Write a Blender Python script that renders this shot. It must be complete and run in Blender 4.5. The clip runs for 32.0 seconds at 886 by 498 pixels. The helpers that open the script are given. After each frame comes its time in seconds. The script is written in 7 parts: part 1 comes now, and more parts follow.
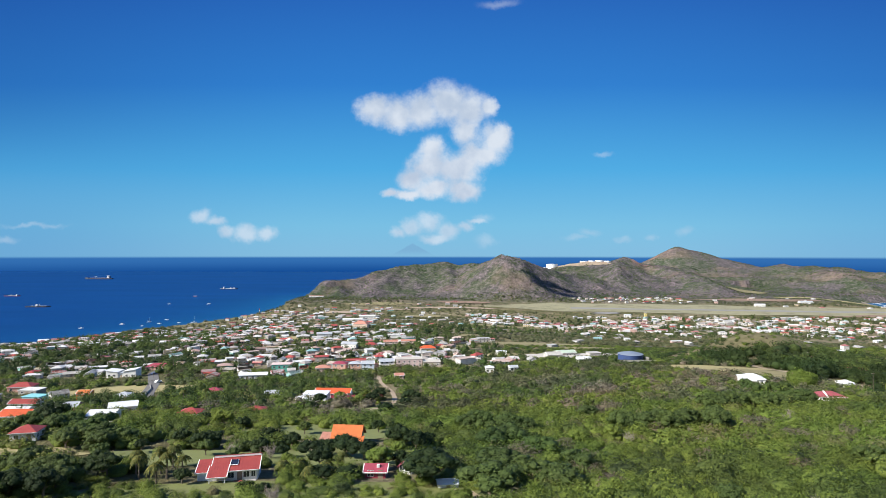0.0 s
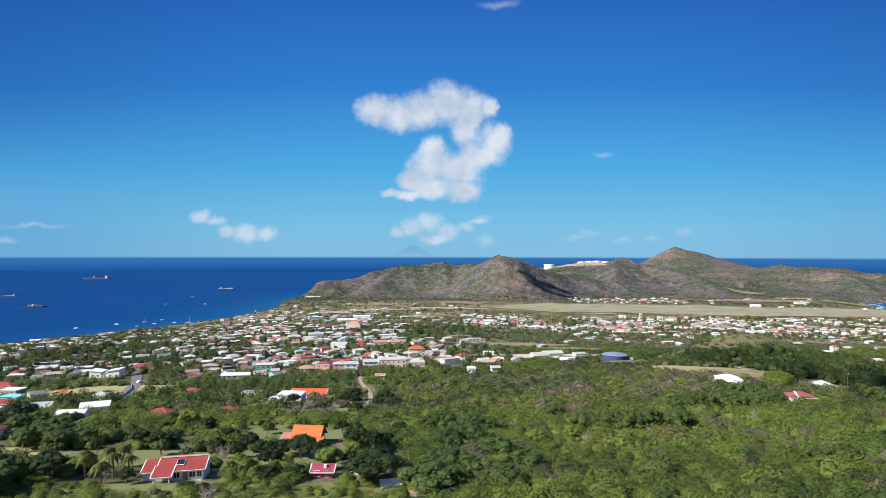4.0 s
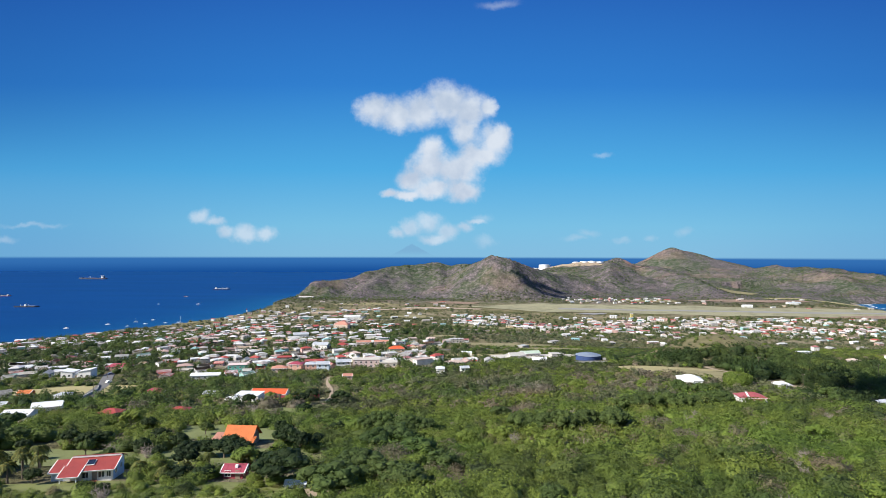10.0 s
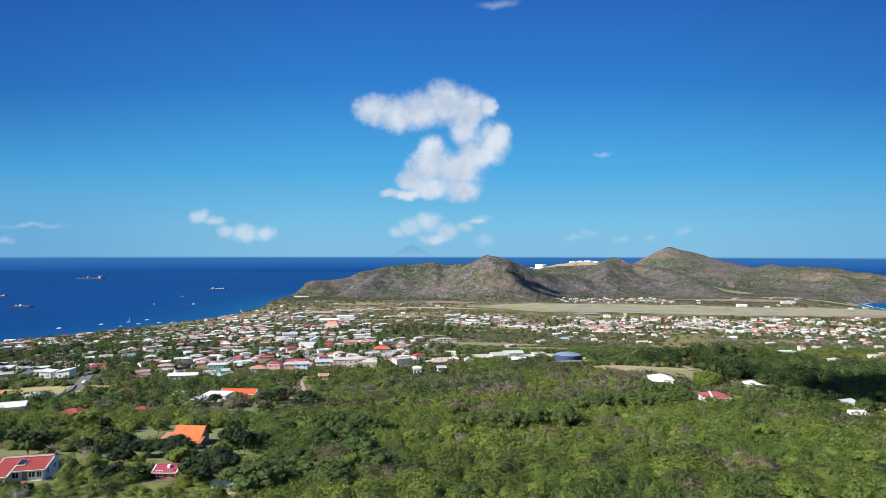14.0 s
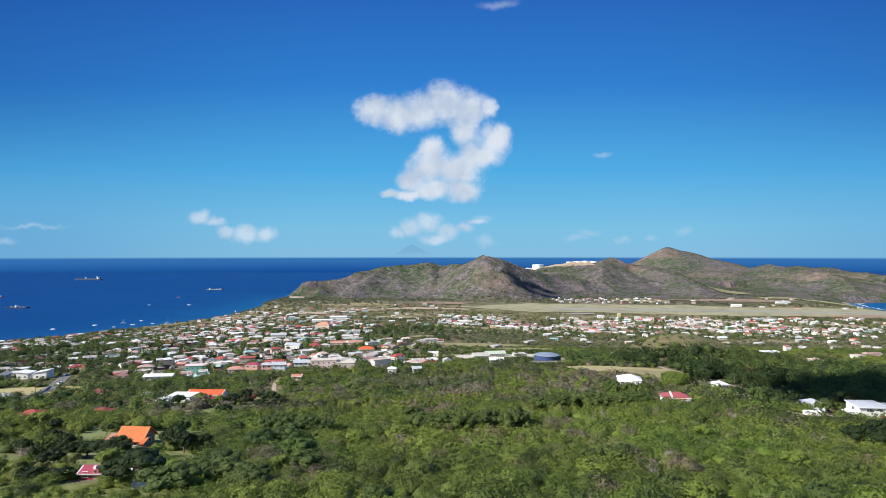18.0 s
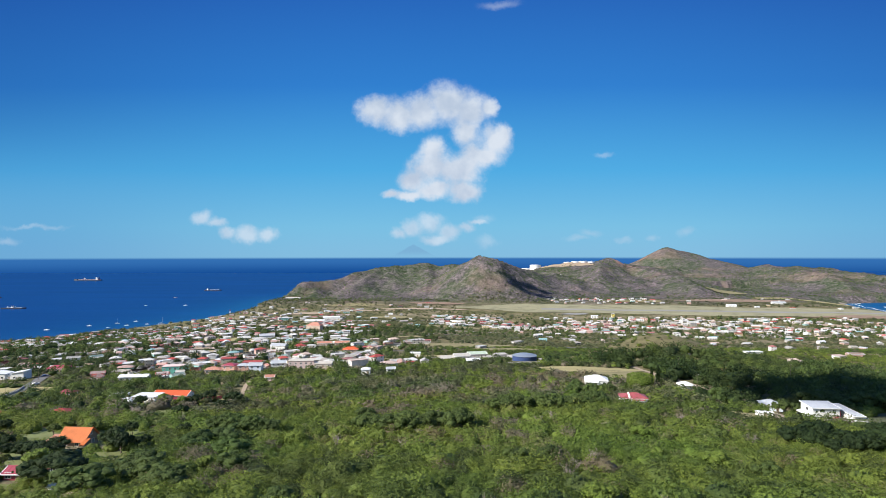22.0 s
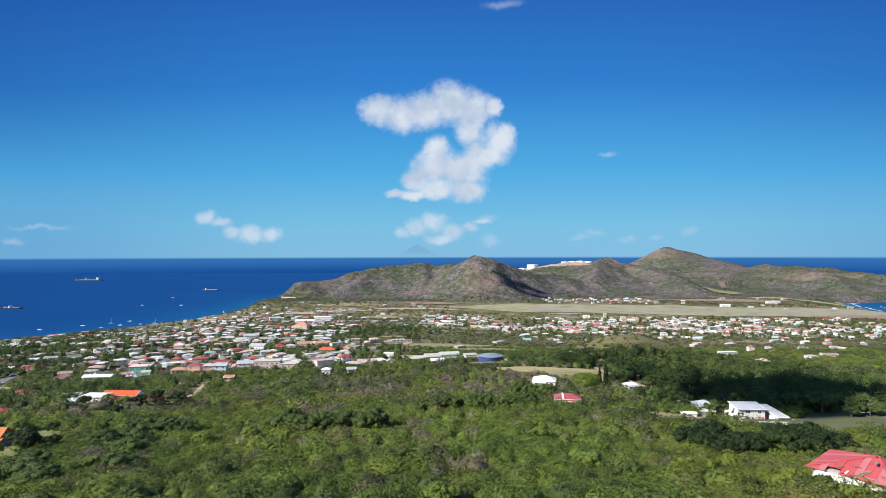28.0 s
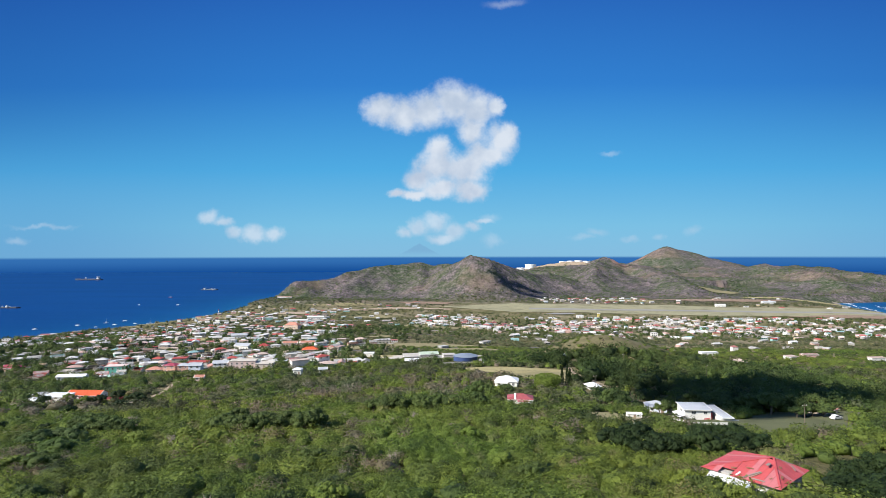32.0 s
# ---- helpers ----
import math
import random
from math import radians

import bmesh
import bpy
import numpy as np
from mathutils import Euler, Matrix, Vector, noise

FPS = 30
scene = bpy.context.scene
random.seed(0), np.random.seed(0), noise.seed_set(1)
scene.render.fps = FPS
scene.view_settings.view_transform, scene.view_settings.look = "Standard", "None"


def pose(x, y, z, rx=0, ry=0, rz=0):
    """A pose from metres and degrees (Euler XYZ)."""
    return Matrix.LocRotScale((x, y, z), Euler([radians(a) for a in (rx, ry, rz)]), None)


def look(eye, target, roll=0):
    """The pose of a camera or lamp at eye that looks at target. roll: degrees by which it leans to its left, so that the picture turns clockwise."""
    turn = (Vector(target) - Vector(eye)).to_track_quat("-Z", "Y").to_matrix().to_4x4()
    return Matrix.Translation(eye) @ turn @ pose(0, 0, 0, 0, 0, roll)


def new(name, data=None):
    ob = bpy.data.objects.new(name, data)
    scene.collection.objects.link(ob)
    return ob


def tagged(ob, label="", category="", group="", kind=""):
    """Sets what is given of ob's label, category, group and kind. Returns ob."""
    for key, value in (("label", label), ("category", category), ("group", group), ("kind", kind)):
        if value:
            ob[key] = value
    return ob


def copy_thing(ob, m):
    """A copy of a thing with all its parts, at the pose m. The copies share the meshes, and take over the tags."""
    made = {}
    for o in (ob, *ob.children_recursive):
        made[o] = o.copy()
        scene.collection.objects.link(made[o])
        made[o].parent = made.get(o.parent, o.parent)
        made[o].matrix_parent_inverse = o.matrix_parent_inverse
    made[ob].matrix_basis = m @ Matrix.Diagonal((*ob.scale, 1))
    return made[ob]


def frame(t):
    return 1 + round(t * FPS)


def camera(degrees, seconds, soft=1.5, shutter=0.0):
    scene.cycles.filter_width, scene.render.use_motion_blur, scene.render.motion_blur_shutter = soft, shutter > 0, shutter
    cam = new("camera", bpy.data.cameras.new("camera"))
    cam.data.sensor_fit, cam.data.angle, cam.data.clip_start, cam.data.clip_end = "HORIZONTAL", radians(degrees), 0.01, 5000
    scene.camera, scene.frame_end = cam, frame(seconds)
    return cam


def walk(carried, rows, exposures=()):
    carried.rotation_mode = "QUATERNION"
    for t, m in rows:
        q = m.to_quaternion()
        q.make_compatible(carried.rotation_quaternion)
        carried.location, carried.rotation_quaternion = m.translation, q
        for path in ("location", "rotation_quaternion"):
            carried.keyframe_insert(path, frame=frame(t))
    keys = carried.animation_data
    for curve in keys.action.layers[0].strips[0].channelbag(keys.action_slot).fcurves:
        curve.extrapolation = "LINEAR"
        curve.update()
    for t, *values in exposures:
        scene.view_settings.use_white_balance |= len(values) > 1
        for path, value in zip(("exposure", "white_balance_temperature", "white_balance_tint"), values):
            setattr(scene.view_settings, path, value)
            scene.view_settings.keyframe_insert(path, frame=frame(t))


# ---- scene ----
# ---------------------------------------------------------------- camera
cam = camera(76.19, 32.0, soft=0.8)
ROWS = [
    (0, 0.00, 0.00, 160.00, -0.000, 0.471, 0.042),
    (1.5, 4.18, -0.06, 160.02, 0.015, 0.505, 0.071),
    (3, 8.38, -0.18, 160.06, 0.011, 0.512, 0.088),
    (6, 17.12, -0.47, 160.17, -0.019, 0.490, 0.096),
    (7.5, 21.76, -0.58, 160.22, -0.049, 0.501, 0.111),
    (9, 26.61, -0.67, 160.26, -0.074, 0.515, 0.124),
    (10.5, 31.70, -0.73, 160.29, -0.077, 0.519, 0.125),
    (12, 37.03, -0.76, 160.33, -0.099, 0.510, 0.108),
    (13, 40.70, -0.78, 160.35, -0.093, 0.498, 0.087),
    (14.5, 46.40, -0.81, 160.38, -0.088, 0.485, 0.056),
    (17, 56.35, -0.90, 160.45, -0.072, 0.526, 0.000),
    (19, 64.68, -1.07, 160.55, -0.004, 0.534, -0.024),
    (21, 73.27, -1.34, 160.68, 0.050, 0.559, -0.048),
    (23, 82.10, -1.74, 160.87, 0.141, 0.558, -0.067),
    (25, 91.16, -2.26, 161.11, 0.287, 0.560, -0.085),
    (28, 105.17, -3.18, 161.54, 0.456, 0.521, -0.108),
    (29.5, 112.42, -3.64, 161.77, 0.557, 0.502, -0.116),
    (31, 119.88, -4.01, 162.00, 0.630, 0.482, -0.112),
    (32, 125.00, -4.18, 162.13, 0.683, 0.474, -0.100),
]


def row_pose(x, y, z, yaw, pitch, roll):
    a, b = radians(yaw), radians(pitch)
    d = Vector((-math.sin(a) * math.cos(b), math.cos(a) * math.cos(b), math.sin(b)))
    return look((x, y, z), Vector((x, y, z)) + d * 100, roll)


walk(cam, [(r[0], row_pose(*r[1:])) for r in ROWS])

# ---------------------------------------------------------------- sun, sky and exposure
SUN_DIR = Vector((-0.78, -0.36, 0.64)).normalized()  # towards the sun
sun_data = bpy.data.lights.new("sun", "SUN")
sun_data.energy, sun_data.angle, sun_data.color = 5.0, radians(0.53), (1.0, 0.95, 0.86)
sun = new("sun", sun_data)
sun.matrix_world = look(SUN_DIR * 500, (0, 0, 0))
scene.view_settings.exposure = 0.74

world = bpy.data.worlds.new("sky")
scene.world = world
world.use_nodes = True
wn, wl = world.node_tree.nodes, world.node_tree.links
wn.clear()


def wmath(op, a, b=None, c=None, clamp=False):
    n = wn.new("ShaderNodeMath")
    n.operation, n.use_clamp = op, clamp
    for i, v in enumerate((a, b, c)):
        if v is None:
            continue
        if isinstance(v, (int, float)):
            n.inputs[i].default_value = v
        else:
            wl.new(v, n.inputs[i])
    return n.outputs[0]


def wrange(v, a, b, c=0.0, d=1.0, smooth=True):
    n = wn.new("ShaderNodeMapRange")
    n.interpolation_type = "SMOOTHSTEP" if smooth else "LINEAR"
    wl.new(v, n.inputs[0])
    for i, x in enumerate((a, b, c, d)):
        n.inputs[i + 1].default_value = x
    return n.outputs[0]


def wmix(f, a, b):
    n = wn.new("ShaderNodeMix")
    n.data_type = "RGBA"
    for i, v in ((0, f), (6, a), (7, b)):
        if isinstance(v, tuple):
            n.inputs[i].default_value = (*v, 1)
        elif isinstance(v, (int, float)):
            n.inputs[i].default_value = v
        else:
            wl.new(v, n.inputs[i])
    return n.outputs[2]


sky_tex = wn.new("ShaderNodeTexSky")
sky_tex.sky_type, sky_tex.sun_disc = "NISHITA", False
sky_tex.sun_elevation = math.asin(SUN_DIR.z)
sky_tex.sun_rotation = math.atan2(SUN_DIR.x, SUN_DIR.y)
sky_tex.altitude, sky_tex.air_density, sky_tex.dust_density, sky_tex.ozone_density = 200, 1.0, 0.3, 3.0
coord = wn.new("ShaderNodeTexCoord")
sep = wn.new("ShaderNodeSeparateXYZ")
wl.new(coord.outputs["Generated"], sep.inputs[0])
dx, dy, dz = sep.outputs
ahead = wmath("MAXIMUM", dy, 0.05)
su = wmath("DIVIDE", dx, ahead)  # tangents of the bearing and the height in the sky
sv = wmath("DIVIDE", dz, ahead)
flat = wn.new("ShaderNodeCombineXYZ")
wl.new(su, flat.inputs[0]), wl.new(sv, flat.inputs[1])


def wnoise(scale, detail, seed, rough=0.55):
    n = wn.new("ShaderNodeTexNoise")
    n.noise_dimensions = "4D"
    n.inputs["W"].default_value = seed
    n.inputs["Scale"].default_value, n.inputs["Detail"].default_value, n.inputs["Roughness"].default_value = scale, detail, rough
    wl.new(flat.outputs[0], n.inputs["Vector"])
    return n


warp = wnoise(15, 6, 3.0, 0.62)
wsub = wn.new("ShaderNodeVectorMath")
wsub.operation = "MULTIPLY_ADD"
wl.new(warp.outputs["Color"], wsub.inputs[0])
wsub.inputs[1].default_value = (0.05, 0.044, 0)
wl.new(flat.outputs[0], wsub.inputs[2])
wsep = wn.new("ShaderNodeSeparateXYZ")
wl.new(wsub.outputs[0], wsep.inputs[0])
cu, cv = wmath("ADD", wsep.outputs[0], -0.025), wmath("ADD", wsep.outputs[1], -0.022)


def puffs(rows):
    """The thickness of a cloud made of round puffs: bearing, height, half width and half height, in thousandths."""
    best = None
    for u, v, a, b in rows:
        p = wmath("MULTIPLY", wmath("ADD", cu, -u / 1000), 1000 / a)
        q = wmath("MULTIPLY", wmath("ADD", cv, -v / 1000), 1000 / b)
        d = wmath("SUBTRACT", 1.0, wmath("SQRT", wmath("ADD", wmath("MULTIPLY", p, p), wmath("MULTIPLY", q, q))))
        best = d if best is None else wmath("SMOOTH_MAX", best, d, 0.4)
    return best


big = puffs([(-122, 256, 40, 34), (-82, 248, 44, 36), (-40, 254, 48, 40), (8, 268, 52, 46), (46, 258, 46, 38), (84, 262, 24, 20),
             (40, 222, 34, 36), (54, 180, 34, 28), (44, 160, 34, 28), (92, 206, 36, 36), (78, 180, 38, 30), (104, 214, 22, 26),
             (-20, 184, 30, 30), (-22, 152, 54, 42), (24, 146, 56, 40), (-56, 132, 36, 26), (-96, 106, 24, 11),
             (-62, 104, 36, 14), (-20, 112, 46, 22), (34, 112, 44, 22)])
low = puffs([(-430, 66, 26, 17), (-402, 56, 24, 13), (-384, 38, 20, 14), (-352, 34, 30, 21), (-316, 32, 26, 19)])
mid = puffs([(-55, 44, 30, 22), (-22, 54, 34, 24), (8, 36, 28, 20), (-10, 26, 40, 12), (-80, 34, 20, 15), (38, 46, 26, 13), (62, 58, 30, 8)])
faint = puffs([(70, 64, 34, 12), (262, 40, 34, 12), (236, 30, 40, 9), (370, 28, 24, 10), (428, 36, 22, 13), (318, 26, 20, 9), (80, 24, 26, 14),
               (284, 178, 34, 8), (100, 444, 52, 12), (-770, 26, 30, 10), (-720, 48, 90, 7)])
grain = wnoise(60, 6, 9.0, 0.62)
fluff = wmath("MULTIPLY", wmath("ADD", grain.outputs[0], -0.5), 0.6)
c_big = wrange(wmath("ADD", big, fluff), -0.02, 0.72)
c_low = wmath("MULTIPLY", wrange(wmath("ADD", low, fluff), 0.0, 0.8), 0.62)
c_mid = wmath("MULTIPLY", wrange(wmath("ADD", mid, fluff), 0.05, 0.8), 0.62)
c_faint = wmath("MULTIPLY", wrange(wmath("ADD", faint, fluff), 0.1, 1.0), 0.27)
cover = wmath("MAXIMUM", wmath("MAXIMUM", c_big, c_low), wmath("MAXIMUM", c_mid, c_faint))
cover = wmath("MULTIPLY", cover, wrange(dy, 0.06, 0.2))
relief = wnoise(17, 6, 5.0, 0.5)
bright = wmath("ADD", wrange(relief.outputs[0], 0.34, 0.64, 0.0, 0.75), wrange(big, 0.1, 0.7, 0.4, 0.12))
cloud_col = wmix(bright, (0.40, 0.49, 0.63), (0.66, 0.72, 0.80))

# the clear sky: deep blue above, paler to the horizon
tone = wn.new("ShaderNodeValToRGB")
wl.new(wmath("MULTIPLY", sv, 2.0, clamp=True), tone.inputs[0])
stops = [(0.0, (0.185, 0.44, 0.66)), (0.10, (0.155, 0.45, 0.68)), (0.30, (0.062, 0.355, 0.675)), (0.6, (0.022, 0.185, 0.555)), (0.95, (0.014, 0.108, 0.43))]
while len(tone.color_ramp.elements) < len(stops):
    tone.color_ramp.elements.new(0.5)
for e, (p, c) in zip(tone.color_ramp.elements, stops):
    e.position, e.color = p, (*c, 1)
SKY_STRENGTH = 0.15
nish = wn.new("ShaderNodeVectorMath")
nish.operation = "SCALE"
wl.new(sky_tex.outputs[0], nish.inputs[0])
nish.inputs[3].default_value = SKY_STRENGTH
front = wrange(dy, 0.0, 0.3)
clear = wmix(wmath("MULTIPLY", front, 0.97), nish.outputs[0], tone.outputs[0])
# a far island painted into the sky, the haze put in as pale blue
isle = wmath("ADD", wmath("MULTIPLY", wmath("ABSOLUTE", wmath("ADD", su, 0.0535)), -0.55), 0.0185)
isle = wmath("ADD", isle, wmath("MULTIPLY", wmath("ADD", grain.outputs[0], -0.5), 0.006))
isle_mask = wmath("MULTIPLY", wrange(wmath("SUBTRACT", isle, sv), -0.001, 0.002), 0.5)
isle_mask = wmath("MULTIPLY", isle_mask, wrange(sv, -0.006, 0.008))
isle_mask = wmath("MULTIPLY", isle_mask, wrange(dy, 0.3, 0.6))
# sides of the sky darkened in colour, imitating the lens's vignetting
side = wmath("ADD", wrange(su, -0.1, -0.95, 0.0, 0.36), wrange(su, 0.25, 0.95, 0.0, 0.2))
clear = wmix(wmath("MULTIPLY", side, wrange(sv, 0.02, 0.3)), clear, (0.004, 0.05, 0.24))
# the same painted vignetting carried down to the low sides
edge_vignette = wmath("ADD", wrange(su, -0.2, -0.8, 0.0, 0.5), wrange(su, 0.35, 0.85, 0.0, 0.3))
clear = wmix(wmath("MULTIPLY", edge_vignette, wrange(sv, 0.2, 0.02)), clear, (0.075, 0.27, 0.55))
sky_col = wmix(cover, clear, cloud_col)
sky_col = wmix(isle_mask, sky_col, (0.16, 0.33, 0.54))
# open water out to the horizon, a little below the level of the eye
# haze put into the background colour: the water pales towards a soft horizon
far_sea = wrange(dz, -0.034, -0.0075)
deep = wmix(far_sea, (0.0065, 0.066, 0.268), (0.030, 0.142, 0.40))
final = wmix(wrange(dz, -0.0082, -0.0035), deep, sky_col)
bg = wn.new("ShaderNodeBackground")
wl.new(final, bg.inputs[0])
bg.inputs[1].default_value = 0.675
wo = wn.new("ShaderNodeOutputWorld")
wl.new(bg.outputs[0], wo.inputs[0])


# ---------------------------------------------------------------- materials
def material(name, rough=0.8, metal=0.0, spec=0.3):
    m = bpy.data.materials.new(name)
    m.use_nodes = True
    b = m.node_tree.nodes["Principled BSDF"]
    b.inputs["Roughness"].default_value, b.inputs["Metallic"].default_value = rough, metal
    b.inputs["Specular IOR Level"].default_value = spec
    return m, m.node_tree.nodes, m.node_tree.links, b


def mnoise(n, l, scale, detail=4, rough=0.6, vec=None):
    t = n.new("ShaderNodeTexNoise")
    t.inputs["Scale"].default_value, t.inputs["Detail"].default_value, t.inputs["Roughness"].default_value = scale, detail, rough
    if vec is None:
        g = n.new("ShaderNodeNewGeometry")
        vec = g.outputs["Position"]
    l.new(vec, t.inputs["Vector"])
    return t.outputs[0]


def mramp(n, l, fac, stops, constant=False):
    r = n.new("ShaderNodeValToRGB")
    if constant:
        r.color_ramp.interpolation = "CONSTANT"
    while len(r.color_ramp.elements) < len(stops):
        r.color_ramp.elements.new(0.5)
    for e, (p, c) in zip(r.color_ramp.elements, stops):
        e.position, e.color = p, (*c, 1)
    l.new(fac, r.inputs[0])
    return r.outputs[0]


def mmix(n, l, f, a, b, mode="MIX"):
    x = n.new("ShaderNodeMix")
    x.data_type, x.blend_type = "RGBA", mode
    for i, v in ((0, f), (6, a), (7, b)):
        if isinstance(v, tuple):
            x.inputs[i].default_value = (*v, 1)
        elif isinstance(v, (int, float)):
            x.inputs[i].default_value = v
        else:
            l.new(v, x.inputs[i])
    return x.outputs[2]


def mbump(n, l, b, height, strength, dist):
    u = n.new("ShaderNodeBump")
    u.inputs["Strength"].default_value, u.inputs["Distance"].default_value = strength, dist
    l.new(height, u.inputs["Height"])
    l.new(u.outputs[0], b.inputs["Normal"])


def painted(name, colour, rough=0.7, wear=0.25, scale=0.8, spec=0.3, metal=0.0):
    """Paint, plaster or sheet with stains and fine grain."""
    m, n, l, b = material(name, rough, metal, spec)
    dark = tuple(c * (1 - wear) for c in colour)
    pale = tuple(min(1, c * (1 + wear * 0.35)) for c in colour)
    big_n, fine = mnoise(n, l, scale, 5), mnoise(n, l, scale * 9, 3)
    c = mramp(n, l, big_n, [(0.32, dark), (0.5, colour), (0.72, pale)])
    c = mmix(n, l, 0.35, c, mramp(n, l, fine, [(0.35, dark), (0.65, pale)]))
    l.new(c, b.inputs["Base Color"])
    mbump(n, l, b, fine, 0.25, 0.02)
    return m


def picked(name, stops, rough=0.7, wear=0.25, island=False):
    """Paint that differs from one house to the next."""
    m, n, l, b = material(name, rough)
    info = n.new("ShaderNodeNewGeometry" if island else "ShaderNodeObjectInfo")
    c = mramp(n, l, info.outputs["Random Per Island" if island else "Random"], stops, True)
    stain = mramp(n, l, mnoise(n, l, 0.5, 5), [(0.3, (1 - wear,) * 3), (0.65, (1.0, 1.0, 1.0))])
    l.new(mmix(n, l, 1.0, c, stain, "MULTIPLY"), b.inputs["Base Color"])
    mbump(n, l, b, mnoise(n, l, 6.0, 3), 0.2, 0.02)
    return m


def foliage(name, stops, value=0.16, patch=0.02):
    m, n, l, b = material(name, 0.62, 0.0, 0.25)
    att = n.new("ShaderNodeAttribute")
    att.attribute_name = "tint"
    base = mramp(n, l, att.outputs["Fac"], stops)
    geo = n.new("ShaderNodeNewGeometry")
    leaf = n.new("ShaderNodeMapRange")
    l.new(geo.outputs["Random Per Island"], leaf.inputs[0])
    leaf.inputs[3].default_value, leaf.inputs[4].default_value = 1 - value, 1 + value
    vary = n.new("ShaderNodeVectorMath")
    vary.operation = "SCALE"
    l.new(base, vary.inputs[0]), l.new(leaf.outputs[0], vary.inputs[3])
    hue = mramp(n, l, mnoise(n, l, patch, 3), [(0.35, (0.85, 0.97, 0.9)), (0.52, (1.0, 1.0, 1.0)), (0.7, (1.12, 1.05, 0.94))])
    spray = mramp(n, l, mnoise(n, l, 2.6, 4, 0.7), [(0.34, (0.62, 0.68, 0.62)), (0.52, (1.0, 1.0, 1.0)), (0.68, (1.32, 1.26, 1.2))])
    c = mmix(n, l, 1.0, vary.outputs[0], spray, "MULTIPLY")
    l.new(mmix(n, l, 1.0, c, hue, "MULTIPLY"), b.inputs["Base Color"])
    clump = mnoise(n, l, 1.5, 5, 0.68)
    mbump(n, l, b, clump, 0.9, 0.5)
    tl = n.new("ShaderNodeBsdfTranslucent")
    l.new(b.inputs["Base Color"].links[0].from_socket, tl.inputs["Color"])
    mx = n.new("ShaderNodeMixShader")
    mx.inputs[0].default_value = 0.36
    l.new(b.outputs[0], mx.inputs[1]), l.new(tl.outputs[0], mx.inputs[2])
    l.new(mx.outputs[0], n["Material Output"].inputs["Surface"])
    return m


def ground_material():
    m, n, l, b = material("dry_ground", 0.95, 0.0, 0.1)
    geo = n.new("ShaderNodeNewGeometry")
    pos = geo.outputs["Position"]
    sepx = n.new("ShaderNodeSeparateXYZ")
    l.new(pos, sepx.inputs[0])
    g1, g2, g3 = mnoise(n, l, 0.012, 6, 0.62), mnoise(n, l, 0.09, 5), mnoise(n, l, 1.1, 4)
    plain = mramp(n, l, g1, [(0.36, (0.07, 0.085, 0.030)), (0.45, (0.14, 0.135, 0.058)), (0.54, (0.26, 0.22, 0.14)), (0.66, (0.38, 0.32, 0.23))])
    plain = mmix(n, l, 0.4, plain, mramp(n, l, g2, [(0.36, (0.06, 0.075, 0.03)), (0.6, (0.22, 0.19, 0.11))]))
    # mauve-grey rock tones; their extra blue imitates distance haze
    hill = mramp(n, l, mnoise(n, l, 0.0068, 8, 0.66), [(0.38, (0.050, 0.078, 0.030)), (0.47, (0.078, 0.096, 0.046)), (0.53, (0.112, 0.100, 0.094)), (0.62, (0.158, 0.130, 0.130)), (0.76, (0.26, 0.19, 0.17))])
    hill = mmix(n, l, 0.5, hill, mramp(n, l, mnoise(n, l, 0.05, 6, 0.7), [(0.40, (0.026, 0.042, 0.020)), (0.49, (0.080, 0.082, 0.072)), (0.60, (0.175, 0.15, 0.15))]))
    dots = mramp(n, l, mnoise(n, l, 0.15, 4, 0.6), [(0.42, (0.74, 0.78, 0.80)), (0.53, (1.26, 1.20, 1.32)), (0.64, (1.55, 1.44, 1.62))])
    hill = mmix(n, l, 1.0, hill, dots, "MULTIPLY")
    # bare rock where it is steep
    sn = n.new("ShaderNodeSeparateXYZ")
    l.new(geo.outputs["Normal"], sn.inputs[0])
    steep = n.new("ShaderNodeMapRange")
    l.new(sn.outputs[2], steep.inputs[0])
    steep.inputs[1].default_value, steep.inputs[2].default_value, steep.inputs[3].default_value, steep.inputs[4].default_value = 0.74, 0.52, 0.0, 0.8
    rock = mramp(n, l, mnoise(n, l, 0.03, 7, 0.7), [(0.35, (0.085, 0.068, 0.062)), (0.62, (0.26, 0.185, 0.16))])
    hill = mmix(n, l, steep.outputs[0], hill, rock)
    red = mramp(n, l, mnoise(n, l, 0.0042, 4, 0.6), [(0.54, (0.0, 0.0, 0.0)), (0.64, (0.6, 0.6, 0.6))])
    hill = mmix(n, l, red, hill, mramp(n, l, mnoise(n, l, 0.04, 6, 0.7), [(0.36, (0.09, 0.065, 0.055)), (0.62, (0.27, 0.20, 0.175))]))
    far = n.new("ShaderNodeMapRange")
    l.new(sepx.outputs[1], far.inputs[0])
    far.inputs[1].default_value, far.inputs[2].default_value = 1480, 1680
    c = mmix(n, l, far.outputs[0], plain, hill)
    c = mmix(n, l, 0.5, c, mmix(n, l, 1.0, c, mramp(n, l, g3, [(0.35, (0.55, 0.6, 0.5)), (0.65, (1.3, 1.25, 1.2))]), "MULTIPLY"))
    l.new(c, b.inputs["Base Color"])
    mbump(n, l, b, mnoise(n, l, 0.045, 9, 0.74), 1.0, 9.0)
    return m


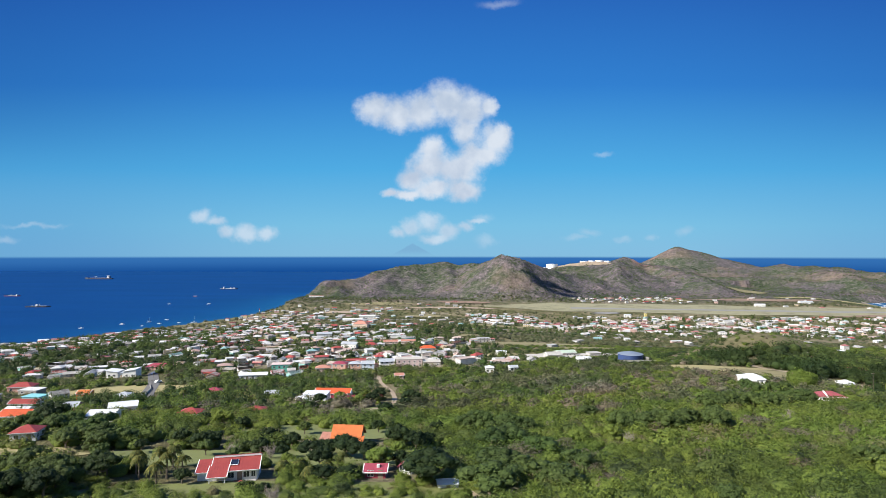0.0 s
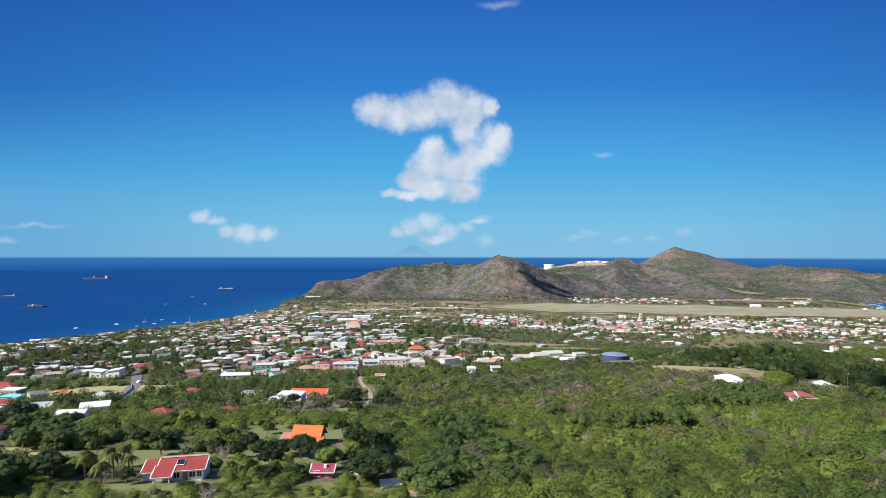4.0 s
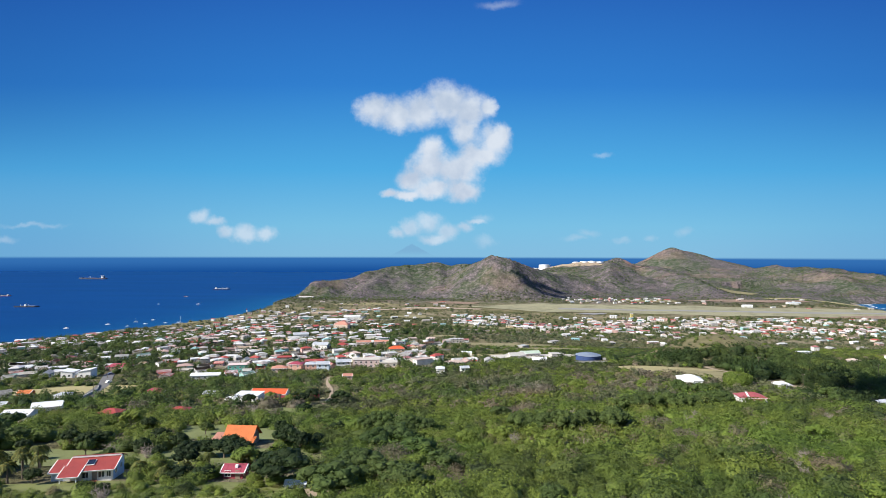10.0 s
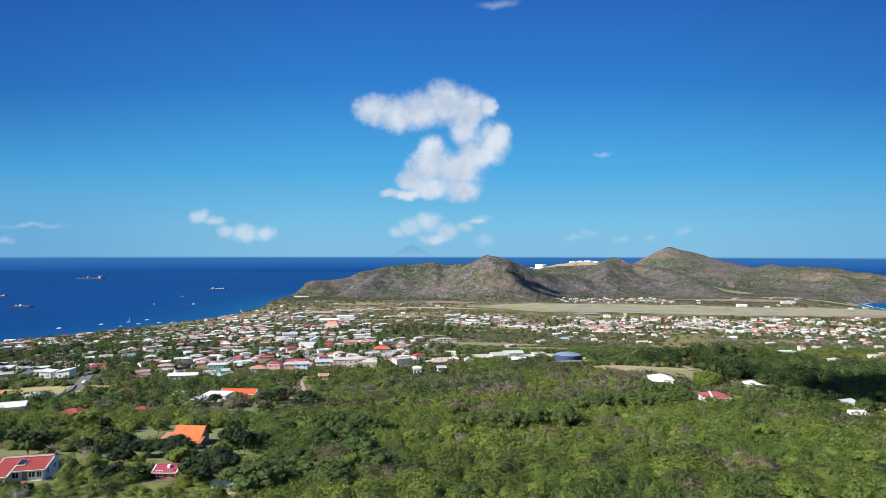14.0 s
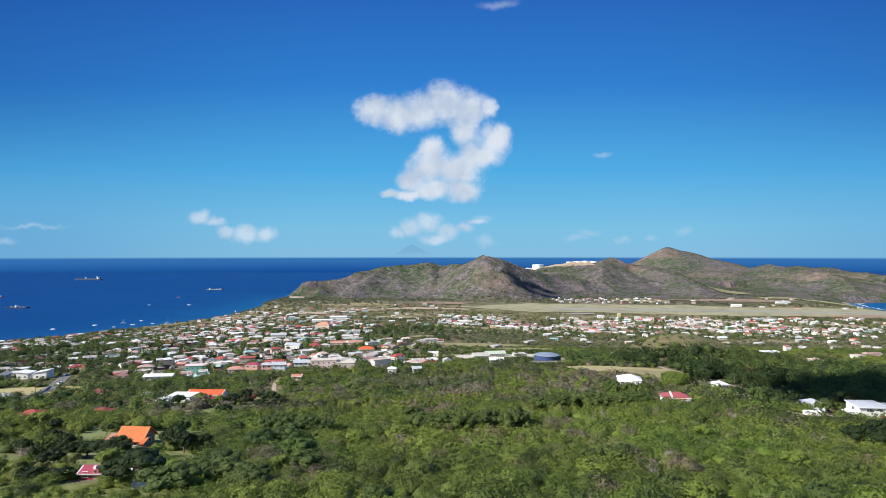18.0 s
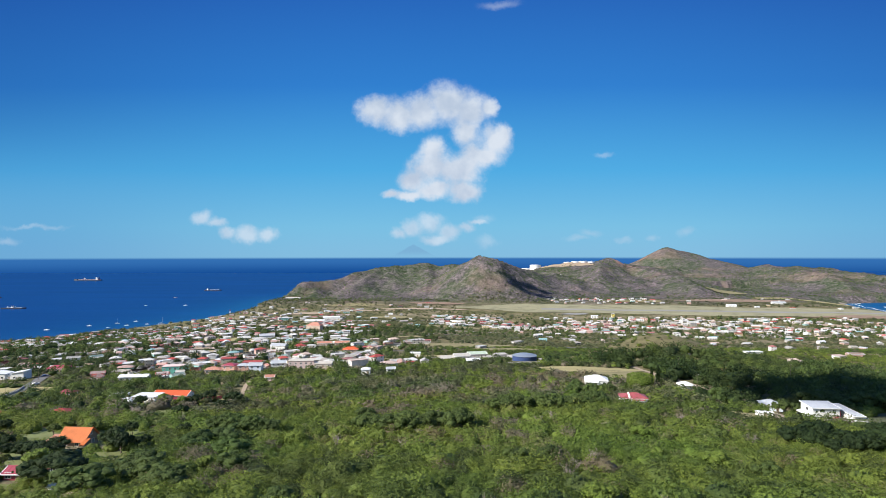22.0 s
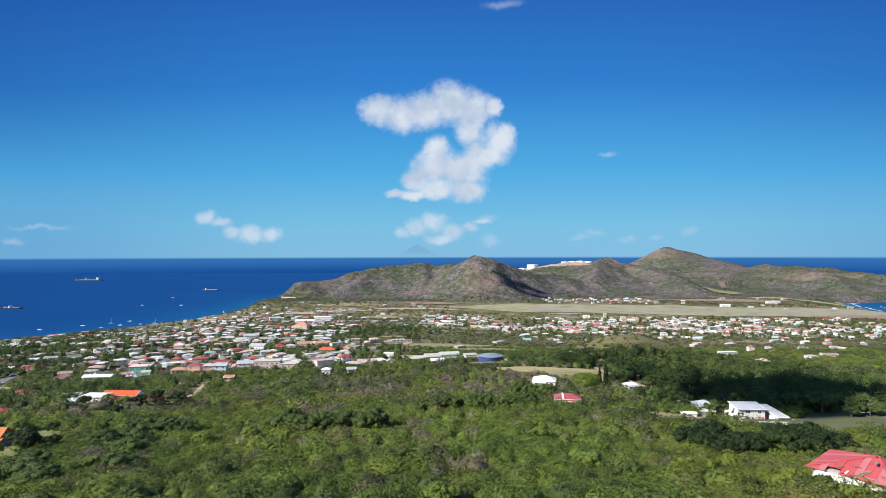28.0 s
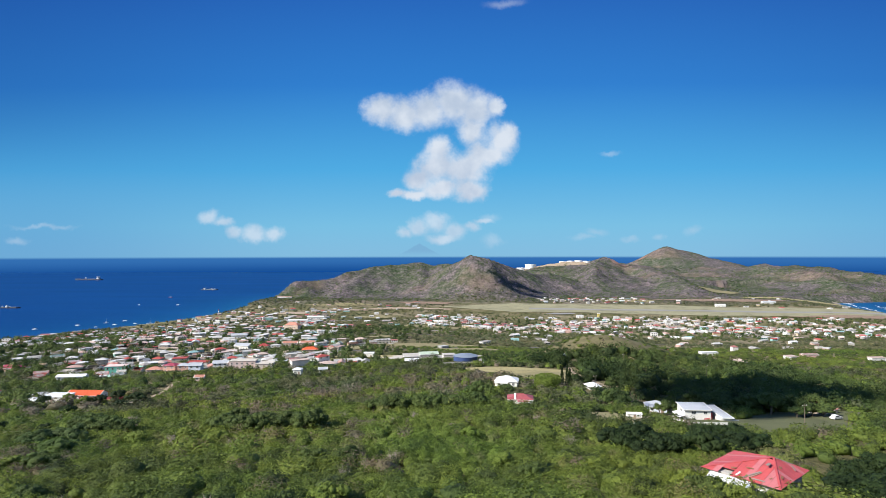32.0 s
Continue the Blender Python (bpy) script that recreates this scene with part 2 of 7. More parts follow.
def sea_material():
    m, n, l, b = material("sea_water", 0.5, 0.0, 0.03)
    geo = n.new("ShaderNodeNewGeometry")
    stretch = n.new("ShaderNodeMapping")
    stretch.inputs["Scale"].default_value = (0.0012, 0.006, 1)
    l.new(geo.outputs["Position"], stretch.inputs[0])
    wide = mnoise(n, l, 1.0, 5, 0.6, stretch.outputs[0])
    c = mramp(n, l, wide, [(0.35, (0.003, 0.034, 0.137)), (0.65, (0.004, 0.044, 0.168))])
    shallow = n.new("ShaderNodeAttribute")
    shallow.attribute_name = "shallow"
    c = mmix(n, l, shallow.outputs["Fac"], c, (0.008, 0.095, 0.22))
    l.new(c, b.inputs["Base Color"])
    mbump(n, l, b, mnoise(n, l, 0.25, 5, 0.65), 0.35, 0.5)
    return m


M_GROUND, M_SEA = ground_material(), sea_material()
LEAF_STOPS = [(0.0, (0.060, 0.082, 0.030)), (0.25, (0.108, 0.144, 0.036)), (0.5, (0.162, 0.214, 0.040)), (0.72, (0.196, 0.246, 0.046)), (0.86, (0.195, 0.168, 0.095)), (1.0, (0.205, 0.168, 0.122))]
M_LEAF = foliage("thicket_leaves", LEAF_STOPS)
# dry scrub leaves, saturation lowered partly to imitate haze over the plain
M_OLIVE = foliage("dry_hazed_olive_leaves", [(0.0, (0.078, 0.088, 0.046)), (0.3, (0.120, 0.132, 0.064)), (0.6, (0.175, 0.182, 0.088)), (0.85, (0.215, 0.190, 0.120)), (1.0, (0.25, 0.21, 0.165))])
M_DARKLEAF = foliage("broadleaf_leaves", [(0.0, (0.050, 0.076, 0.026)), (0.5, (0.100, 0.142, 0.037)), (1.0, (0.150, 0.188, 0.046))])
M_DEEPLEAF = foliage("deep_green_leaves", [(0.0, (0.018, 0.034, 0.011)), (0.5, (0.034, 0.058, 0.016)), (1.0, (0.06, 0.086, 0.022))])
M_PALM = foliage("palm_leaves", [(0.0, (0.07, 0.10, 0.025)), (0.7, (0.16, 0.17, 0.045)), (1.0, (0.34, 0.27, 0.05))])
M_BARK = painted("bark", (0.16, 0.13, 0.10), 0.95, 0.4, 3.0)
M_TWIG = painted("dry_twigs", (0.27, 0.23, 0.20), 0.95, 0.3, 3.0)
M_WHITE = painted("white_plaster", (0.72, 0.71, 0.68), 0.75, 0.14)
M_BLUEWALL = painted("pale_blue_plaster", (0.62, 0.68, 0.76), 0.75, 0.12)
M_TRIM = painted("white_trim", (0.82, 0.81, 0.79), 0.55, 0.1)
M_RED = painted("red_roof_sheet", (0.33, 0.065, 0.055), 0.5, 0.22, 0.6)
M_ROSE = painted("faded_red_roof_sheet", (0.47, 0.085, 0.085), 0.5, 0.26, 0.35)
M_ROSEPALE = painted("bleached_red_roof_sheet", (0.48, 0.155, 0.16), 0.5, 0.22, 0.4)
M_BRICKRED = painted("dull_red_roof_sheet", (0.33, 0.085, 0.09), 0.5, 0.24, 0.4)
M_MAROON = painted("maroon_roof_sheet", (0.32, 0.06, 0.085), 0.5, 0.2, 0.6)
M_ORANGE = painted("orange_roof_tiles", (0.56, 0.165, 0.05), 0.7, 0.18, 0.8)
M_SCARLET = painted("scarlet_roof_tiles", (0.60, 0.11, 0.04), 0.7, 0.2, 0.8)
M_RUST = painted("rust", (0.25, 0.12, 0.07), 0.9, 0.4, 1.5)
M_ZINC = painted("grey_roof_sheet", (0.42, 0.44, 0.47), 0.45, 0.14, 0.5)
M_WHITEROOF = painted("white_roof_sheet", (0.72, 0.73, 0.74), 0.5, 0.1, 0.5)
M_PINK = painted("pink_plaster", (0.62, 0.36, 0.28), 0.75, 0.18)
M_TURQ = painted("turquoise_roof", (0.24, 0.55, 0.58), 0.6, 0.16)
M_GLASS = painted("dark_window_glass", (0.03, 0.04, 0.05), 0.15, 0.3, 0.8, 0.6)
M_SOLAR = painted("solar_panel", (0.02, 0.025, 0.04), 0.12, 0.3, 0.8, 0.7)
M_WOOD = painted("weathered_wood", (0.30, 0.23, 0.17), 0.9, 0.35, 2.0)
M_CONCRETE = painted("concrete", (0.42, 0.40, 0.37), 0.9, 0.2, 0.6)
M_TANKBLUE = painted("blue_tank_shell", (0.045, 0.075, 0.19), 0.5, 0.25, 0.5)
M_TANKROOF = painted("blue_grey_tank_roof", (0.20, 0.235, 0.29), 0.45, 0.15, 0.4)
M_HULL = painted("black_hull", (0.045, 0.045, 0.06), 0.5, 0.3, 0.1)
M_HULLBLUE = painted("slate_hull", (0.06, 0.075, 0.11), 0.5, 0.3, 0.1)
M_HULLRED = painted("red_deck", (0.25, 0.06, 0.05), 0.7, 0.3, 0.1)
M_ASPHALT = painted("asphalt", (0.15, 0.145, 0.14), 0.95, 0.2, 0.3)
M_DIRT = painted("dirt_track", (0.36, 0.28, 0.20), 0.95, 0.25, 0.4)
M_LAWN = painted("lawn", (0.165, 0.185, 0.068), 0.95, 0.3, 0.12)
# dull grass, darkened beyond its own tone to hold cloud shade
M_DULLSHADELAWN = painted("dull_shaded_lawn", (0.105, 0.112, 0.05), 0.95, 0.3, 0.12)
M_GRAVEL = painted("pale_gravel", (0.50, 0.46, 0.40), 0.95, 0.2, 0.15)
M_STRAW = painted("dry_grass", (0.33, 0.285, 0.135), 0.95, 0.22, 0.06)
M_MEADOW = painted("green_rough_grass", (0.17, 0.185, 0.06), 0.95, 0.4, 0.35)
M_SCRUBGRASS = painted("rough_grass", (0.24, 0.21, 0.105), 0.95, 0.35, 0.12)
M_RUNGRASS = painted("mown_airfield_grass", (0.27, 0.255, 0.155), 0.95, 0.42, 0.03)
M_RUNWAY = painted("worn_runway", (0.25, 0.245, 0.23), 0.95, 0.15, 0.02)
M_KNOLL = painted("brown_knoll_grass", (0.135, 0.12, 0.06), 0.95, 0.5, 0.2)
M_PALEGREEN = painted("pale_green_sheet", (0.42, 0.50, 0.40), 0.6, 0.2)
M_EARTH = painted("reddish_earth", (0.25, 0.175, 0.125), 0.95, 0.3, 0.05)
M_SALMON = painted("salmon_roof_tiles", (0.46, 0.22, 0.16), 0.7, 0.2, 0.5)
M_CREAM = painted("cream_pink_plaster", (0.60, 0.46, 0.36), 0.75, 0.18)
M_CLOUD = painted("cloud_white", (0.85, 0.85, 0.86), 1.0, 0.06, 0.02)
M_FOAM = painted("surf_foam", (0.8, 0.82, 0.82), 0.9, 0.1, 0.1)
M_SAND = painted("grey_sand", (0.27, 0.23, 0.18), 0.95, 0.2, 0.05)
WALL_STOPS = [(0.0, (0.66, 0.65, 0.62)), (0.26, (0.46, 0.42, 0.36)), (0.42, (0.56, 0.37, 0.32)), (0.54, (0.56, 0.46, 0.30)), (0.62, (0.30, 0.50, 0.47)), (0.68, (0.38, 0.36, 0.34)), (0.86, (0.74, 0.73, 0.71))]
ROOF_STOPS = [(0.0, (0.60, 0.59, 0.57)), (0.14, (0.42, 0.09, 0.075)), (0.235, (0.50, 0.49, 0.47)), (0.46, (0.54, 0.42, 0.36)), (0.58, (0.36, 0.33, 0.30)), (0.70, (0.68, 0.68, 0.67)), (0.84, (0.44, 0.30, 0.26)), (0.90, (0.36, 0.15, 0.14)), (0.96, (0.26, 0.42, 0.42))]
M_TOWNWALL, M_TOWNROOF = picked("town_plaster", WALL_STOPS), picked("town_roof_sheet", ROOF_STOPS, 0.6)
M_FARWALL, M_FARROOF = picked("far_plaster", WALL_STOPS, 0.7, 0.2, True), picked("far_roof_sheet", ROOF_STOPS, 0.6, 0.2, True)


# ---------------------------------------------------------------- the lie of the land


def lattice(x, y, cell, seed):
    """Smooth value noise over the plan, -1 to 1."""
    gx, gy = np.asarray(x, float) / cell, np.asarray(y, float) / cell
    ix, iy = np.floor(gx).astype(np.int64), np.floor(gy).astype(np.int64)
    fx, fy = gx - ix, gy - iy
    fx, fy = fx * fx * (3 - 2 * fx), fy * fy * (3 - 2 * fy)

    def rnd(a, b):
        h = (a * 374761393 + b * 668265263 + seed * 974711) & 0xFFFFFFFF
        h = ((h ^ (h >> 13)) * 1274126177) & 0xFFFFFFFF
        return ((h ^ (h >> 16)) & 0xFFFF) / 32767.5 - 1

    a, b, c, d = rnd(ix, iy), rnd(ix + 1, iy), rnd(ix, iy + 1), rnd(ix + 1, iy + 1)
    return (a * (1 - fx) + b * fx) * (1 - fy) + (c * (1 - fx) + d * fx) * fy


def fractal(x, y, cell, seed, octaves=4):
    return sum(lattice(x, y, cell / 2**k, seed + k) / 2**k for k in range(octaves))


SLOPE_Y = [-2500, -300, 0, 115, 160, 269, 400, 530, 700, 900, 1120, 1300, 1450, 1620, 1900, 5000]
SLOPE_Z = [560, 180, 131, 114, 107.5, 92, 79, 65, 46, 28, 13.5, 14, 18, 27, 20, 8]
WEST_Y = [-3000, 600, 1100, 1300, 1450, 1800, 1960, 2150, 2600, 3000, 4300, 6000]
WEST_X = [-720, -585, -575, -500, -442, -458, -464, -425, -80, 300, 1000, 1500]
EAST_Y = [-3000, 900, 1500, 1700, 1830, 1900, 2000, 2700, 3000, 4200, 6000]
EAST_X = [1700, 1380, 1285, 1318, 1365, 1660, 2500, 2600, 2350, 2250, 1600]
# crests of the hills: x, y, height, and how steeply the ground falls from them
CREST_WEST = [(-440, 1846, 36, 1.3), (-398, 1890, 66, 0.9), (-342, 1950, 78, 0.7), (-272, 2000, 88, 0.6), (-220, 2060, 99, 0.55), (-164, 2120, 110, 0.5), (-114, 2150, 120, 0.48),
              (-50, 2170, 126, 0.46), (14, 2190, 130, 0.46), (69, 2190, 122, 0.46), (131, 2100, 122, 0.5), (175, 1950, 137, 0.66), (205, 1850, 158, 0.8), (219, 1836, 169, 0.9),
              (253, 1862, 146, 0.74), (305, 1900, 124, 0.6), (380, 1960, 100, 0.5), (480, 2060, 88, 0.42)]
CREST_BACK = [(480, 2060, 88, 0.4), (496, 2480, 101, 0.35), (558, 2500, 113, 0.35), (621, 2520, 122, 0.35), (734, 2540, 126, 0.38), (800, 2580, 136, 0.5), (838, 2600, 145, 0.7),
              (857, 2600, 140, 0.7), (880, 2610, 122, 0.5), (946, 2650, 112, 0.4), (1100, 2680, 94, 0.3), (1300, 2700, 96, 0.3)]
CREST_FAR = [(1290, 3780, 70, 0.4), (1326, 3780, 95, 0.45), (1402, 3780, 121, 0.5), (1477, 3780, 154, 0.6), (1534, 3780, 212, 0.7), (1568, 3780, 224, 0.66), (1647, 3780, 187, 0.5),
             (1742, 3770, 175, 0.5), (1855, 3740, 141, 0.5), (2010, 3700, 90, 0.4)]
CREST_EAST = [(1300, 2700, 96, 0.3), (1449, 2707, 101, 0.3), (1580, 2690, 102, 0.32), (1665, 2690, 106, 0.34), (1800, 2680, 103, 0.36), (1908, 2660, 93, 0.4),
              (1989, 2640, 78, 0.4), (2097, 2600, 64, 0.4), (2400, 2500, 44, 0.4)]
SPURS = [[(780, 2540, 134, 0.5), (700, 2250, 92, 0.4), (640, 2050, 52, 0.35)], [(930, 2560, 104, 0.4), (1000, 2250, 74, 0.35), (960, 1960, 44, 0.35), (900, 1800, 26, 0.3)],
         [(1580, 2640, 112, 0.35), (1600, 2250, 84, 0.35), (1520, 2030, 46, 0.4)], [(1820, 2500, 90, 0.4), (1800, 2200, 76, 0.4), (1760, 2030, 42, 0.5)],
         [(14, 2190, 128, 0.46), (30, 1980, 76, 0.42), (20, 1800, 34, 0.35)], [(-164, 2120, 108, 0.5), (-210, 1930, 62, 0.42), (-250, 1790, 32, 0.35)],
         [(219, 1836, 158, 0.8), (190, 1740, 84, 0.6), (160, 1660, 36, 0.5)], [(219, 1836, 156, 0.8), (262, 1750, 80, 0.6), (300, 1680, 36, 0.5)], [(-340, 1950, 66, 0.6), (-350, 1840, 38, 0.5)]]


def crest(x, y, rows):
    out = np.full(np.shape(x), -1e3)
    for (ax, ay, az, aw), (bx, by, bz, bw) in zip(rows, rows[1:]):
        ex, ey = bx - ax, by - ay
        s = np.clip(((x - ax) * ex + (y - ay) * ey) / (ex * ex + ey * ey), 0, 1)
        d = np.hypot(x - ax - s * ex, y - ay - s * ey)
        w = aw + (bw - aw) * s
        out = np.maximum(out, az + (bz - az) * s - w * (np.sqrt(d * d + 64) - 8) + 0.00045 * d * d * (d < 400))
    return out


def land_height(x, y):
    x, y = np.asarray(x, float), np.asarray(y, float)
    z = np.interp(y, SLOPE_Y, SLOPE_Z)
    z = z + 1.2 * fractal(x, y, 130, 3, 3) * np.clip(y / 150, 0.3, 1)
    # the slope leans down to the west
    lean = np.interp(x, [-260, 150, 200, 340], [-6.2, 4.6, 4.6, 0]) * np.interp(y, [120, 300, 430, 620], [0, 1, 1, 0])
    z = z + lean
    # the plain below the town stands a little higher inland
    z = z + np.interp(y, [530, 720, 916, 1120, 1350, 1500], [0, 8, 11, 12, 5, 0]) * np.interp(x, [-420, -250, 60, 260], [0, 1, 1, 0])
    # the grassy knoll behind the field
    z = z + 20 * np.exp(-(((x - 238) / 42) ** 2 + ((y - 432) / 34) ** 2)) + 8 * np.exp(-(((x - 290) / 40) ** 2 + ((y - 445) / 40) ** 2))
    z = z - 3.3 * np.exp(-(((x - 220) / 34) ** 2 + ((y - 222) / 32) ** 2))
    z = z + 1.9 * np.exp(-(((x + 54) / 30) ** 2 + ((y - 260) / 22) ** 2))
    gully = np.abs(fractal(x, y, 150, 11, 4))
    fine = np.abs(fractal(x, y, 62, 41, 3))
    rough = 20 * (0.5 - gully) + 6 * (0.46 - fine) + 3.5 * fractal(x, y, 40, 23, 3) - 4
    hills = np.maximum.reduce([crest(x, y, r) for r in [CREST_WEST, CREST_BACK, CREST_FAR, CREST_EAST, *SPURS]])
    lift = np.clip((hills - z) / 40, 0, 1)
    calm = 1 - 0.75 * np.exp(-((x - 221) ** 2 + (y - 1845) ** 2) / 85**2)
    calm = calm * np.interp(y, [3000, 3300], [1.0, 0.25])
    near_top = np.clip(1.2 - np.abs(hills - 120) / 400, 0.3, 1)
    flank = np.clip((np.maximum.reduce([crest(x, y, r) for r in [CREST_WEST, CREST_BACK, CREST_FAR, CREST_EAST]]) - 40) / 90, 0, 1)
    hills = hills + rough * lift * near_top * calm * (0.9 - 0.6 * flank)
    # ravines run down from the western summit
    a, rr = np.arctan2(y - 1836, x - 219), np.hypot(x - 219, y - 1836)
    hills = hills + 8 * (lattice(a * 7 + rr / 160, a * 0, 1.0, 77) + 0.5 * lattice(a * 15, a * 0 + rr / 90, 1.0, 78)) * np.clip(rr / 50, 0, 1) * np.exp(-((rr / 170) ** 2)) * lift
    k = 10.0
    m = np.clip(0.5 + 0.5 * (hills - z) / k, 0, 1)
    z = z + (hills - z) * m + k * m * (1 - m)
    jag = 14 * fractal(x, y, 90, 31, 3)
    dw = x - np.interp(y, WEST_Y, WEST_X) + jag
    de = np.interp(y, EAST_Y, EAST_X) - x + jag * 0.7
    dn = 4350 - y + jag * 4
    z = np.minimum(z, 1.5 * dw + 1)
    z = np.minimum(z, np.where(y > 1880, 0.9, 0.12) * de + 0.5)
    z = np.minimum(z, dn)
    return np.maximum(z, -12)


CX, CY = 62.0, -45.0
RINGS = np.concatenate([[0.05], 18.0 * 1.0185 ** np.arange(0, 240), np.arange(1452, 2900, 13.0), 2900 * 1.02 ** np.arange(0, 31)])
ANGLES = np.radians(np.concatenate([np.linspace(-66, 66, 441), np.arange(70, 291, 5)]))


def polar(x, y):
    r, a = np.hypot(x - CX, y - CY), np.arctan2(x - CX, y - CY)
    return r, np.where(a < ANGLES[0], a + 2 * np.pi, a)


RR, AA = np.meshgrid(RINGS, ANGLES, indexing="ij")
GRID_X, GRID_Y = CX + RR * np.sin(AA), CY + RR * np.cos(AA)
GRID_Z = land_height(GRID_X, GRID_Y)


def ground_z(x, y):
    """The height of the ground sheet at a place of the plan."""
    r, a = polar(np.asarray(x, float), np.asarray(y, float))
    i = np.clip(np.searchsorted(RINGS, r) - 1, 0, len(RINGS) - 2)
    j = np.clip(np.searchsorted(ANGLES, a) - 1, 0, len(ANGLES) - 2)
    f = np.clip((r - RINGS[i]) / (RINGS[i + 1] - RINGS[i]), 0, 1)
    g = np.clip((a - ANGLES[j]) / (ANGLES[j + 1] - ANGLES[j]), 0, 1)
    z = GRID_Z
    return (z[i, j] * (1 - g) + z[i, j + 1] * g) * (1 - f) + (z[i + 1, j] * (1 - g) + z[i + 1, j + 1] * g) * f


# ---------------------------------------------------------------- mesh helpers
def mesh_from(name, verts, faces, mats, slots=None, attrs=None, smooth=False):
    """A mesh from arrays; faces are rows of equal length."""
    me = bpy.data.meshes.new(name)
    verts, faces = np.asarray(verts, np.float32), np.asarray(faces, np.int32)
    k = faces.shape[1]
    me.vertices.add(len(verts)), me.loops.add(faces.size), me.polygons.add(len(faces))
    me.vertices.foreach_set("co", verts.ravel())
    me.loops.foreach_set("vertex_index", faces.ravel())
    me.polygons.foreach_set("loop_start", np.arange(0, faces.size, k, dtype=np.int32))
    me.polygons.foreach_set("loop_total", np.full(len(faces), k, np.int32))
    for m in mats:
        me.materials.append(m)
    if slots is not None:
        me.polygons.foreach_set("material_index", np.asarray(slots, np.int32))
    if smooth:
        me.polygons.foreach_set("use_smooth", np.ones(len(faces), bool))
    for key, values in (attrs or {}).items():
        me.attributes.new(key, "FLOAT", "POINT").data.foreach_set("value", np.asarray(values, np.float32))
    me.update(calc_edges=True)
    me.validate()
    return me


def part(name, bm, mat, parent, label=""):
    me = bpy.data.meshes.new(name)
    bm.normal_update()
    bm.to_mesh(me)
    bm.free()
    me.materials.append(mat)
    ob = new(name, me)
    ob.parent = parent
    if label:
        ob["label"] = label
    return ob


def thing(name, m, label, category, group="", kind=""):
    ob = new(name)
    ob.matrix_basis = m
    ob.empty_display_size = 0.5
    return tagged(ob, label, category, group, kind)


def box(x0, x1, y0, y1, z0, z1, bm=None, bevel=0.0):
    bm = bm or bmesh.new()
    made = bmesh.ops.create_cube(bm, size=1)["verts"]
    for v in made:
        v.co = Vector((x0 + (v.co.x + 0.5) * (x1 - x0), y0 + (v.co.y + 0.5) * (y1 - y0), z0 + (v.co.z + 0.5) * (z1 - z0)))
    if bevel:
        bmesh.ops.bevel(bm, geom=list({e for v in made for e in v.link_edges}), offset=bevel, segments=1, affect="EDGES")
    return bm


def cyl(x, y, z0, z1, r0, r1, n=20, bm=None):
    bm = bm or bmesh.new()
    for v in bmesh.ops.create_cone(bm, cap_ends=True, segments=n, radius1=r0, radius2=r1, depth=1)["verts"]:
        v.co = Vector((x + v.co.x, y + v.co.y, z0 + (v.co.z + 0.5) * (z1 - z0)))
    return bm


def prism(outline, axis, a, b, bm=None):
    """An outline in the plane across an axis ('x': pairs are y, z; 'y': pairs are x, z; 'z': pairs are x, y), drawn out from a to b."""
    bm = bm or bmesh.new()

    def place(p, s):
        return {"x": (s, p[0], p[1]), "y": (p[0], s, p[1]), "z": (p[0], p[1], s)}[axis]

    lo, hi = [bm.verts.new(place(p, a)) for p in outline], [bm.verts.new(place(p, b)) for p in outline]
    bm.faces.new(lo), bm.faces.new(list(reversed(hi)))
    for i in range(len(outline)):
        j = (i + 1) % len(outline)
        bm.faces.new((lo[j], lo[i], hi[i], hi[j]))
    bmesh.ops.recalc_face_normals(bm, faces=bm.faces[:])
    return bm


def slab(points, thick, bm=None):
    """A sheet with thickness over four or more points in one plane."""
    bm = bm or bmesh.new()
    top = [Vector(p) for p in points]
    nrm = (top[1] - top[0]).cross(top[2] - top[0]).normalized()
    if nrm.z < 0:
        nrm = -nrm
    up, dn = [bm.verts.new(p) for p in top], [bm.verts.new(p - nrm * thick) for p in top]
    bm.faces.new(up), bm.faces.new(list(reversed(dn)))
    for i in range(len(top)):
        j = (i + 1) % len(top)
        bm.faces.new((up[j], up[i], dn[i], dn[j]))
    bmesh.ops.recalc_face_normals(bm, faces=bm.faces[:])
    return bm


def gable_roof(w, d, z, rise, over=0.4, thick=0.14):
    """Ridge along x."""
    bm, hw, hd = bmesh.new(), w / 2 + over, d / 2 + over
    drop = over * rise / (d / 2)
    for s in (-1, 1):
        slab([(-hw, 0, z + rise), (hw, 0, z + rise), (hw, s * hd, z - drop), (-hw, s * hd, z - drop)], thick, bm)
    return bm


def hip_roof(w, d, z, rise, over=0.4, ridge=None):
    bm, hw, hd = bmesh.new(), w / 2 + over, d / 2 + over
    rl = max(0.15, (w - d) / 2) if ridge is None else ridge
    base = [bm.verts.new(p) for p in ((-hw, -hd, z), (hw, -hd, z), (hw, hd, z), (-hw, hd, z))]
    low = [bm.verts.new((v.co.x, v.co.y, z - 0.16)) for v in base]
    a, b = bm.verts.new((-rl, 0, z + rise)), bm.verts.new((rl, 0, z + rise))
    for f in ((base[0], base[1], b, a), (base[1], base[2], b), (base[2], base[3], a, b), (base[3], base[0], a), tuple(reversed(low))):
        bm.faces.new(f)
    for i in range(4):
        j = (i + 1) % 4
        bm.faces.new((low[i], low[j], base[j], base[i]))
    bmesh.ops.recalc_face_normals(bm, faces=bm.faces[:])
    return bm


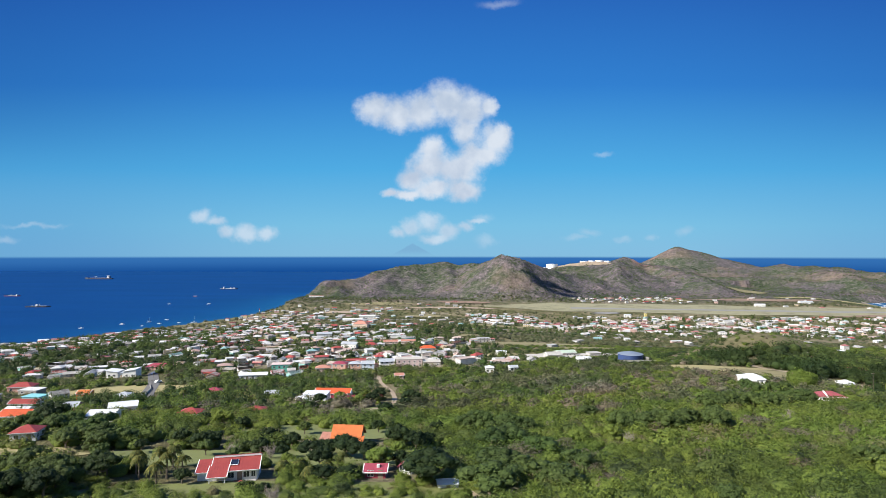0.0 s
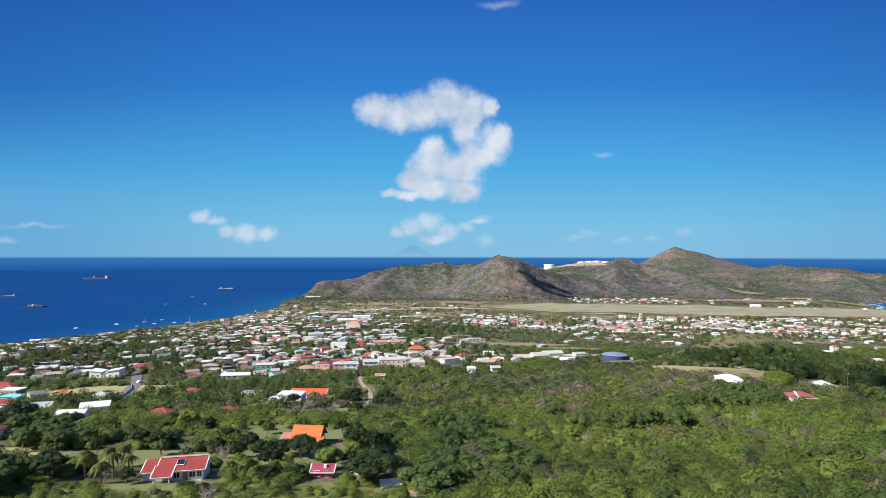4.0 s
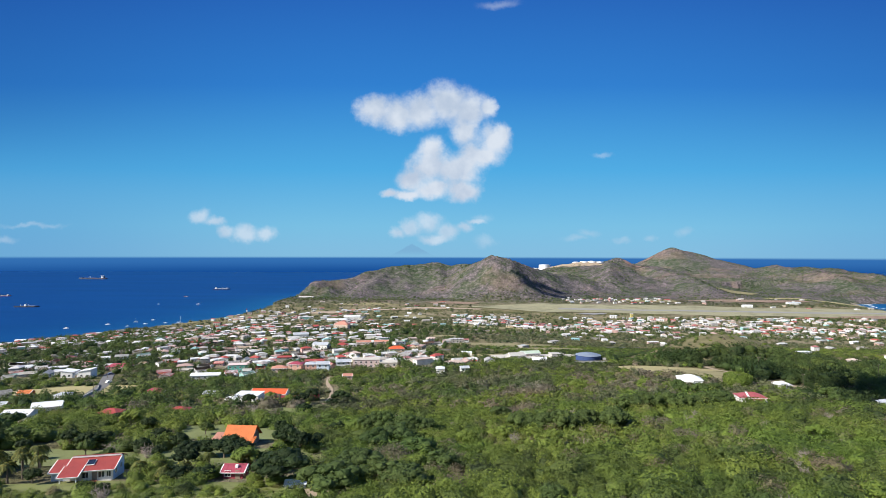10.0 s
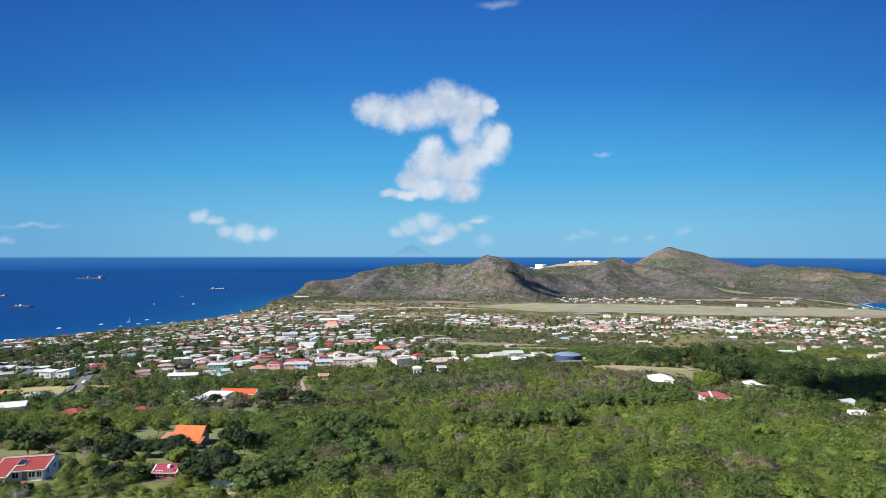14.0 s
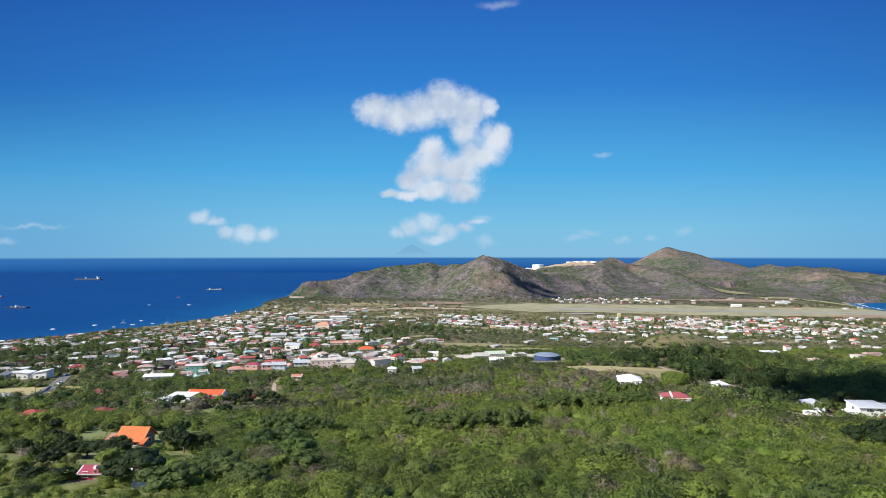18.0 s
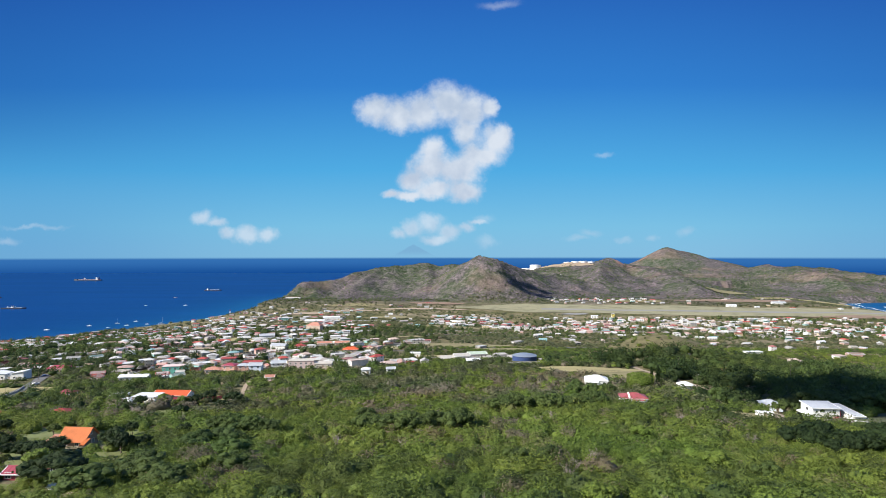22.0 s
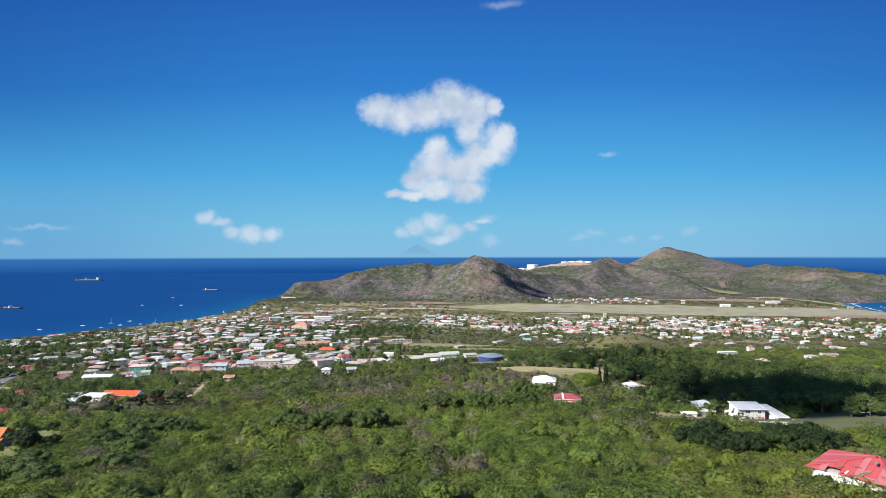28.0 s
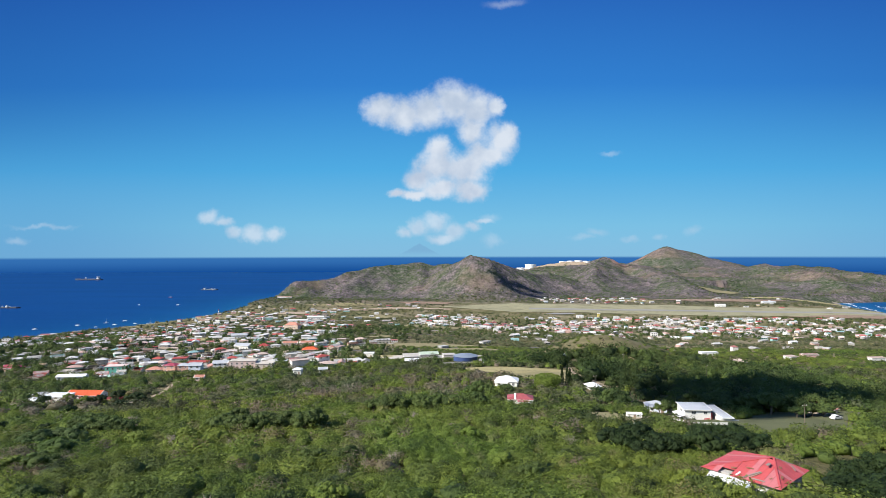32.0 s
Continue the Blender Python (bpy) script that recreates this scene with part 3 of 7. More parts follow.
def wall_box(w, d, z1, z0=-1.2, gable=0.0):
    """Outer walls; with a gable the end walls rise to a ridge along x."""
    if gable:
        return prism([(-d / 2, z0), (d / 2, z0), (d / 2, z1), (0, z1 + gable), (-d / 2, z1)], "x", -w / 2, w / 2)
    return box(-w / 2, w / 2, -d / 2, d / 2, z0, z1)


def window(parent, side, along, z, w, h, hw, hd, mat=None):
    """A window with its frame on one of the four walls: side -y, +y, -x or +x."""
    s = -1 if side[0] == "-" else 1
    fr, pn = bmesh.new(), bmesh.new()
    if side[1] == "y":
        y = s * hd
        for x0, x1, z0, z1 in ((-w / 2 - 0.08, -w / 2, -h / 2, h / 2), (w / 2, w / 2 + 0.08, -h / 2, h / 2), (-w / 2 - 0.08, w / 2 + 0.08, h / 2, h / 2 + 0.08), (-w / 2 - 0.12, w / 2 + 0.12, -h / 2 - 0.1, -h / 2), (-0.03, 0.03, -h / 2, h / 2)):
            box(along + x0, along + x1, min(y, y + s * 0.09), max(y, y + s * 0.09), z + z0, z + z1, fr)
        box(along - w / 2, along + w / 2, min(y - s * 0.02, y + s * 0.04), max(y - s * 0.02, y + s * 0.04), z - h / 2, z + h / 2, pn)
    else:
        x = s * hw
        for y0, y1, z0, z1 in ((-w / 2 - 0.08, -w / 2, -h / 2, h / 2), (w / 2, w / 2 + 0.08, -h / 2, h / 2), (-w / 2 - 0.08, w / 2 + 0.08, h / 2, h / 2 + 0.08), (-w / 2 - 0.12, w / 2 + 0.12, -h / 2 - 0.1, -h / 2), (-0.03, 0.03, -h / 2, h / 2)):
            box(min(x, x + s * 0.09), max(x, x + s * 0.09), along + y0, along + y1, z + z0, z + z1, fr)
        box(min(x - s * 0.02, x + s * 0.04), max(x - s * 0.02, x + s * 0.04), along - w / 2, along + w / 2, z - h / 2, z + h / 2, pn)
    f = part("window", fr, M_TRIM, parent)
    part("pane", pn, mat or M_GLASS, f, "dark glass pane")
    return f


def door(parent, along, hd, mat=None, w=1.0, h=2.1, side=-1):
    y = side * hd
    bm = box(along - w / 2, along + w / 2, min(y, y + side * 0.07), max(y, y + side * 0.07), 0.02, h)
    return part("door", bm, mat or M_WOOD, parent)


def at(x, y, turn=0.0, lift=0.0):
    return pose(x, y, float(ground_z(x, y)) + lift, 0, 0, turn)


# ---------------------------------------------------------------- ground and sea
nr, na = RR.shape
gi, gj = np.meshgrid(np.arange(nr - 1), np.arange(na - 1), indexing="ij")
quads = np.stack([gi * na + gj, (gi + 1) * na + gj, (gi + 1) * na + gj + 1, gi * na + gj + 1], -1).reshape(-1, 4)[:, ::-1]
closing = np.stack([np.arange(nr - 1) * na + na - 1, np.arange(1, nr) * na + na - 1, np.arange(1, nr) * na, np.arange(nr - 1) * na], -1)[:, ::-1]
ground = new("ground", mesh_from("ground", np.stack([GRID_X, GRID_Y, GRID_Z], -1).reshape(-1, 3), np.concatenate([quads, closing]), [M_GROUND], smooth=True))
tagged(ground, "dry tropical island slope falling to a plain and bare brown volcanic hills", "ground", kind="structure")

sx, sy = np.meshgrid(np.concatenate([np.linspace(-20000, -2600, 12), np.linspace(-2400, 2800, 131), np.linspace(3200, 20000, 12)]),
                     np.concatenate([np.linspace(-20000, -400, 10), np.linspace(0, 4600, 116), np.linspace(5000, 20000, 10)]), indexing="ij")
off = np.maximum(np.interp(sy, WEST_Y, WEST_X) - sx, sx - np.interp(sy, EAST_Y, EAST_X))
shal = np.exp(-np.clip(off, 0, None) / 130.0) * ((sy > 0) & (sy < 4600))
n1, n2 = sx.shape
ii, jj = np.meshgrid(np.arange(n1 - 1), np.arange(n2 - 1), indexing="ij")
sq = np.stack([ii * n2 + jj, (ii + 1) * n2 + jj, (ii + 1) * n2 + jj + 1, ii * n2 + jj + 1], -1).reshape(-1, 4)
sea = new("sea", mesh_from("sea", np.stack([sx, sy, 0 * sx], -1).reshape(-1, 3), sq, [M_SEA], attrs={"shallow": shal.ravel()}))
tagged(sea, "deep blue open sea with paler shallows along the shore", "sea", kind="structure")


def drape(name, xs, ys, mat, label, category, lift=0.14, kind="structure"):
    """A thin sheet laid on the ground over a grid of places."""
    xs, ys = np.asarray(xs, float), np.asarray(ys, float)
    a, b = xs.shape
    z = ground_z(xs, ys) + lift
    i, j = np.meshgrid(np.arange(a - 1), np.arange(b - 1), indexing="ij")
    f = np.stack([i * b + j, (i + 1) * b + j, (i + 1) * b + j + 1, i * b + j + 1], -1).reshape(-1, 4)
    v = np.stack([xs, ys, z], -1).reshape(-1, 3)
    me = mesh_from(name, v, f, [mat], smooth=True)
    if len(me.polygons) and me.polygons[0].normal.z < 0:
        me.flip_normals()
    ob = new(name, me)
    return tagged(ob, label, category, kind=kind)


def patch(name, x, y, rx, ry, mat, label, turn=0.0, seed=1, category="field", lift=0.14):
    """An uneven oval of grass or soil."""
    a = np.linspace(0, 2 * np.pi, 49)
    r = np.linspace(0, 1, 14)
    aa, rr = np.meshgrid(a, r)
    edge = 1 + 0.16 * lattice(np.cos(aa) * 3 + seed * 7, np.sin(aa) * 3, 1.0, seed) + 0.07 * lattice(np.cos(aa) * 9, np.sin(aa) * 9 + seed, 1.0, seed + 5)
    px, py = rr * edge * rx * np.cos(aa), rr * edge * ry * np.sin(aa)
    c, s = math.cos(radians(turn)), math.sin(radians(turn))
    return drape(name, x + px * c - py * s, y + px * s + py * c, mat, label, category, lift)


def strip(name, line, width, mat, label, category, lift=0.18, step=4.0):
    """A road along a line of places, cut in short lengths and smoothed."""
    p = np.array(line, float)
    d = np.concatenate([[0], np.cumsum(np.hypot(*np.diff(p, axis=0).T))])
    s = np.linspace(0, d[-1], max(3, int(d[-1] / step)))
    x, y = np.interp(s, d, p[:, 0]), np.interp(s, d, p[:, 1])
    for _ in range(4):
        x[1:-1], y[1:-1] = (x[:-2] + 2 * x[1:-1] + x[2:]) / 4, (y[:-2] + 2 * y[1:-1] + y[2:]) / 4
    tx, ty = np.gradient(x), np.gradient(y)
    t = np.hypot(tx, ty)
    w = np.linspace(-0.5, 0.5, 5) * width
    return drape(name, x[:, None] - ty[:, None] / t[:, None] * w, y[:, None] + tx[:, None] / t[:, None] * w, mat, label, category, lift)


# ---------------------------------------------------------------- plants
def icosphere(sub):
    bm = bmesh.new()
    bmesh.ops.create_icosphere(bm, subdivisions=sub, radius=1)
    v = np.array([p.co for p in bm.verts])
    f = np.array([[q.index for q in p.verts] for p in bm.faces])
    bm.free()
    return v, f


ICO1, ICO2 = icosphere(1), icosphere(2)


def crown(seed, leaves, leaf, lobes=5, squat=0.75, core=1, small=0.38, large=0.6, loose=0.7, fine=False, spread=(0.78, 1.2)):
    """A crown one metre in half width, standing on z=0: lumpy hearts and ragged leaf sprays round them. Vertices, triangles and 0 to 1 for leaf light."""
    r = np.random.RandomState(seed)
    a = np.arange(lobes) * 2.4 + r.uniform(-0.5, 0.5, lobes)
    q = np.sqrt((np.arange(lobes) + 0.3) / lobes) * 0.68
    c = np.column_stack([q * np.cos(a), q * np.sin(a), 0.74 - 0.5 * q * q + r.uniform(-0.16, 0.16, lobes)])
    rad = r.uniform(small, large, lobes)
    v0, f0 = ICO2 if fine else ICO1
    verts, faces, base = [], [], 0
    for k in range(lobes if core > 1 else 1):
        lump = 1 + 0.2 * np.sin(v0 @ r.normal(0, 3, 3) + r.uniform(0, 6)) + 0.12 * np.sin(v0 @ r.normal(0, 6, 3))
        if core > 1:
            p = v0 * lump[:, None] * rad[k] * 0.86 * [1, 1, squat] + c[k] * [1, 1, squat + 0.1]
        else:
            p = v0 * lump[:, None] * [0.66, 0.66, 0.4 * squat] + [0, 0, 0.34 * squat]
        verts.append(p), faces.append(f0 + base)
        base += len(p)
    which = r.choice(lobes, leaves, p=rad**2 / (rad**2).sum())
    d = r.normal(0, 1, (leaves, 3))
    d[:, 2] = np.abs(d[:, 2]) * 1.1 - 0.3
    d /= np.linalg.norm(d, axis=1, keepdims=True)
    pos = d * (rad[which] * r.uniform(*spread, leaves))[:, None] * [1, 1, squat] + c[which] * [1, 1, squat + 0.1]
    whole = pos - [0, 0, 0.15]
    whole = whole / np.linalg.norm(whole, axis=1, keepdims=True)
    nrm = 0.55 * d + 0.8 * whole + r.normal(0, loose, (leaves, 3)) + [0, 0, 0.15]
    nrm /= np.linalg.norm(nrm, axis=1, keepdims=True)
    t = np.cross(nrm, r.normal(0, 1, (leaves, 3)))
    t /= np.linalg.norm(t, axis=1, keepdims=True)
    b = np.cross(nrm, t)
    s = leaf * r.uniform(0.55, 1.45, leaves)[:, None]
    q = np.stack([pos - t * s - nrm * s * 0.2, pos + b * s * 1.1 - nrm * s * 0.35, pos + t * s + nrm * s * 0.1], 1).reshape(-1, 3)
    k = np.arange(leaves)[:, None] * 3 + base
    faces += [k + [0, 1, 2]]
    verts.append(q)
    v, f = np.concatenate(verts), np.concatenate(faces)
    v[:, 2] = np.maximum(v[:, 2], -0.05)
    light = np.concatenate([np.full(base, -0.03), np.repeat(r.uniform(-0.05, 0.06, leaves), 3)])
    return v, f, light


def thicket(name, places, half, tall, tint, shapes, mat, label, seed):
    """One mesh of many bushes: places in plan, half widths, heights and tints."""
    r = np.random.RandomState(seed)
    n = len(places)
    kind = r.randint(0, len(shapes), n)
    turn = r.uniform(0, 2 * np.pi, n)
    z = ground_z(places[:, 0], places[:, 1]) - 0.15
    vs, fs, ts, base = [], [], [], 0
    for k, (v, f, light) in enumerate(shapes):
        i = np.flatnonzero(kind == k)
        if not len(i):
            continue
        c, s = np.cos(turn[i])[:, None], np.sin(turn[i])[:, None]
        x = (v[None, :, 0] * c - v[None, :, 1] * s) * half[i][:, None] + places[i, 0][:, None]
        y = (v[None, :, 0] * s + v[None, :, 1] * c) * half[i][:, None] + places[i, 1][:, None]
        h = v[None, :, 2] * tall[i][:, None] + z[i][:, None]
        vs.append(np.stack([x, y, h], -1).reshape(-1, 3))
        fs.append((f[None] + (np.arange(len(i)) * len(v))[:, None, None] + base).reshape(-1, 3))
        ts.append(np.clip(tint[i][:, None] + light[None], 0, 1).ravel())
        base += len(i) * len(v)
    ob = new(name, mesh_from(name, np.concatenate(vs), np.concatenate(fs), [mat], attrs={"tint": np.concatenate(ts)}, smooth=True))
    return tagged(ob, label, "bushes", kind="stuff")


def scatter(x0, x1, y0, y1, cell, seed, keep):
    """Jittered places over a stretch of the plan that the camera's fan covers."""
    r = np.random.RandomState(seed)
    gx, gy = np.meshgrid(np.arange(x0, x1, cell), np.arange(y0, y1, cell))
    p = np.column_stack([gx.ravel(), gy.ravel()]) + r.uniform(-0.48, 0.48, (gx.size, 2)) * cell
    inside = (p[:, 0] > -0.84 * p[:, 1] - 25) & (p[:, 0] < 0.86 * p[:, 1] + 155)
    p = p[inside]
    return p[keep(p[:, 0], p[:, 1], r.uniform(0, 1, len(p)))]


CLEARED = []  # x, y, half width, half depth, turn: open ground that no bush stands on


def clear_of(x, y, grow=0.0):
    ok = np.ones(len(x), bool)
    for cx, cy, rx, ry, turn in CLEARED:
        c, s = math.cos(radians(turn)), math.sin(radians(turn))
        u, v = (x - cx) * c + (y - cy) * s, -(x - cx) * s + (y - cy) * c
        ok &= (u / (rx + grow)) ** 2 + (v / (ry + grow)) ** 2 > 1
    return ok


def leafy_tree(x, y, half, tall, mat, label, seed, trunk_share=0.4, leaves=900, group="", squat=0.8):
    """A broad tree: tapered trunk with limbs, and a crown of lobes and leaf sprays."""
    tree = thing("tree", at(x, y, seed * 37), label, "tree", group)
    bm = bmesh.new()
    h0 = tall * trunk_share
    cyl(0, 0, -0.4, h0, 0.05 * half + 0.12, 0.035 * half + 0.08, 9, bm)
    r = np.random.RandomState(seed)
    for k in range(5):
        a = k * 1.26 + r.uniform(-0.3, 0.3)
        made = bmesh.ops.create_cone(bm, cap_ends=True, segments=6, radius1=0.03 * half + 0.05, radius2=0.04, depth=1)["verts"]
        tip = Vector((math.cos(a) * half * 0.5, math.sin(a) * half * 0.5, h0 + (tall - h0) * 0.4))
        foot = Vector((0, 0, h0 * 0.85))
        q = (tip - foot).to_track_quat("Z", "Y")
        for v in made:
            v.co = foot + q @ Vector((v.co.x, v.co.y, (v.co.z + 0.5) * (tip - foot).length))
    part("trunk", bm, M_BARK, tree, "grey brown trunk with limbs")
    v, f, light = crown(seed, leaves, 0.055, 18, squat, 2, 0.2, 0.34, 0.6)
    v = v * [half, half, (tall - h0 * 0.75)] + [0, 0, h0 * 0.75 - 0.1]
    me = mesh_from("crown", v, f, [mat], attrs={"tint": np.clip(0.4 + light * 2 + r.uniform(-0.2, 0.2), 0, 1)}, smooth=True)
    ob = new("crown", me)
    ob.parent = tree
    return tree


def palm(x, y, tall, seed, label="coconut palm with arching yellow-green fronds"):
    tree = thing("palm_tree", at(x, y, seed * 50), label, "palm tree", "garden palms")
    r = np.random.RandomState(seed)
    bm = bmesh.new()
    for k in range(5):
        z0, z1 = tall * k / 5, tall * (k + 1) / 5
        cyl(0.05 * k, 0, z0 - (0.3 if k == 0 else 0.02), z1, 0.2 - 0.018 * k, 0.19 - 0.02 * k, 8, bm)
    part("trunk", bm, M_BARK, tree)
    verts, faces = [], []
    for k in range(16):
        a, up = k * 2.4, r.uniform(0.1, 1.0)
        length = r.uniform(2.2, 2.9)
        for side in (-1, 1):
            for s in range(7):
                u0, u1 = s / 7, (s + 1) / 7

                def spine(u):
                    d = u * length
                    return np.array([math.cos(a) * d * (0.9 - 0.25 * up), math.sin(a) * d * (0.9 - 0.25 * up), tall + up * 1.6 * u - 2.1 * u * u])

                wide = 0.55 * math.sin(math.pi * min(1, u0 * 0.85 + 0.15))
                out = np.array([-math.sin(a), math.cos(a), -0.45]) * wide * side
                b = len(verts)
                verts += [spine(u0), spine(u1), spine(u1) + out * 0.9 + (0, 0, -0.15), spine(u0) + out * 0.5]
                faces.append((b, b + 1, b + 2, b + 3))
    me = mesh_from("crown", np.array(verts) + [0.2, 0, 0], faces, [M_PALM], attrs={"tint": r.uniform(0, 1, len(verts))})
    ob = new("crown", me)
    ob.parent = tree
    return tree


def bare_shrub(x, y, half, tall, seed):
    """A leafless grey shrub of thin twigs."""
    tree = thing("bare_shrub", at(x, y, seed * 61), "leafless grey shrub of thin dry twigs", "shrub", "dry shrubs")
    r = np.random.RandomState(seed)
    verts, faces = [], []

    def twig(p, q, w):
        d = q - p
        s = np.cross(d, r.normal(0, 1, 3))
        s = s / np.linalg.norm(s) * w
        t = np.cross(d / np.linalg.norm(d), s)
        b = len(verts)
        verts.extend([p + s, p - s * 0.5 + t * 0.8, p - s * 0.5 - t * 0.8, q])
        faces.extend([(b, b + 1, b + 3), (b + 1, b + 2, b + 3), (b + 2, b, b + 3)])

    for _ in range(16):
        a = r.uniform(0, 6.28)
        tip = np.array([math.cos(a) * half * r.uniform(0.3, 0.9), math.sin(a) * half * r.uniform(0.3, 0.9), tall * r.uniform(0.6, 1)])
        twig(np.array([0, 0, -0.2]), tip, 0.07)
        for _ in range(9):
            p = tip * r.uniform(0.35, 0.95)
            twig(p, p + np.array([r.normal(0, 0.3) * half, r.normal(0, 0.3) * half, r.uniform(0.05, 0.4) * tall]), 0.035)
    me = mesh_from("branchwork", verts, faces, [M_TWIG])
    ob = new("branchwork", me)
    ob.parent = tree
    return tree


# ---------------------------------------------------------------- fields, lawns and roads
patch("lawn", -24, 140, 26, 11, M_LAWN, "mown green lawn between the garden trees", 6, 1)
patch("lawn", -64, 139, 22, 9, M_LAWN, "mown green lawn beside the red-roofed villa", -4, 2)
patch("lawn", -34, 176, 26, 13, M_LAWN, "rough green lawn round the orange-roofed house", 4, 3)
patch("lawn", -40, 226, 22, 12, M_LAWN, "green pasture beside a dirt drive", 0, 4)
patch("field", -38, 266, 13, 8, M_STRAW, "dry yellow yard in front of a long roof", 0, 5)
patch("field", -176, 322, 40, 17, M_STRAW, "dry yellow field beside the town road", 10, 6)
patch("field", -106, 138, 18, 10, M_STRAW, "dry straw-coloured yard", 0, 7)
patch("field", -128, 196, 20, 9, M_SCRUBGRASS, "rough grass yard", 0, 8)
patch("field", 163, 348, 37, 17, M_STRAW, "flat dry yellow playing field", 2, 9)
patch("field", 176, 318, 24, 26, M_SCRUBGRASS, "worn grass and gravel yard by a white house", 0, 10)
patch("field", 181, 193, 11, 14, M_SCRUBGRASS, "dry grass slope below the houses", -20, 11)
patch("lawn", 226, 182, 34, 20, M_DULLSHADELAWN, "wide green lawn in front of a two-storey house", 8, 12)
patch("lawn", 262, 206, 30, 13, M_DULLSHADELAWN, "green lawn at the edge of dark trees", 4, 13)
patch("field", 244, 428, 48, 28, M_KNOLL, "dry brown grass on a round knoll", 0, 14, lift=0.3)
patch("field", 246, 405, 10, 4, M_SCRUBGRASS, "bare yellow soil on a knoll", 12, 15, lift=0.6)
patch("field", 60, 510, 46, 16, M_STRAW, "bare tan building plot", 0, 16, lift=0.3)
patch("field", 106, 640, 60, 24, M_SCRUBGRASS, "tan scrubby plot", 0, 17, lift=0.3)
patch("field", -10, 470, 60, 18, M_SCRUBGRASS, "tan yards at the edge of town", 0, 18, lift=0.3)
patch("sports_field", -270, 880, 50, 30, M_STRAW, "pale green and yellow sports ground", 0, 19, lift=0.5)
patch("field", 118, 1010, 90, 24, M_SCRUBGRASS, "cleared tan building land", 0, 20, lift=0.6)
patch("field", -26, 107, 44, 9, M_MEADOW, "rough green grass below the cottages", 0, 27)
patch("field", 5, 140, 12, 5, M_SCRUBGRASS, "rough grass by a shed", 0, 21)
for k, (yx, yy, ya, yb, ym, yl) in enumerate(((112, 486, 46, 36, M_GRAVEL, "pale gravel works yard"), (-5, 386, 34, 8, M_DIRT, "bare tan verge at the edge of town"), (15, 430, 26, 11, M_DIRT, "bare tan building plot"),
                                              (-38, 452, 24, 12, M_SCRUBGRASS, "dry yard between town houses"), (-73, 509, 30, 12, M_DIRT, "bare tan yard in the town"), (23, 1458, 120, 18, M_DIRT, "bare tan land by the airfield"),
                                              (-193, 722, 46, 20, M_STRAW, "dry yellow sports ground in the town"), (-119, 1420, 90, 14, M_DIRT, "bare tan plots below the hill"), (150, 590, 44, 18, M_SCRUBGRASS, "dry scrubby plot"))):
    patch("field", yx, yy, ya, yb, ym, yl, 0, 70 + k, lift=0.35 + 0.0004 * yy)
    CLEARED.append((yx, yy, ya * 0.9, yb * 0.8, 0))
gx, gy = np.meshgrid(np.linspace(110, 1330, 60), np.linspace(0, 1, 10), indexing="ij")
drape("airfield", gx, 1505 - (gx - 110) * 0.13 + (gy - 0.5) * (165 + 14 * np.sin(gx / 90) + 8 * np.sin(gx / 37)) * np.clip((gx - 100) / 200, 0.15, 1), M_RUNGRASS, "broad mown pale green airfield", "airfield", 0.9)
strip("runway", [(330, 1462), (800, 1404), (1290, 1342)], 26, M_RUNWAY, "long worn grey runway", "runway", 1.2, 12)
patch("apron", 395, 1368, 34, 14, M_RUNWAY, "worn grey apron beside the runway", 0, 22, "apron", 1.3)
patch("field", 1180, 1740, 150, 50, M_STRAW, "dry grass land near the bay", -6, 23, lift=1.0)
patch("field", 1085, 2020, 60, 70, M_SCRUBGRASS, "pale cleared slope with a track", 20, 24, lift=2.0)
patch("quarry", 60, 1570, 74, 20, M_EARTH, "bare reddish earth at the foot of the hill", 0, 25, "quarry", 1.5)
patch("field", 900, 1640, 190, 46, M_EARTH, "bare brown land beyond the runway", -6, 28, lift=1.2)
patch("field", 1120, 1290, 190, 34, M_EARTH, "bare reddish plots beside the runway", -7, 29, lift=1.2)
patch("field", 620, 1620, 90, 34, M_SCRUBGRASS, "dry plots at the foot of the hill", -6, 30, lift=1.2)
patch("field", -180, 1540, 90, 26, M_SCRUBGRASS, "scrubby plots below the hill", 0, 26, lift=1.0)
strip("road", [(-146, 280), (-160, 306), (-176, 345), (-205, 400), (-228, 470), (-240, 560)], 6.5, M_ASPHALT, "straight grey asphalt road into town", "road", 0.25)
strip("road", [(-60, 420), (-70, 470), (-110, 560), (-160, 700), (-180, 860)], 6, M_ASPHALT, "grey town street", "road", 0.4)
strip("road", [(-150, 430), (-165, 500), (-200, 640), (-230, 800)], 6, M_ASPHALT, "grey town street", "road", 0.4)
strip("road", [(-420, 560), (-240, 556), (-110, 562), (40, 575), (180, 640), (420, 760)], 6, M_ASPHALT, "grey cross street through the town", "road", 0.4)
strip("road", [(-460, 780), (-230, 800), (0, 820), (260, 860), (560, 900), (900, 930)], 7, M_ASPHALT, "grey road across the plain", "road", 0.6)
strip("dirt_track", [(-40, 350), (-35, 320), (-26, 290), (-22, 262), (-21, 238), (-30, 231)], 2.2, M_DIRT, "pale dirt drive between trees", "track")
strip("dirt_track", [(8, 97), (6, 104), (3.6, 110)], 3.0, M_DIRT, "pale dirt track under a big tree", "track")
strip("dirt_track", [(196, 300), (199, 330), (203, 372)], 3.4, M_DIRT, "pale lane beside the field", "track")
strip("road", [(176, 182), (196, 196), (204, 214), (206, 262), (200, 300)], 3.0, M_DIRT, "narrow worn lane past the houses", "road", 0.2)
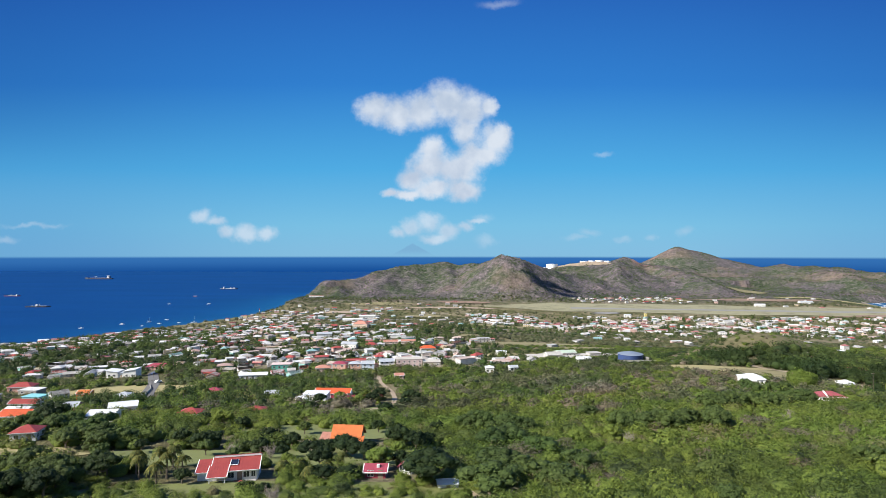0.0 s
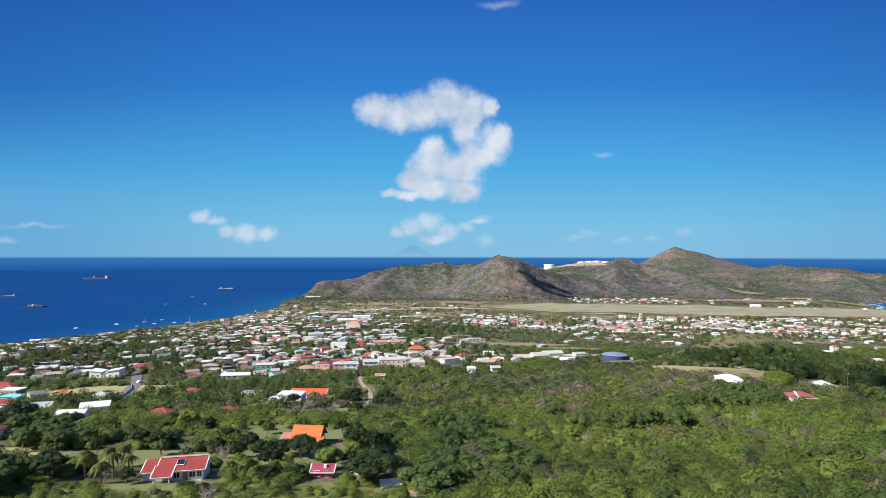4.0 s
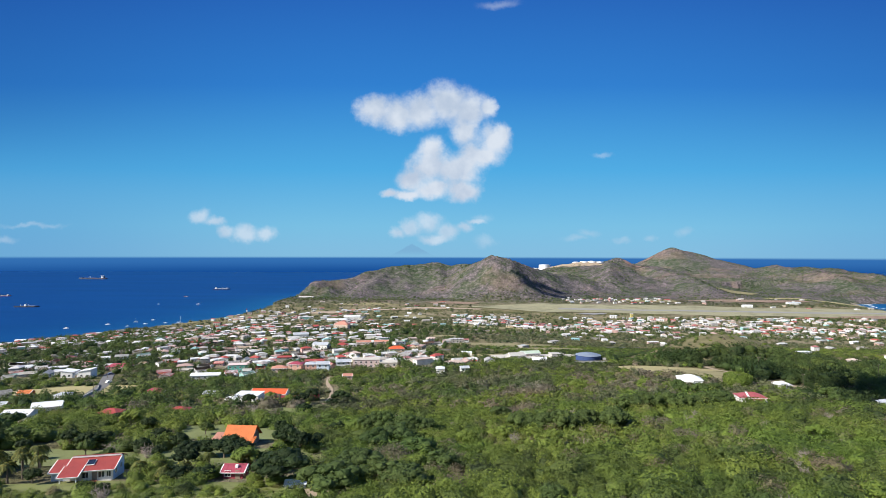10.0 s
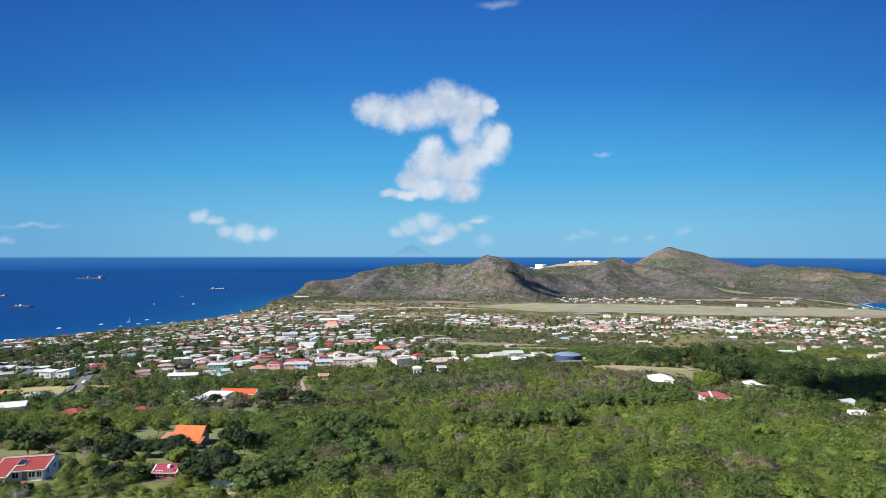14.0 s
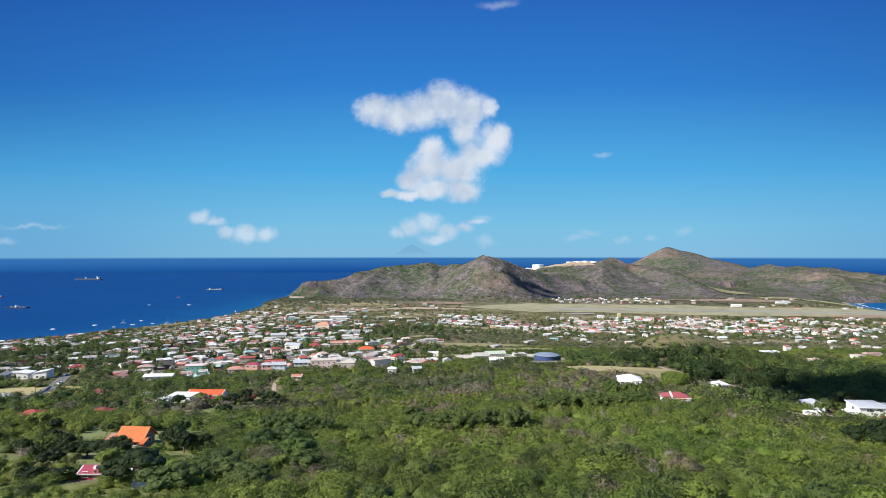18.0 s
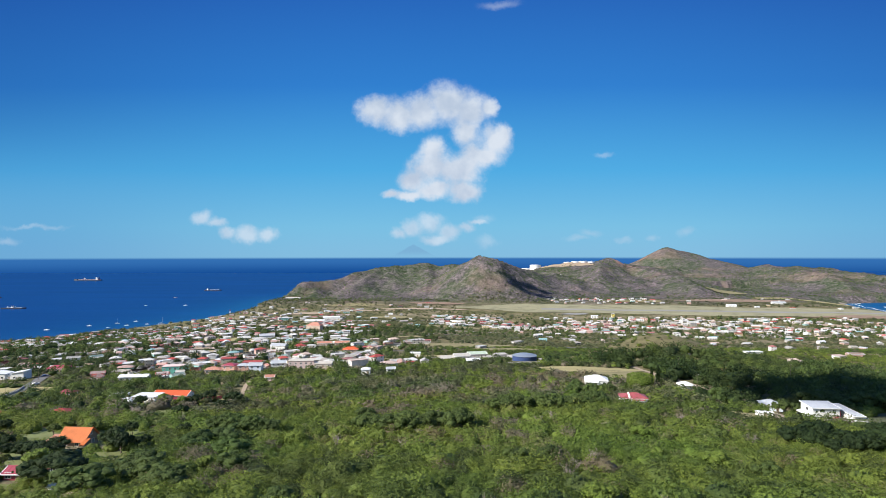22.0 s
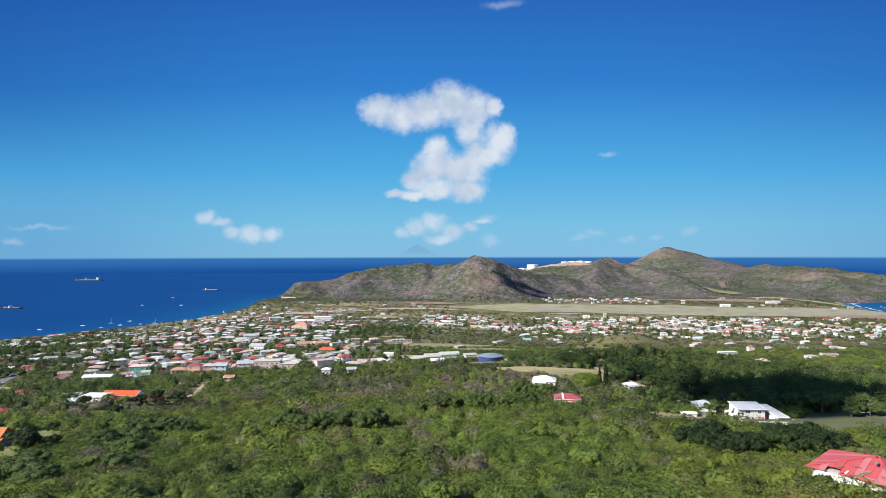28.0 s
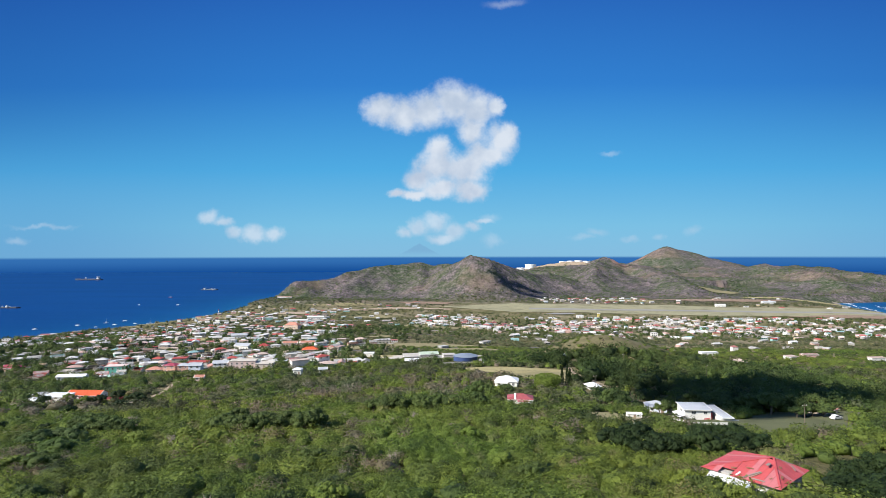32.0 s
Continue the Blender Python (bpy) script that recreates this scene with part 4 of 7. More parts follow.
# surf and beach at the bay
strip("beach", [(1277, 1490), (1284, 1560), (1306, 1650), (1344, 1760), (1374, 1835)], 30, M_SAND, "narrow grey sand beach", "beach", 0.5, 12)


def foam(x, y, length, wide, turn, seed):
    a = np.linspace(-0.5, 0.5, 24)
    b = np.linspace(-0.5, 0.5, 4)
    aa, bb = np.meshgrid(a, b, indexing="ij")
    bb = bb * (0.5 + 0.5 * np.abs(lattice(aa * 9 + seed, aa * 0, 1.0, seed))) * (1 - (2 * aa) ** 2 * 0.9)
    u, v = aa * length, bb * wide + 6 * lattice(aa * 5, aa * 0 + seed, 1.0, seed + 3)
    c, s = math.cos(radians(turn)), math.sin(radians(turn))
    px, py = x + u * c - v * s, y + u * s + v * c
    i, j = np.meshgrid(np.arange(23), np.arange(3), indexing="ij")
    f = np.stack([i * 4 + j, (i + 1) * 4 + j, (i + 1) * 4 + j + 1, i * 4 + j + 1], -1).reshape(-1, 4)
    ob = new("surf", mesh_from("surf", np.stack([px, py, px * 0 + 0.35], -1).reshape(-1, 3), f, [M_FOAM]))
    return tagged(ob, "white line of breaking surf", "surf", kind="structure")


for k, (fx, fy, fl, fw, ft) in enumerate([(1338, 1640, 150, 7, 72), (1370, 1760, 150, 7, 70), (1368, 1600, 120, 4, 76), (1412, 1830, 130, 6, 30), (1505, 1868, 130, 5, 12), (1650, 1886, 110, 4, 4), (1410, 1700, 90, 4, 72)]):
    foam(fx, fy, fl, fw, ft, k + 1)

CLEARED += [
    (-24, 139, 24, 9, 6), (-66, 138, 24, 8, -4), (-59, 119, 8, 6, 0), (-30, 172, 21, 8, 4), (-38, 224, 18, 9, 0), (-38, 266, 12, 7, 0), (-176, 322, 38, 15, 10),
    (-106, 138, 15, 8, 0), (-128, 196, 16, 7, 0), (163, 348, 36, 17, 2), (176, 318, 20, 26, 0), (181, 192, 11, 14, -20), (228, 182, 32, 17, 8),
    (262, 206, 26, 10, 4), (250, 424, 26, 18, 0), (214, 190, 15, 12, 0), (60, 510, 40, 13, 0), (106, 640, 54, 20, 0), (-10, 470, 54, 15, 0), (-270, 880, 48, 28, 0),
    (118, 1010, 84, 20, 0), (-45, 115.5, 12, 8.5, 12), (-27.5, 156, 9, 8, 0), (-54, 260, 14, 14, 0), (-14, 117.5, 4, 7, 0), (-7.6, 123, 3, 5, 0), (1.0, 109.5, 3.2, 4, 0),
    (-217, 379, 15, 10, 0), (153, 275, 9, 12, 0), (154, 220, 10, 11, 0), (216, 196, 14, 15, 0), (194.5, 268, 6, 9, 0), (208, 219, 6, 9, 0), (183.5, 104.5, 6.6, 6.6, 0),
    (135, 396, 13, 24, 0), (152, 336, 12, 14, 0), (-95, 213, 3.6, 3, 0), (-72, 219, 3.2, 3, 0), (-119, 196, 7, 8, 0), (-126, 221, 7, 7, 0), (-156, 275, 5, 7, 0), (-157, 230, 9, 7, 12), (-181, 284, 5, 7, 0), (-203, 278, 7, 7, 0), (-187, 251, 8, 7, 0), (-152, 199, 8, 8, 0), (-118, 157, 6, 7, 0), (-241, 320, 9, 9, 0), (30, 348, 5, 6, 0), (44, 353, 4, 4, 0), (60, 1570, 116, 20, 0), (395, 1368, 40, 22, 0), (930, 1640, 230, 52, -6), (1120, 1290, 180, 30, -7), (1180, 1740, 140, 44, -6),
]
for road_line, road_wide in (([(-146, 280), (-160, 306), (-176, 345), (-205, 400), (-228, 470)], 7), ([(-40, 350), (-35, 320), (-26, 290), (-22, 262), (-21, 238), (-30, 231)], 3.5),
                             ([(8, 97), (6, 104), (3.6, 110)], 1.6), ([(196, 300), (199, 330), (203, 372)], 3.0), ([(176, 182), (196, 196), (204, 214), (206, 262), (200, 300)], 2.2)):
    for (ax, ay), (bx, by) in zip(road_line, road_line[1:]):
        CLEARED.append(((ax + bx) / 2, (ay + by) / 2, math.hypot(bx - ax, by - ay) / 2 + 1, road_wide, math.degrees(math.atan2(by - ay, bx - ax))))
for street in ([(-500, 640), (-300, 632), (-120, 640), (60, 655)], [(-520, 720), (-330, 712), (-130, 716), (20, 730)], [(-330, 520), (-345, 620), (-360, 760), (-370, 900)], [(-430, 560), (-440, 700), (-450, 860)],
               [(-260, 640), (-280, 780), (-300, 960), (-310, 1150), (-300, 1350)], [(-40, 470), (10, 560), (40, 680), (60, 840)], [(240, 1050), (500, 1040), (800, 1010)], [(260, 1150), (520, 1135), (860, 1100)],
               [(420, 900), (440, 1050), (450, 1220)], [(640, 900), (660, 1040), (680, 1240)], [(-470, 900), (-250, 890), (-60, 905), (240, 950)], [(-400, 1150), (-150, 1160), (150, 1180)]):
    strip("road", street, 6.5, M_CONCRETE, "pale concrete town street between houses", "road", 0.45, 10)
for k, (yx, yy, yr) in enumerate([(-60, 440, 14), (-20, 448, 16), (-110, 455, 14), (-230, 520, 16), (-90, 560, 20), (20, 600, 18), (-190, 620, 18), (-330, 660, 20), (-70, 680, 22), (-260, 740, 22), (-400, 760, 20), (-120, 800, 26), (-340, 930, 30), (30, 760, 24), (330, 1090, 30), (560, 1180, 34), (760, 1060, 30), (440, 980, 26), (880, 1150, 36), (200, 1230, 40), (-40, 1240, 50), (-240, 1330, 44), (640, 1000, 28)]):
    CLEARED.append((yx, yy, yr * 0.85, yr * 0.5, k * 17))
    patch("yard", yx, yy, yr, yr * 0.6, M_SCRUBGRASS if k % 3 else M_DIRT, "bare pale yard between town houses", k * 17, 40 + k, "yard", 0.3 + 0.0005 * yy)


# ---------------------------------------------------------------- houses on the near slope
def ribs(w, pts, parent, n, mat, size=0.05):
    """Raised seams down a sloping sheet given by its four corners: top left, top right, bottom right, bottom left."""
    a, b, c, d = [Vector(p) for p in pts]
    up = (b - a).cross(d - a).normalized()
    if up.z < 0:
        up = -up
    bm = bmesh.new()
    for k in range(1, n):
        t = k / n
        p, q = a.lerp(b, t), d.lerp(c, t)
        s = (b - a).normalized() * size / 2
        vs = [bm.verts.new(v) for v in (p - s, p + s, q + s, q - s)]
        hs = [bm.verts.new(v.co + up * size) for v in vs]
        bm.faces.new(hs)
        for i in range(4):
            bm.faces.new((vs[i], vs[(i + 1) % 4], hs[(i + 1) % 4], hs[i]))
    bmesh.ops.recalc_face_normals(bm, faces=bm.faces[:])
    return part("roof_seams", bm, mat, parent)


def roof_sheet(parent, pts, mat, seams=10, label="", fascia=True, thick=0.12):
    sheet = part("roof", slab(pts, thick), mat, parent, label)
    ribs(0, pts, sheet, seams, mat)
    if fascia:
        bm = bmesh.new()
        lo = Vector(pts[3]), Vector(pts[2])
        d = (Vector(pts[3]) - Vector(pts[0])).normalized() * 0.06
        slab([lo[0] + d * 0.1 + Vector((0, 0, 0.05)), lo[1] + d * 0.1 + Vector((0, 0, 0.05)), lo[1] + d * 2 + Vector((0, 0, 0.05)), lo[0] + d * 2 + Vector((0, 0, 0.05))], 0.26, bm)
        part("fascia", bm, M_TRIM, sheet, "white fascia board")
        for top, low, out in ((pts[0], pts[3], -1), (pts[1], pts[2], 1)):
            side = (Vector(pts[1]) - Vector(pts[0])).normalized() * 0.17 * out
            up = Vector((0, 0, 0.06))
            part("barge_board", slab([Vector(top) + up, Vector(low) + up, Vector(low) + up + side, Vector(top) + up + side], 0.26), M_TRIM, sheet, "white barge board")
    return sheet


def villa():
    v = thing("villa", at(-43.8, 119.6, 12, 0.5) @ Matrix.Scale(0.86, 4), "white villa with overlapping red metal roofs and a solar panel", "house")
    part("wall", prism([(-4, -1.5), (4, -1.5), (4, 3.0), (0.9, 4.2), (0.9, 3.95), (-4, 2.65)], "x", -4.6, 5.6), M_WHITE, v)
    # end away from the sun: its bluish shade is painted on as pale blue
    end = part("gable_wall", box(5.6, 5.64, -3.9, 3.9, -1.5, 2.7), M_BLUEWALL, v, "white end wall with bluish shade put into its colour")
    roof_sheet(v, [(-5.0, 0.9, 4.15), (6.1, 0.9, 4.15), (6.1, -4.7, 2.55), (-5.0, -4.7, 2.55)], M_RED, 18, "red metal front roof")
    roof_sheet(v, [(-4.8, 0.45, 4.72), (6.2, 0.45, 4.72), (6.2, 4.7, 3.0), (-4.8, 4.7, 3.0)], M_RED, 18, "red metal back roof", False)
    part("clerestory", box(-4.7, 6.1, 0.42, 0.62, 4.16, 4.58), M_TRIM, v, "white clerestory band under the upper roof")
    part("wing_wall", box(-8.0, -4.6, -3.4, 1.2, -1.5, 2.3), M_BLUEWALL, v)
    roof_sheet(v, [(-8.4, 1.4, 3.7), (-4.9, 1.4, 3.7), (-4.9, -3.9, 2.3), (-8.4, -3.9, 2.3)], M_RED, 6, "red metal wing roof")
    roof_sheet(v, [(-5.4, -2.4, 3.3), (-1.0, -2.4, 3.3), (-1.0, -7.0, 2.1), (-5.4, -7.0, 2.1)], M_RED, 7, "red porch roof")
    for x in (-4.8, -1.4):
        for y in (-6.8, -4.4):
            part("post", box(x - 0.11, x + 0.11, y - 0.11, y + 0.11, -1.5, 2.0 + (y + 6.8) * 0.2), M_TRIM, v)
    part("terrace", box(-8.6, 5.4, -7.2, -4.0, -1.4, 0.0), M_CONCRETE, v)
    part("low_wall", box(-9.4, -4.9, -7.4, -7.2, -1.2, 0.7), M_WHITE, v)
    part("planter", box(0.4, 2.6, -6.2, -5.4, -0.2, 0.45), M_ROSE, v, "red brick planter")
    part("steps", prism([(-7.9, -1.2), (-7.2, -1.2), (-7.2, 0.0), (-7.4, 0.0), (-7.4, -0.4), (-7.65, -0.4), (-7.65, -0.8), (-7.9, -0.8)], "x", 0.6, 2.4), M_CONCRETE, v)
    for x, w in ((-0.4, 1.3), (3.1, 1.3), (4.7, 0.9)):
        window(v, "-y", x, 1.35, w, 1.3, 5.6, 4.0)
    part("door", box(1.0, 2.1, -4.06, -3.98, 0.0, 2.15), M_WOOD, v)
    for y in (-2.0, 1.6):
        window(v, "+x", y, 1.4, 1.2, 1.2, 5.64, 4.0)
    n = (Vector((0, 0.9, 4.15)) - Vector((0, -4.7, 2.55))).normalized()
    o = Vector((-0.6, -2.6, 3.15)) + Vector((0, -0.3, 1)) * 0.3
    part("solar_panel", slab([o + Vector((-0.1, 0, 0)) + n * 1.9, o + Vector((1.5, 0, 0)) + n * 1.9, o + Vector((1.5, 0, 0)), o + Vector((-0.1, 0, 0))], 0.07), M_SOLAR, v, "dark solar panel")
    part("panel_frame", slab([o + Vector((-0.25, 0, -0.1)) + n * 2.05, o + Vector((1.65, 0, -0.1)) + n * 2.05, o + Vector((1.65, 0, -0.1)) - n * 0.15, o + Vector((-0.25, 0, -0.1)) - n * 0.15], 0.06), M_TRIM, v)


def orange_house():
    v = thing("house", at(-26.8, 160.5, -5) @ Matrix.Scale(0.88, 4), "house with a steep bright orange tiled roof and dark gable", "house")
    part("wall", wall_box(8.6, 6.4, 2.5, gable=3.0), M_WOOD, v, "brown timber walls")
    roof_sheet(v, [(-4.9, 0, 5.62), (4.9, 0, 5.62), (4.9, -4.1, 1.9), (-4.9, -4.1, 1.9)], M_ORANGE, 20, "orange tiled front slope", False)
    roof_sheet(v, [(4.9, 0, 5.64), (-4.9, 0, 5.64), (-4.9, 4.1, 1.9), (4.9, 4.1, 1.9)], M_ORANGE, 20, "orange tiled back slope", False)
    roof_sheet(v, [(4.4, -2.6, 3.0), (6.0, -2.6, 3.0), (6.0, -6.0, 1.6), (4.4, -6.0, 1.6)], M_ORANGE, 4, "orange porch roof", False)
    roof_sheet(v, [(-8.4, 0.2, 3.1), (-4.6, 0.2, 3.1), (-4.6, -4.2, 1.9), (-8.4, -4.2, 1.9)], M_SALMON, 8, "low faded side roof", False)
    part("side_wall", box(-8.0, -4.3, -3.4, 3.0, -1.5, 2.0), M_PINK, v)
    for s in (-1, 1):
        part("barge_board", prism([(s * 4.15, 1.82), (s * 4.15, 2.06), (0, 5.84), (0, 5.6)], "x", 4.9, 5.05), M_ORANGE, v, "orange barge board")
    for x in (-2.2, 1.8):
        window(v, "-y", x, 1.2, 1.2, 1.1, 4.3, 3.2)
    window(v, "+x", 0.6, 1.3, 1.2, 1.2, 4.3, 3.2)
    window(v, "+x", 0, 3.9, 0.9, 0.9, 4.3, 3.2)
    for y in (-5.8,):
        for x in (4.5, 5.9):
            part("post", box(x - 0.08, x + 0.08, y - 0.08, y + 0.08, -1.0, 1.55), M_WOOD, v)
    door(v, 3.2, 3.2)


def simple_house(x, y, turn, w, d, h, roof, wall_mat, roof_mat, label, rise=None, storeys=1, chimney=None, lift=0.2, name="house"):
    v = thing(name, at(x, y, turn, lift), label, "house")
    hw, hd = w / 2, d / 2
    if roof == "gable":
        rise = rise or d * 0.25
        part("wall", wall_box(w, d, h, -1.8, rise), wall_mat, v)
        k = 0.45 * rise / hd
        roof_sheet(v, [(-hw - 0.4, 0, h + rise + 0.02), (hw + 0.4, 0, h + rise + 0.02), (hw + 0.4, -hd - 0.45, h - k), (-hw - 0.4, -hd - 0.45, h - k)], roof_mat, int(w * 1.4))
        roof_sheet(v, [(hw + 0.4, 0, h + rise + 0.03), (-hw - 0.4, 0, h + rise + 0.03), (-hw - 0.4, hd + 0.45, h - k), (hw + 0.4, hd + 0.45, h - k)], roof_mat, int(w * 1.4), "", False)
        part("ridge_cap", prism([(-0.22, h + rise), (0, h + rise + 0.12), (0.22, h + rise)], "x", -hw - 0.42, hw + 0.42), roof_mat, v)
    elif roof == "hip":
        rise = rise or d * 0.26
        part("wall", wall_box(w, d, h, -1.8), wall_mat, v)
        r = part("roof", hip_roof(w, d, h, rise), roof_mat, v)
        rl = max(0.15, (w - d) / 2)
        part("ridge_cap", prism([(-0.2, h + rise - 0.02), (0, h + rise + 0.1), (0.2, h + rise - 0.02)], "x", -rl, rl), roof_mat, r)
        part("fascia", box(-hw - 0.43, hw + 0.43, -hd - 0.45, -hd - 0.41, h - 0.2, h - 0.02), M_TRIM, r, "white fascia board")
    else:
        part("wall", wall_box(w, d, h, -1.8), wall_mat, v)
        part("roof", box(-hw - 0.3, hw + 0.3, -hd - 0.3, hd + 0.3, h, h + 0.28, None, 0.04), roof_mat, v)
    for s in range(storeys):
        z = 1.45 + 2.6 * s
        for k in range(max(2, int(w / 3.2))):
            wx = -hw + (k + 0.5) * w / max(2, int(w / 3.2))
            if s == 0 and k == 1:
                door(v, wx, hd)
            else:
                window(v, "-y", wx, z, 1.15, 1.15, hw, hd)
        for k in (-0.25, 0.25):
            window(v, "+x", k * d, z, 1.0, 1.1, hw, hd)
            window(v, "-x", k * d, z, 1.0, 1.1, hw, hd)
    if chimney:
        part("chimney", box(chimney[0] - 0.3, chimney[0] + 0.3, chimney[1] - 0.3, chimney[1] + 0.3, h, h + chimney[2], None, 0.03), M_TRIM, v, "white chimney")
    part("plinth", box(-hw - 0.1, hw + 0.1, -hd - 0.1, hd + 0.1, -1.9, 0.05), M_CONCRETE, v)
    return v


def porch(v, hw, hd, h, depth, mat, x0=None, x1=None):
    x0, x1 = -hw if x0 is None else x0, hw if x1 is None else x1
    roof_sheet(v, [(x0, -hd, h), (x1, -hd, h), (x1, -hd - depth, h - 0.55), (x0, -hd - depth, h - 0.55)], mat, int((x1 - x0) * 1.3))
    for k in range(3):
        x = x0 + 0.2 + (x1 - x0 - 0.4) * k / 2
        part("post", box(x - 0.09, x + 0.09, -hd - depth + 0.1, -hd - depth + 0.28, -1.6, h - 0.66), M_TRIM, v)


def tin_shed(x, y, turn, w, d, h, label):
    v = thing("shed", at(x, y, turn), label, "shed")
    part("wall", wall_box(w, d, h, -0.8, 0.35), M_WHITE, v)
    roof_sheet(v, [(-w / 2 - 0.2, 0, h + 0.37), (w / 2 + 0.2, 0, h + 0.37), (w / 2 + 0.2, -d / 2 - 0.25, h - 0.05), (-w / 2 - 0.2, -d / 2 - 0.25, h - 0.05)], M_WHITEROOF, 6, "", False, 0.05)
    roof_sheet(v, [(w / 2 + 0.2, 0, h + 0.38), (-w / 2 - 0.2, 0, h + 0.38), (-w / 2 - 0.2, d / 2 + 0.25, h - 0.05), (w / 2 + 0.2, d / 2 + 0.25, h - 0.05)], M_WHITEROOF, 6, "", False, 0.05)
    part("door", box(-0.4, 0.4, -d / 2 - 0.03, -d / 2 + 0.02, 0, h - 0.1), M_WOOD, v)
    return v


villa()
orange_house()
simple_house(-52, 270, -3, 16.4, 7, 2.6, "gable", M_WHITE, M_SCARLET, "long low white house with a scarlet tiled roof", 1.5)
simple_house(-57.5, 257, -3, 10.8, 8, 3.0, "flat", M_WHITE, M_WHITEROOF, "white flat-roofed house below a scarlet roof")
simple_house(-61.5, 247.0, 10, 5.2, 4.6, 2.7, "hip", M_WHITE, M_WHITEROOF, "small white outbuilding with a white roof", 0.9)
h1 = simple_house(-14.2, 121.2, 0, 4.2, 4.0, 1.9, "gable", M_MAROON, M_MAROON, "small cottage with a maroon roof and white chimney", 0.8, 1, (0.5, -0.9, 1.0), 0.0)
simple_house(-7.6, 125.2, 70, 3.6, 2.8, 1.9, "gable", M_WHITE, M_MAROON, "tiny white cottage with a maroon roof", 1.1)
tin_shed(0.9, 112.4, 8, 4.0, 2.8, 1.1, "white tin-roofed shed under a big tree")
simple_house(-95.2, 214, -4, 8.0, 6.0, 2.7, "hip", M_WHITE, M_RED, "house with a red hipped roof among trees", 1.3, lift=-0.9)
simple_house(-72.3, 220, 8, 7.0, 5.6, 2.7, "hip", M_WHITE, M_RED, "house with a red hipped roof in the bush", 1.3, lift=-0.9)
simple_house(-117.5, 291, 0, 8.2, 6, 2.7, "hip", M_WHITE, M_MAROON, "house with a dark red roof behind trees", 1.4)
simple_house(-84, 282, -4, 8.0, 5, 2.2, "gable", M_WHITE, M_ZINC, "house with a pale grey roof behind trees", 1.0)
simple_house(-119.5, 200, 8, 8.6, 6.4, 3.0, "gable", M_WHITE, M_WHITEROOF, "white house with a white metal roof", 1.0)
simple_house(-126.5, 224.5, 24, 9.4, 5.8, 3.2, "gable", M_WHITE, M_WHITEROOF, "white gabled house beside a large tree", 1.2)
simple_house(-156.5, 278.5, 0, 6, 5, 3.2, "hip", M_WHITE, M_ZINC, "small white house with a grey roof", 1.0)
simple_house(-157, 234, 12, 12, 6, 2.8, "gable", M_PINK, M_ZINC, "pink house with a grey metal roof", 1.2)
simple_house(-181.5, 287.5, 4, 6, 5, 3.6, "gable", M_ORANGE, M_ORANGE, "small house with an orange roof and walls", 1.1)
simple_house(-203, 282, -6, 9.2, 6, 3.0, "flat", M_TURQ, M_TURQ, "turquoise house with a turquoise roof")
simple_house(-187.5, 255, 0, 12, 5.6, 2.6, "gable", M_WHITE, M_RED, "long white house with a dull red roof", 1.3)
simple_house(-152, 203, 2, 10, 7, 2.8, "gable", M_BLUEWALL, M_SCARLET, "pale blue house with a red and white roof", 1.4)
simple_house(-160, 214, 2, 8, 6, 3.4, "gable", M_WHITE, M_WHITEROOF, "white-roofed house behind a red roof", 1.0)
simple_house(-118, 161, 12, 6.4, 5.6, 2.7, "hip", M_WHITE, M_RED, "house with a bright red hipped roof and white walls", 1.4)
simple_house(-241, 325, 8, 12.4, 8, 3.0, "hip", M_PINK, M_RED, "large pinkish house with a red hipped roof", 2.0)
simple_house(29, 352, 0, 5.0, 5.0, 3.3, "hip", M_WHITE, M_WHITEROOF, "small white house standing in scrub", 1.0, 1)
simple_house(44, 356, 10, 5, 4, 2.7, "gable", M_WHITE, M_ZINC, "small white outbuilding in scrub", 0.8)
simple_house(-217, 433, 4, 17, 8, 3.0, "hip", M_PINK, M_MAROON, "long house with a magenta-red hipped roof at the road end", 2.0)
wh = simple_house(154.0, 283, -14, 11, 8.4, 2.8, "hip", M_WHITE, M_WHITEROOF, "white bungalow with a white hipped roof", 1.9)
porch(wh, 5.5, 4.2, 2.65, 1.6, M_WHITEROOF, -5.4, 1)
r2 = simple_house(153.4, 225.5, -6, 9.8, 6.8, 2.3, "hip", M_WHITE, M_BRICKRED, "white bungalow with a red hipped roof and white stripe", 1.5, lift=-0.2)
part("roof_stripe", slab([(-2.4, -0.3, 4.0), (-1.7, -0.3, 4.0), (-1.7, -3.7, 2.5), (-2.4, -3.7, 2.5)], 0.14), M_TRIM, r2, "white strip across the red roof")
porch(r2, 4.9, 3.4, 2.2, 1.4, M_BRICKRED, -1.2, 3.6)
hut = thing("pavilion", at(194.8, 274, 8, 0.0) @ Matrix.Scale(0.68, 4), "open-sided house with a broad white hipped roof and flared eaves", "house")
part("wall", wall_box(7.4, 7.4, 2.8, -1.8), M_WHITE, hut)
part("roof", hip_roof(7.4, 7.4, 3.3, 1.7, 0.4, 0.2), M_WHITEROOF, hut)
part("lower_roof", hip_roof(9.6, 9.6, 2.7, 0.75, 0.3, 1.0), M_WHITEROOF, hut, "wide white lower eaves")
for wx in (-2, 2):
    window(hut, "-y", wx, 1.4, 1.3, 1.2, 3.7, 3.7)
gh = simple_house(208.4, 226.5, -10, 7.8, 6.4, 2.4, "hip", M_BLUEWALL, M_ZINC, "blue-grey house with a grey hipped metal roof", 1.7)


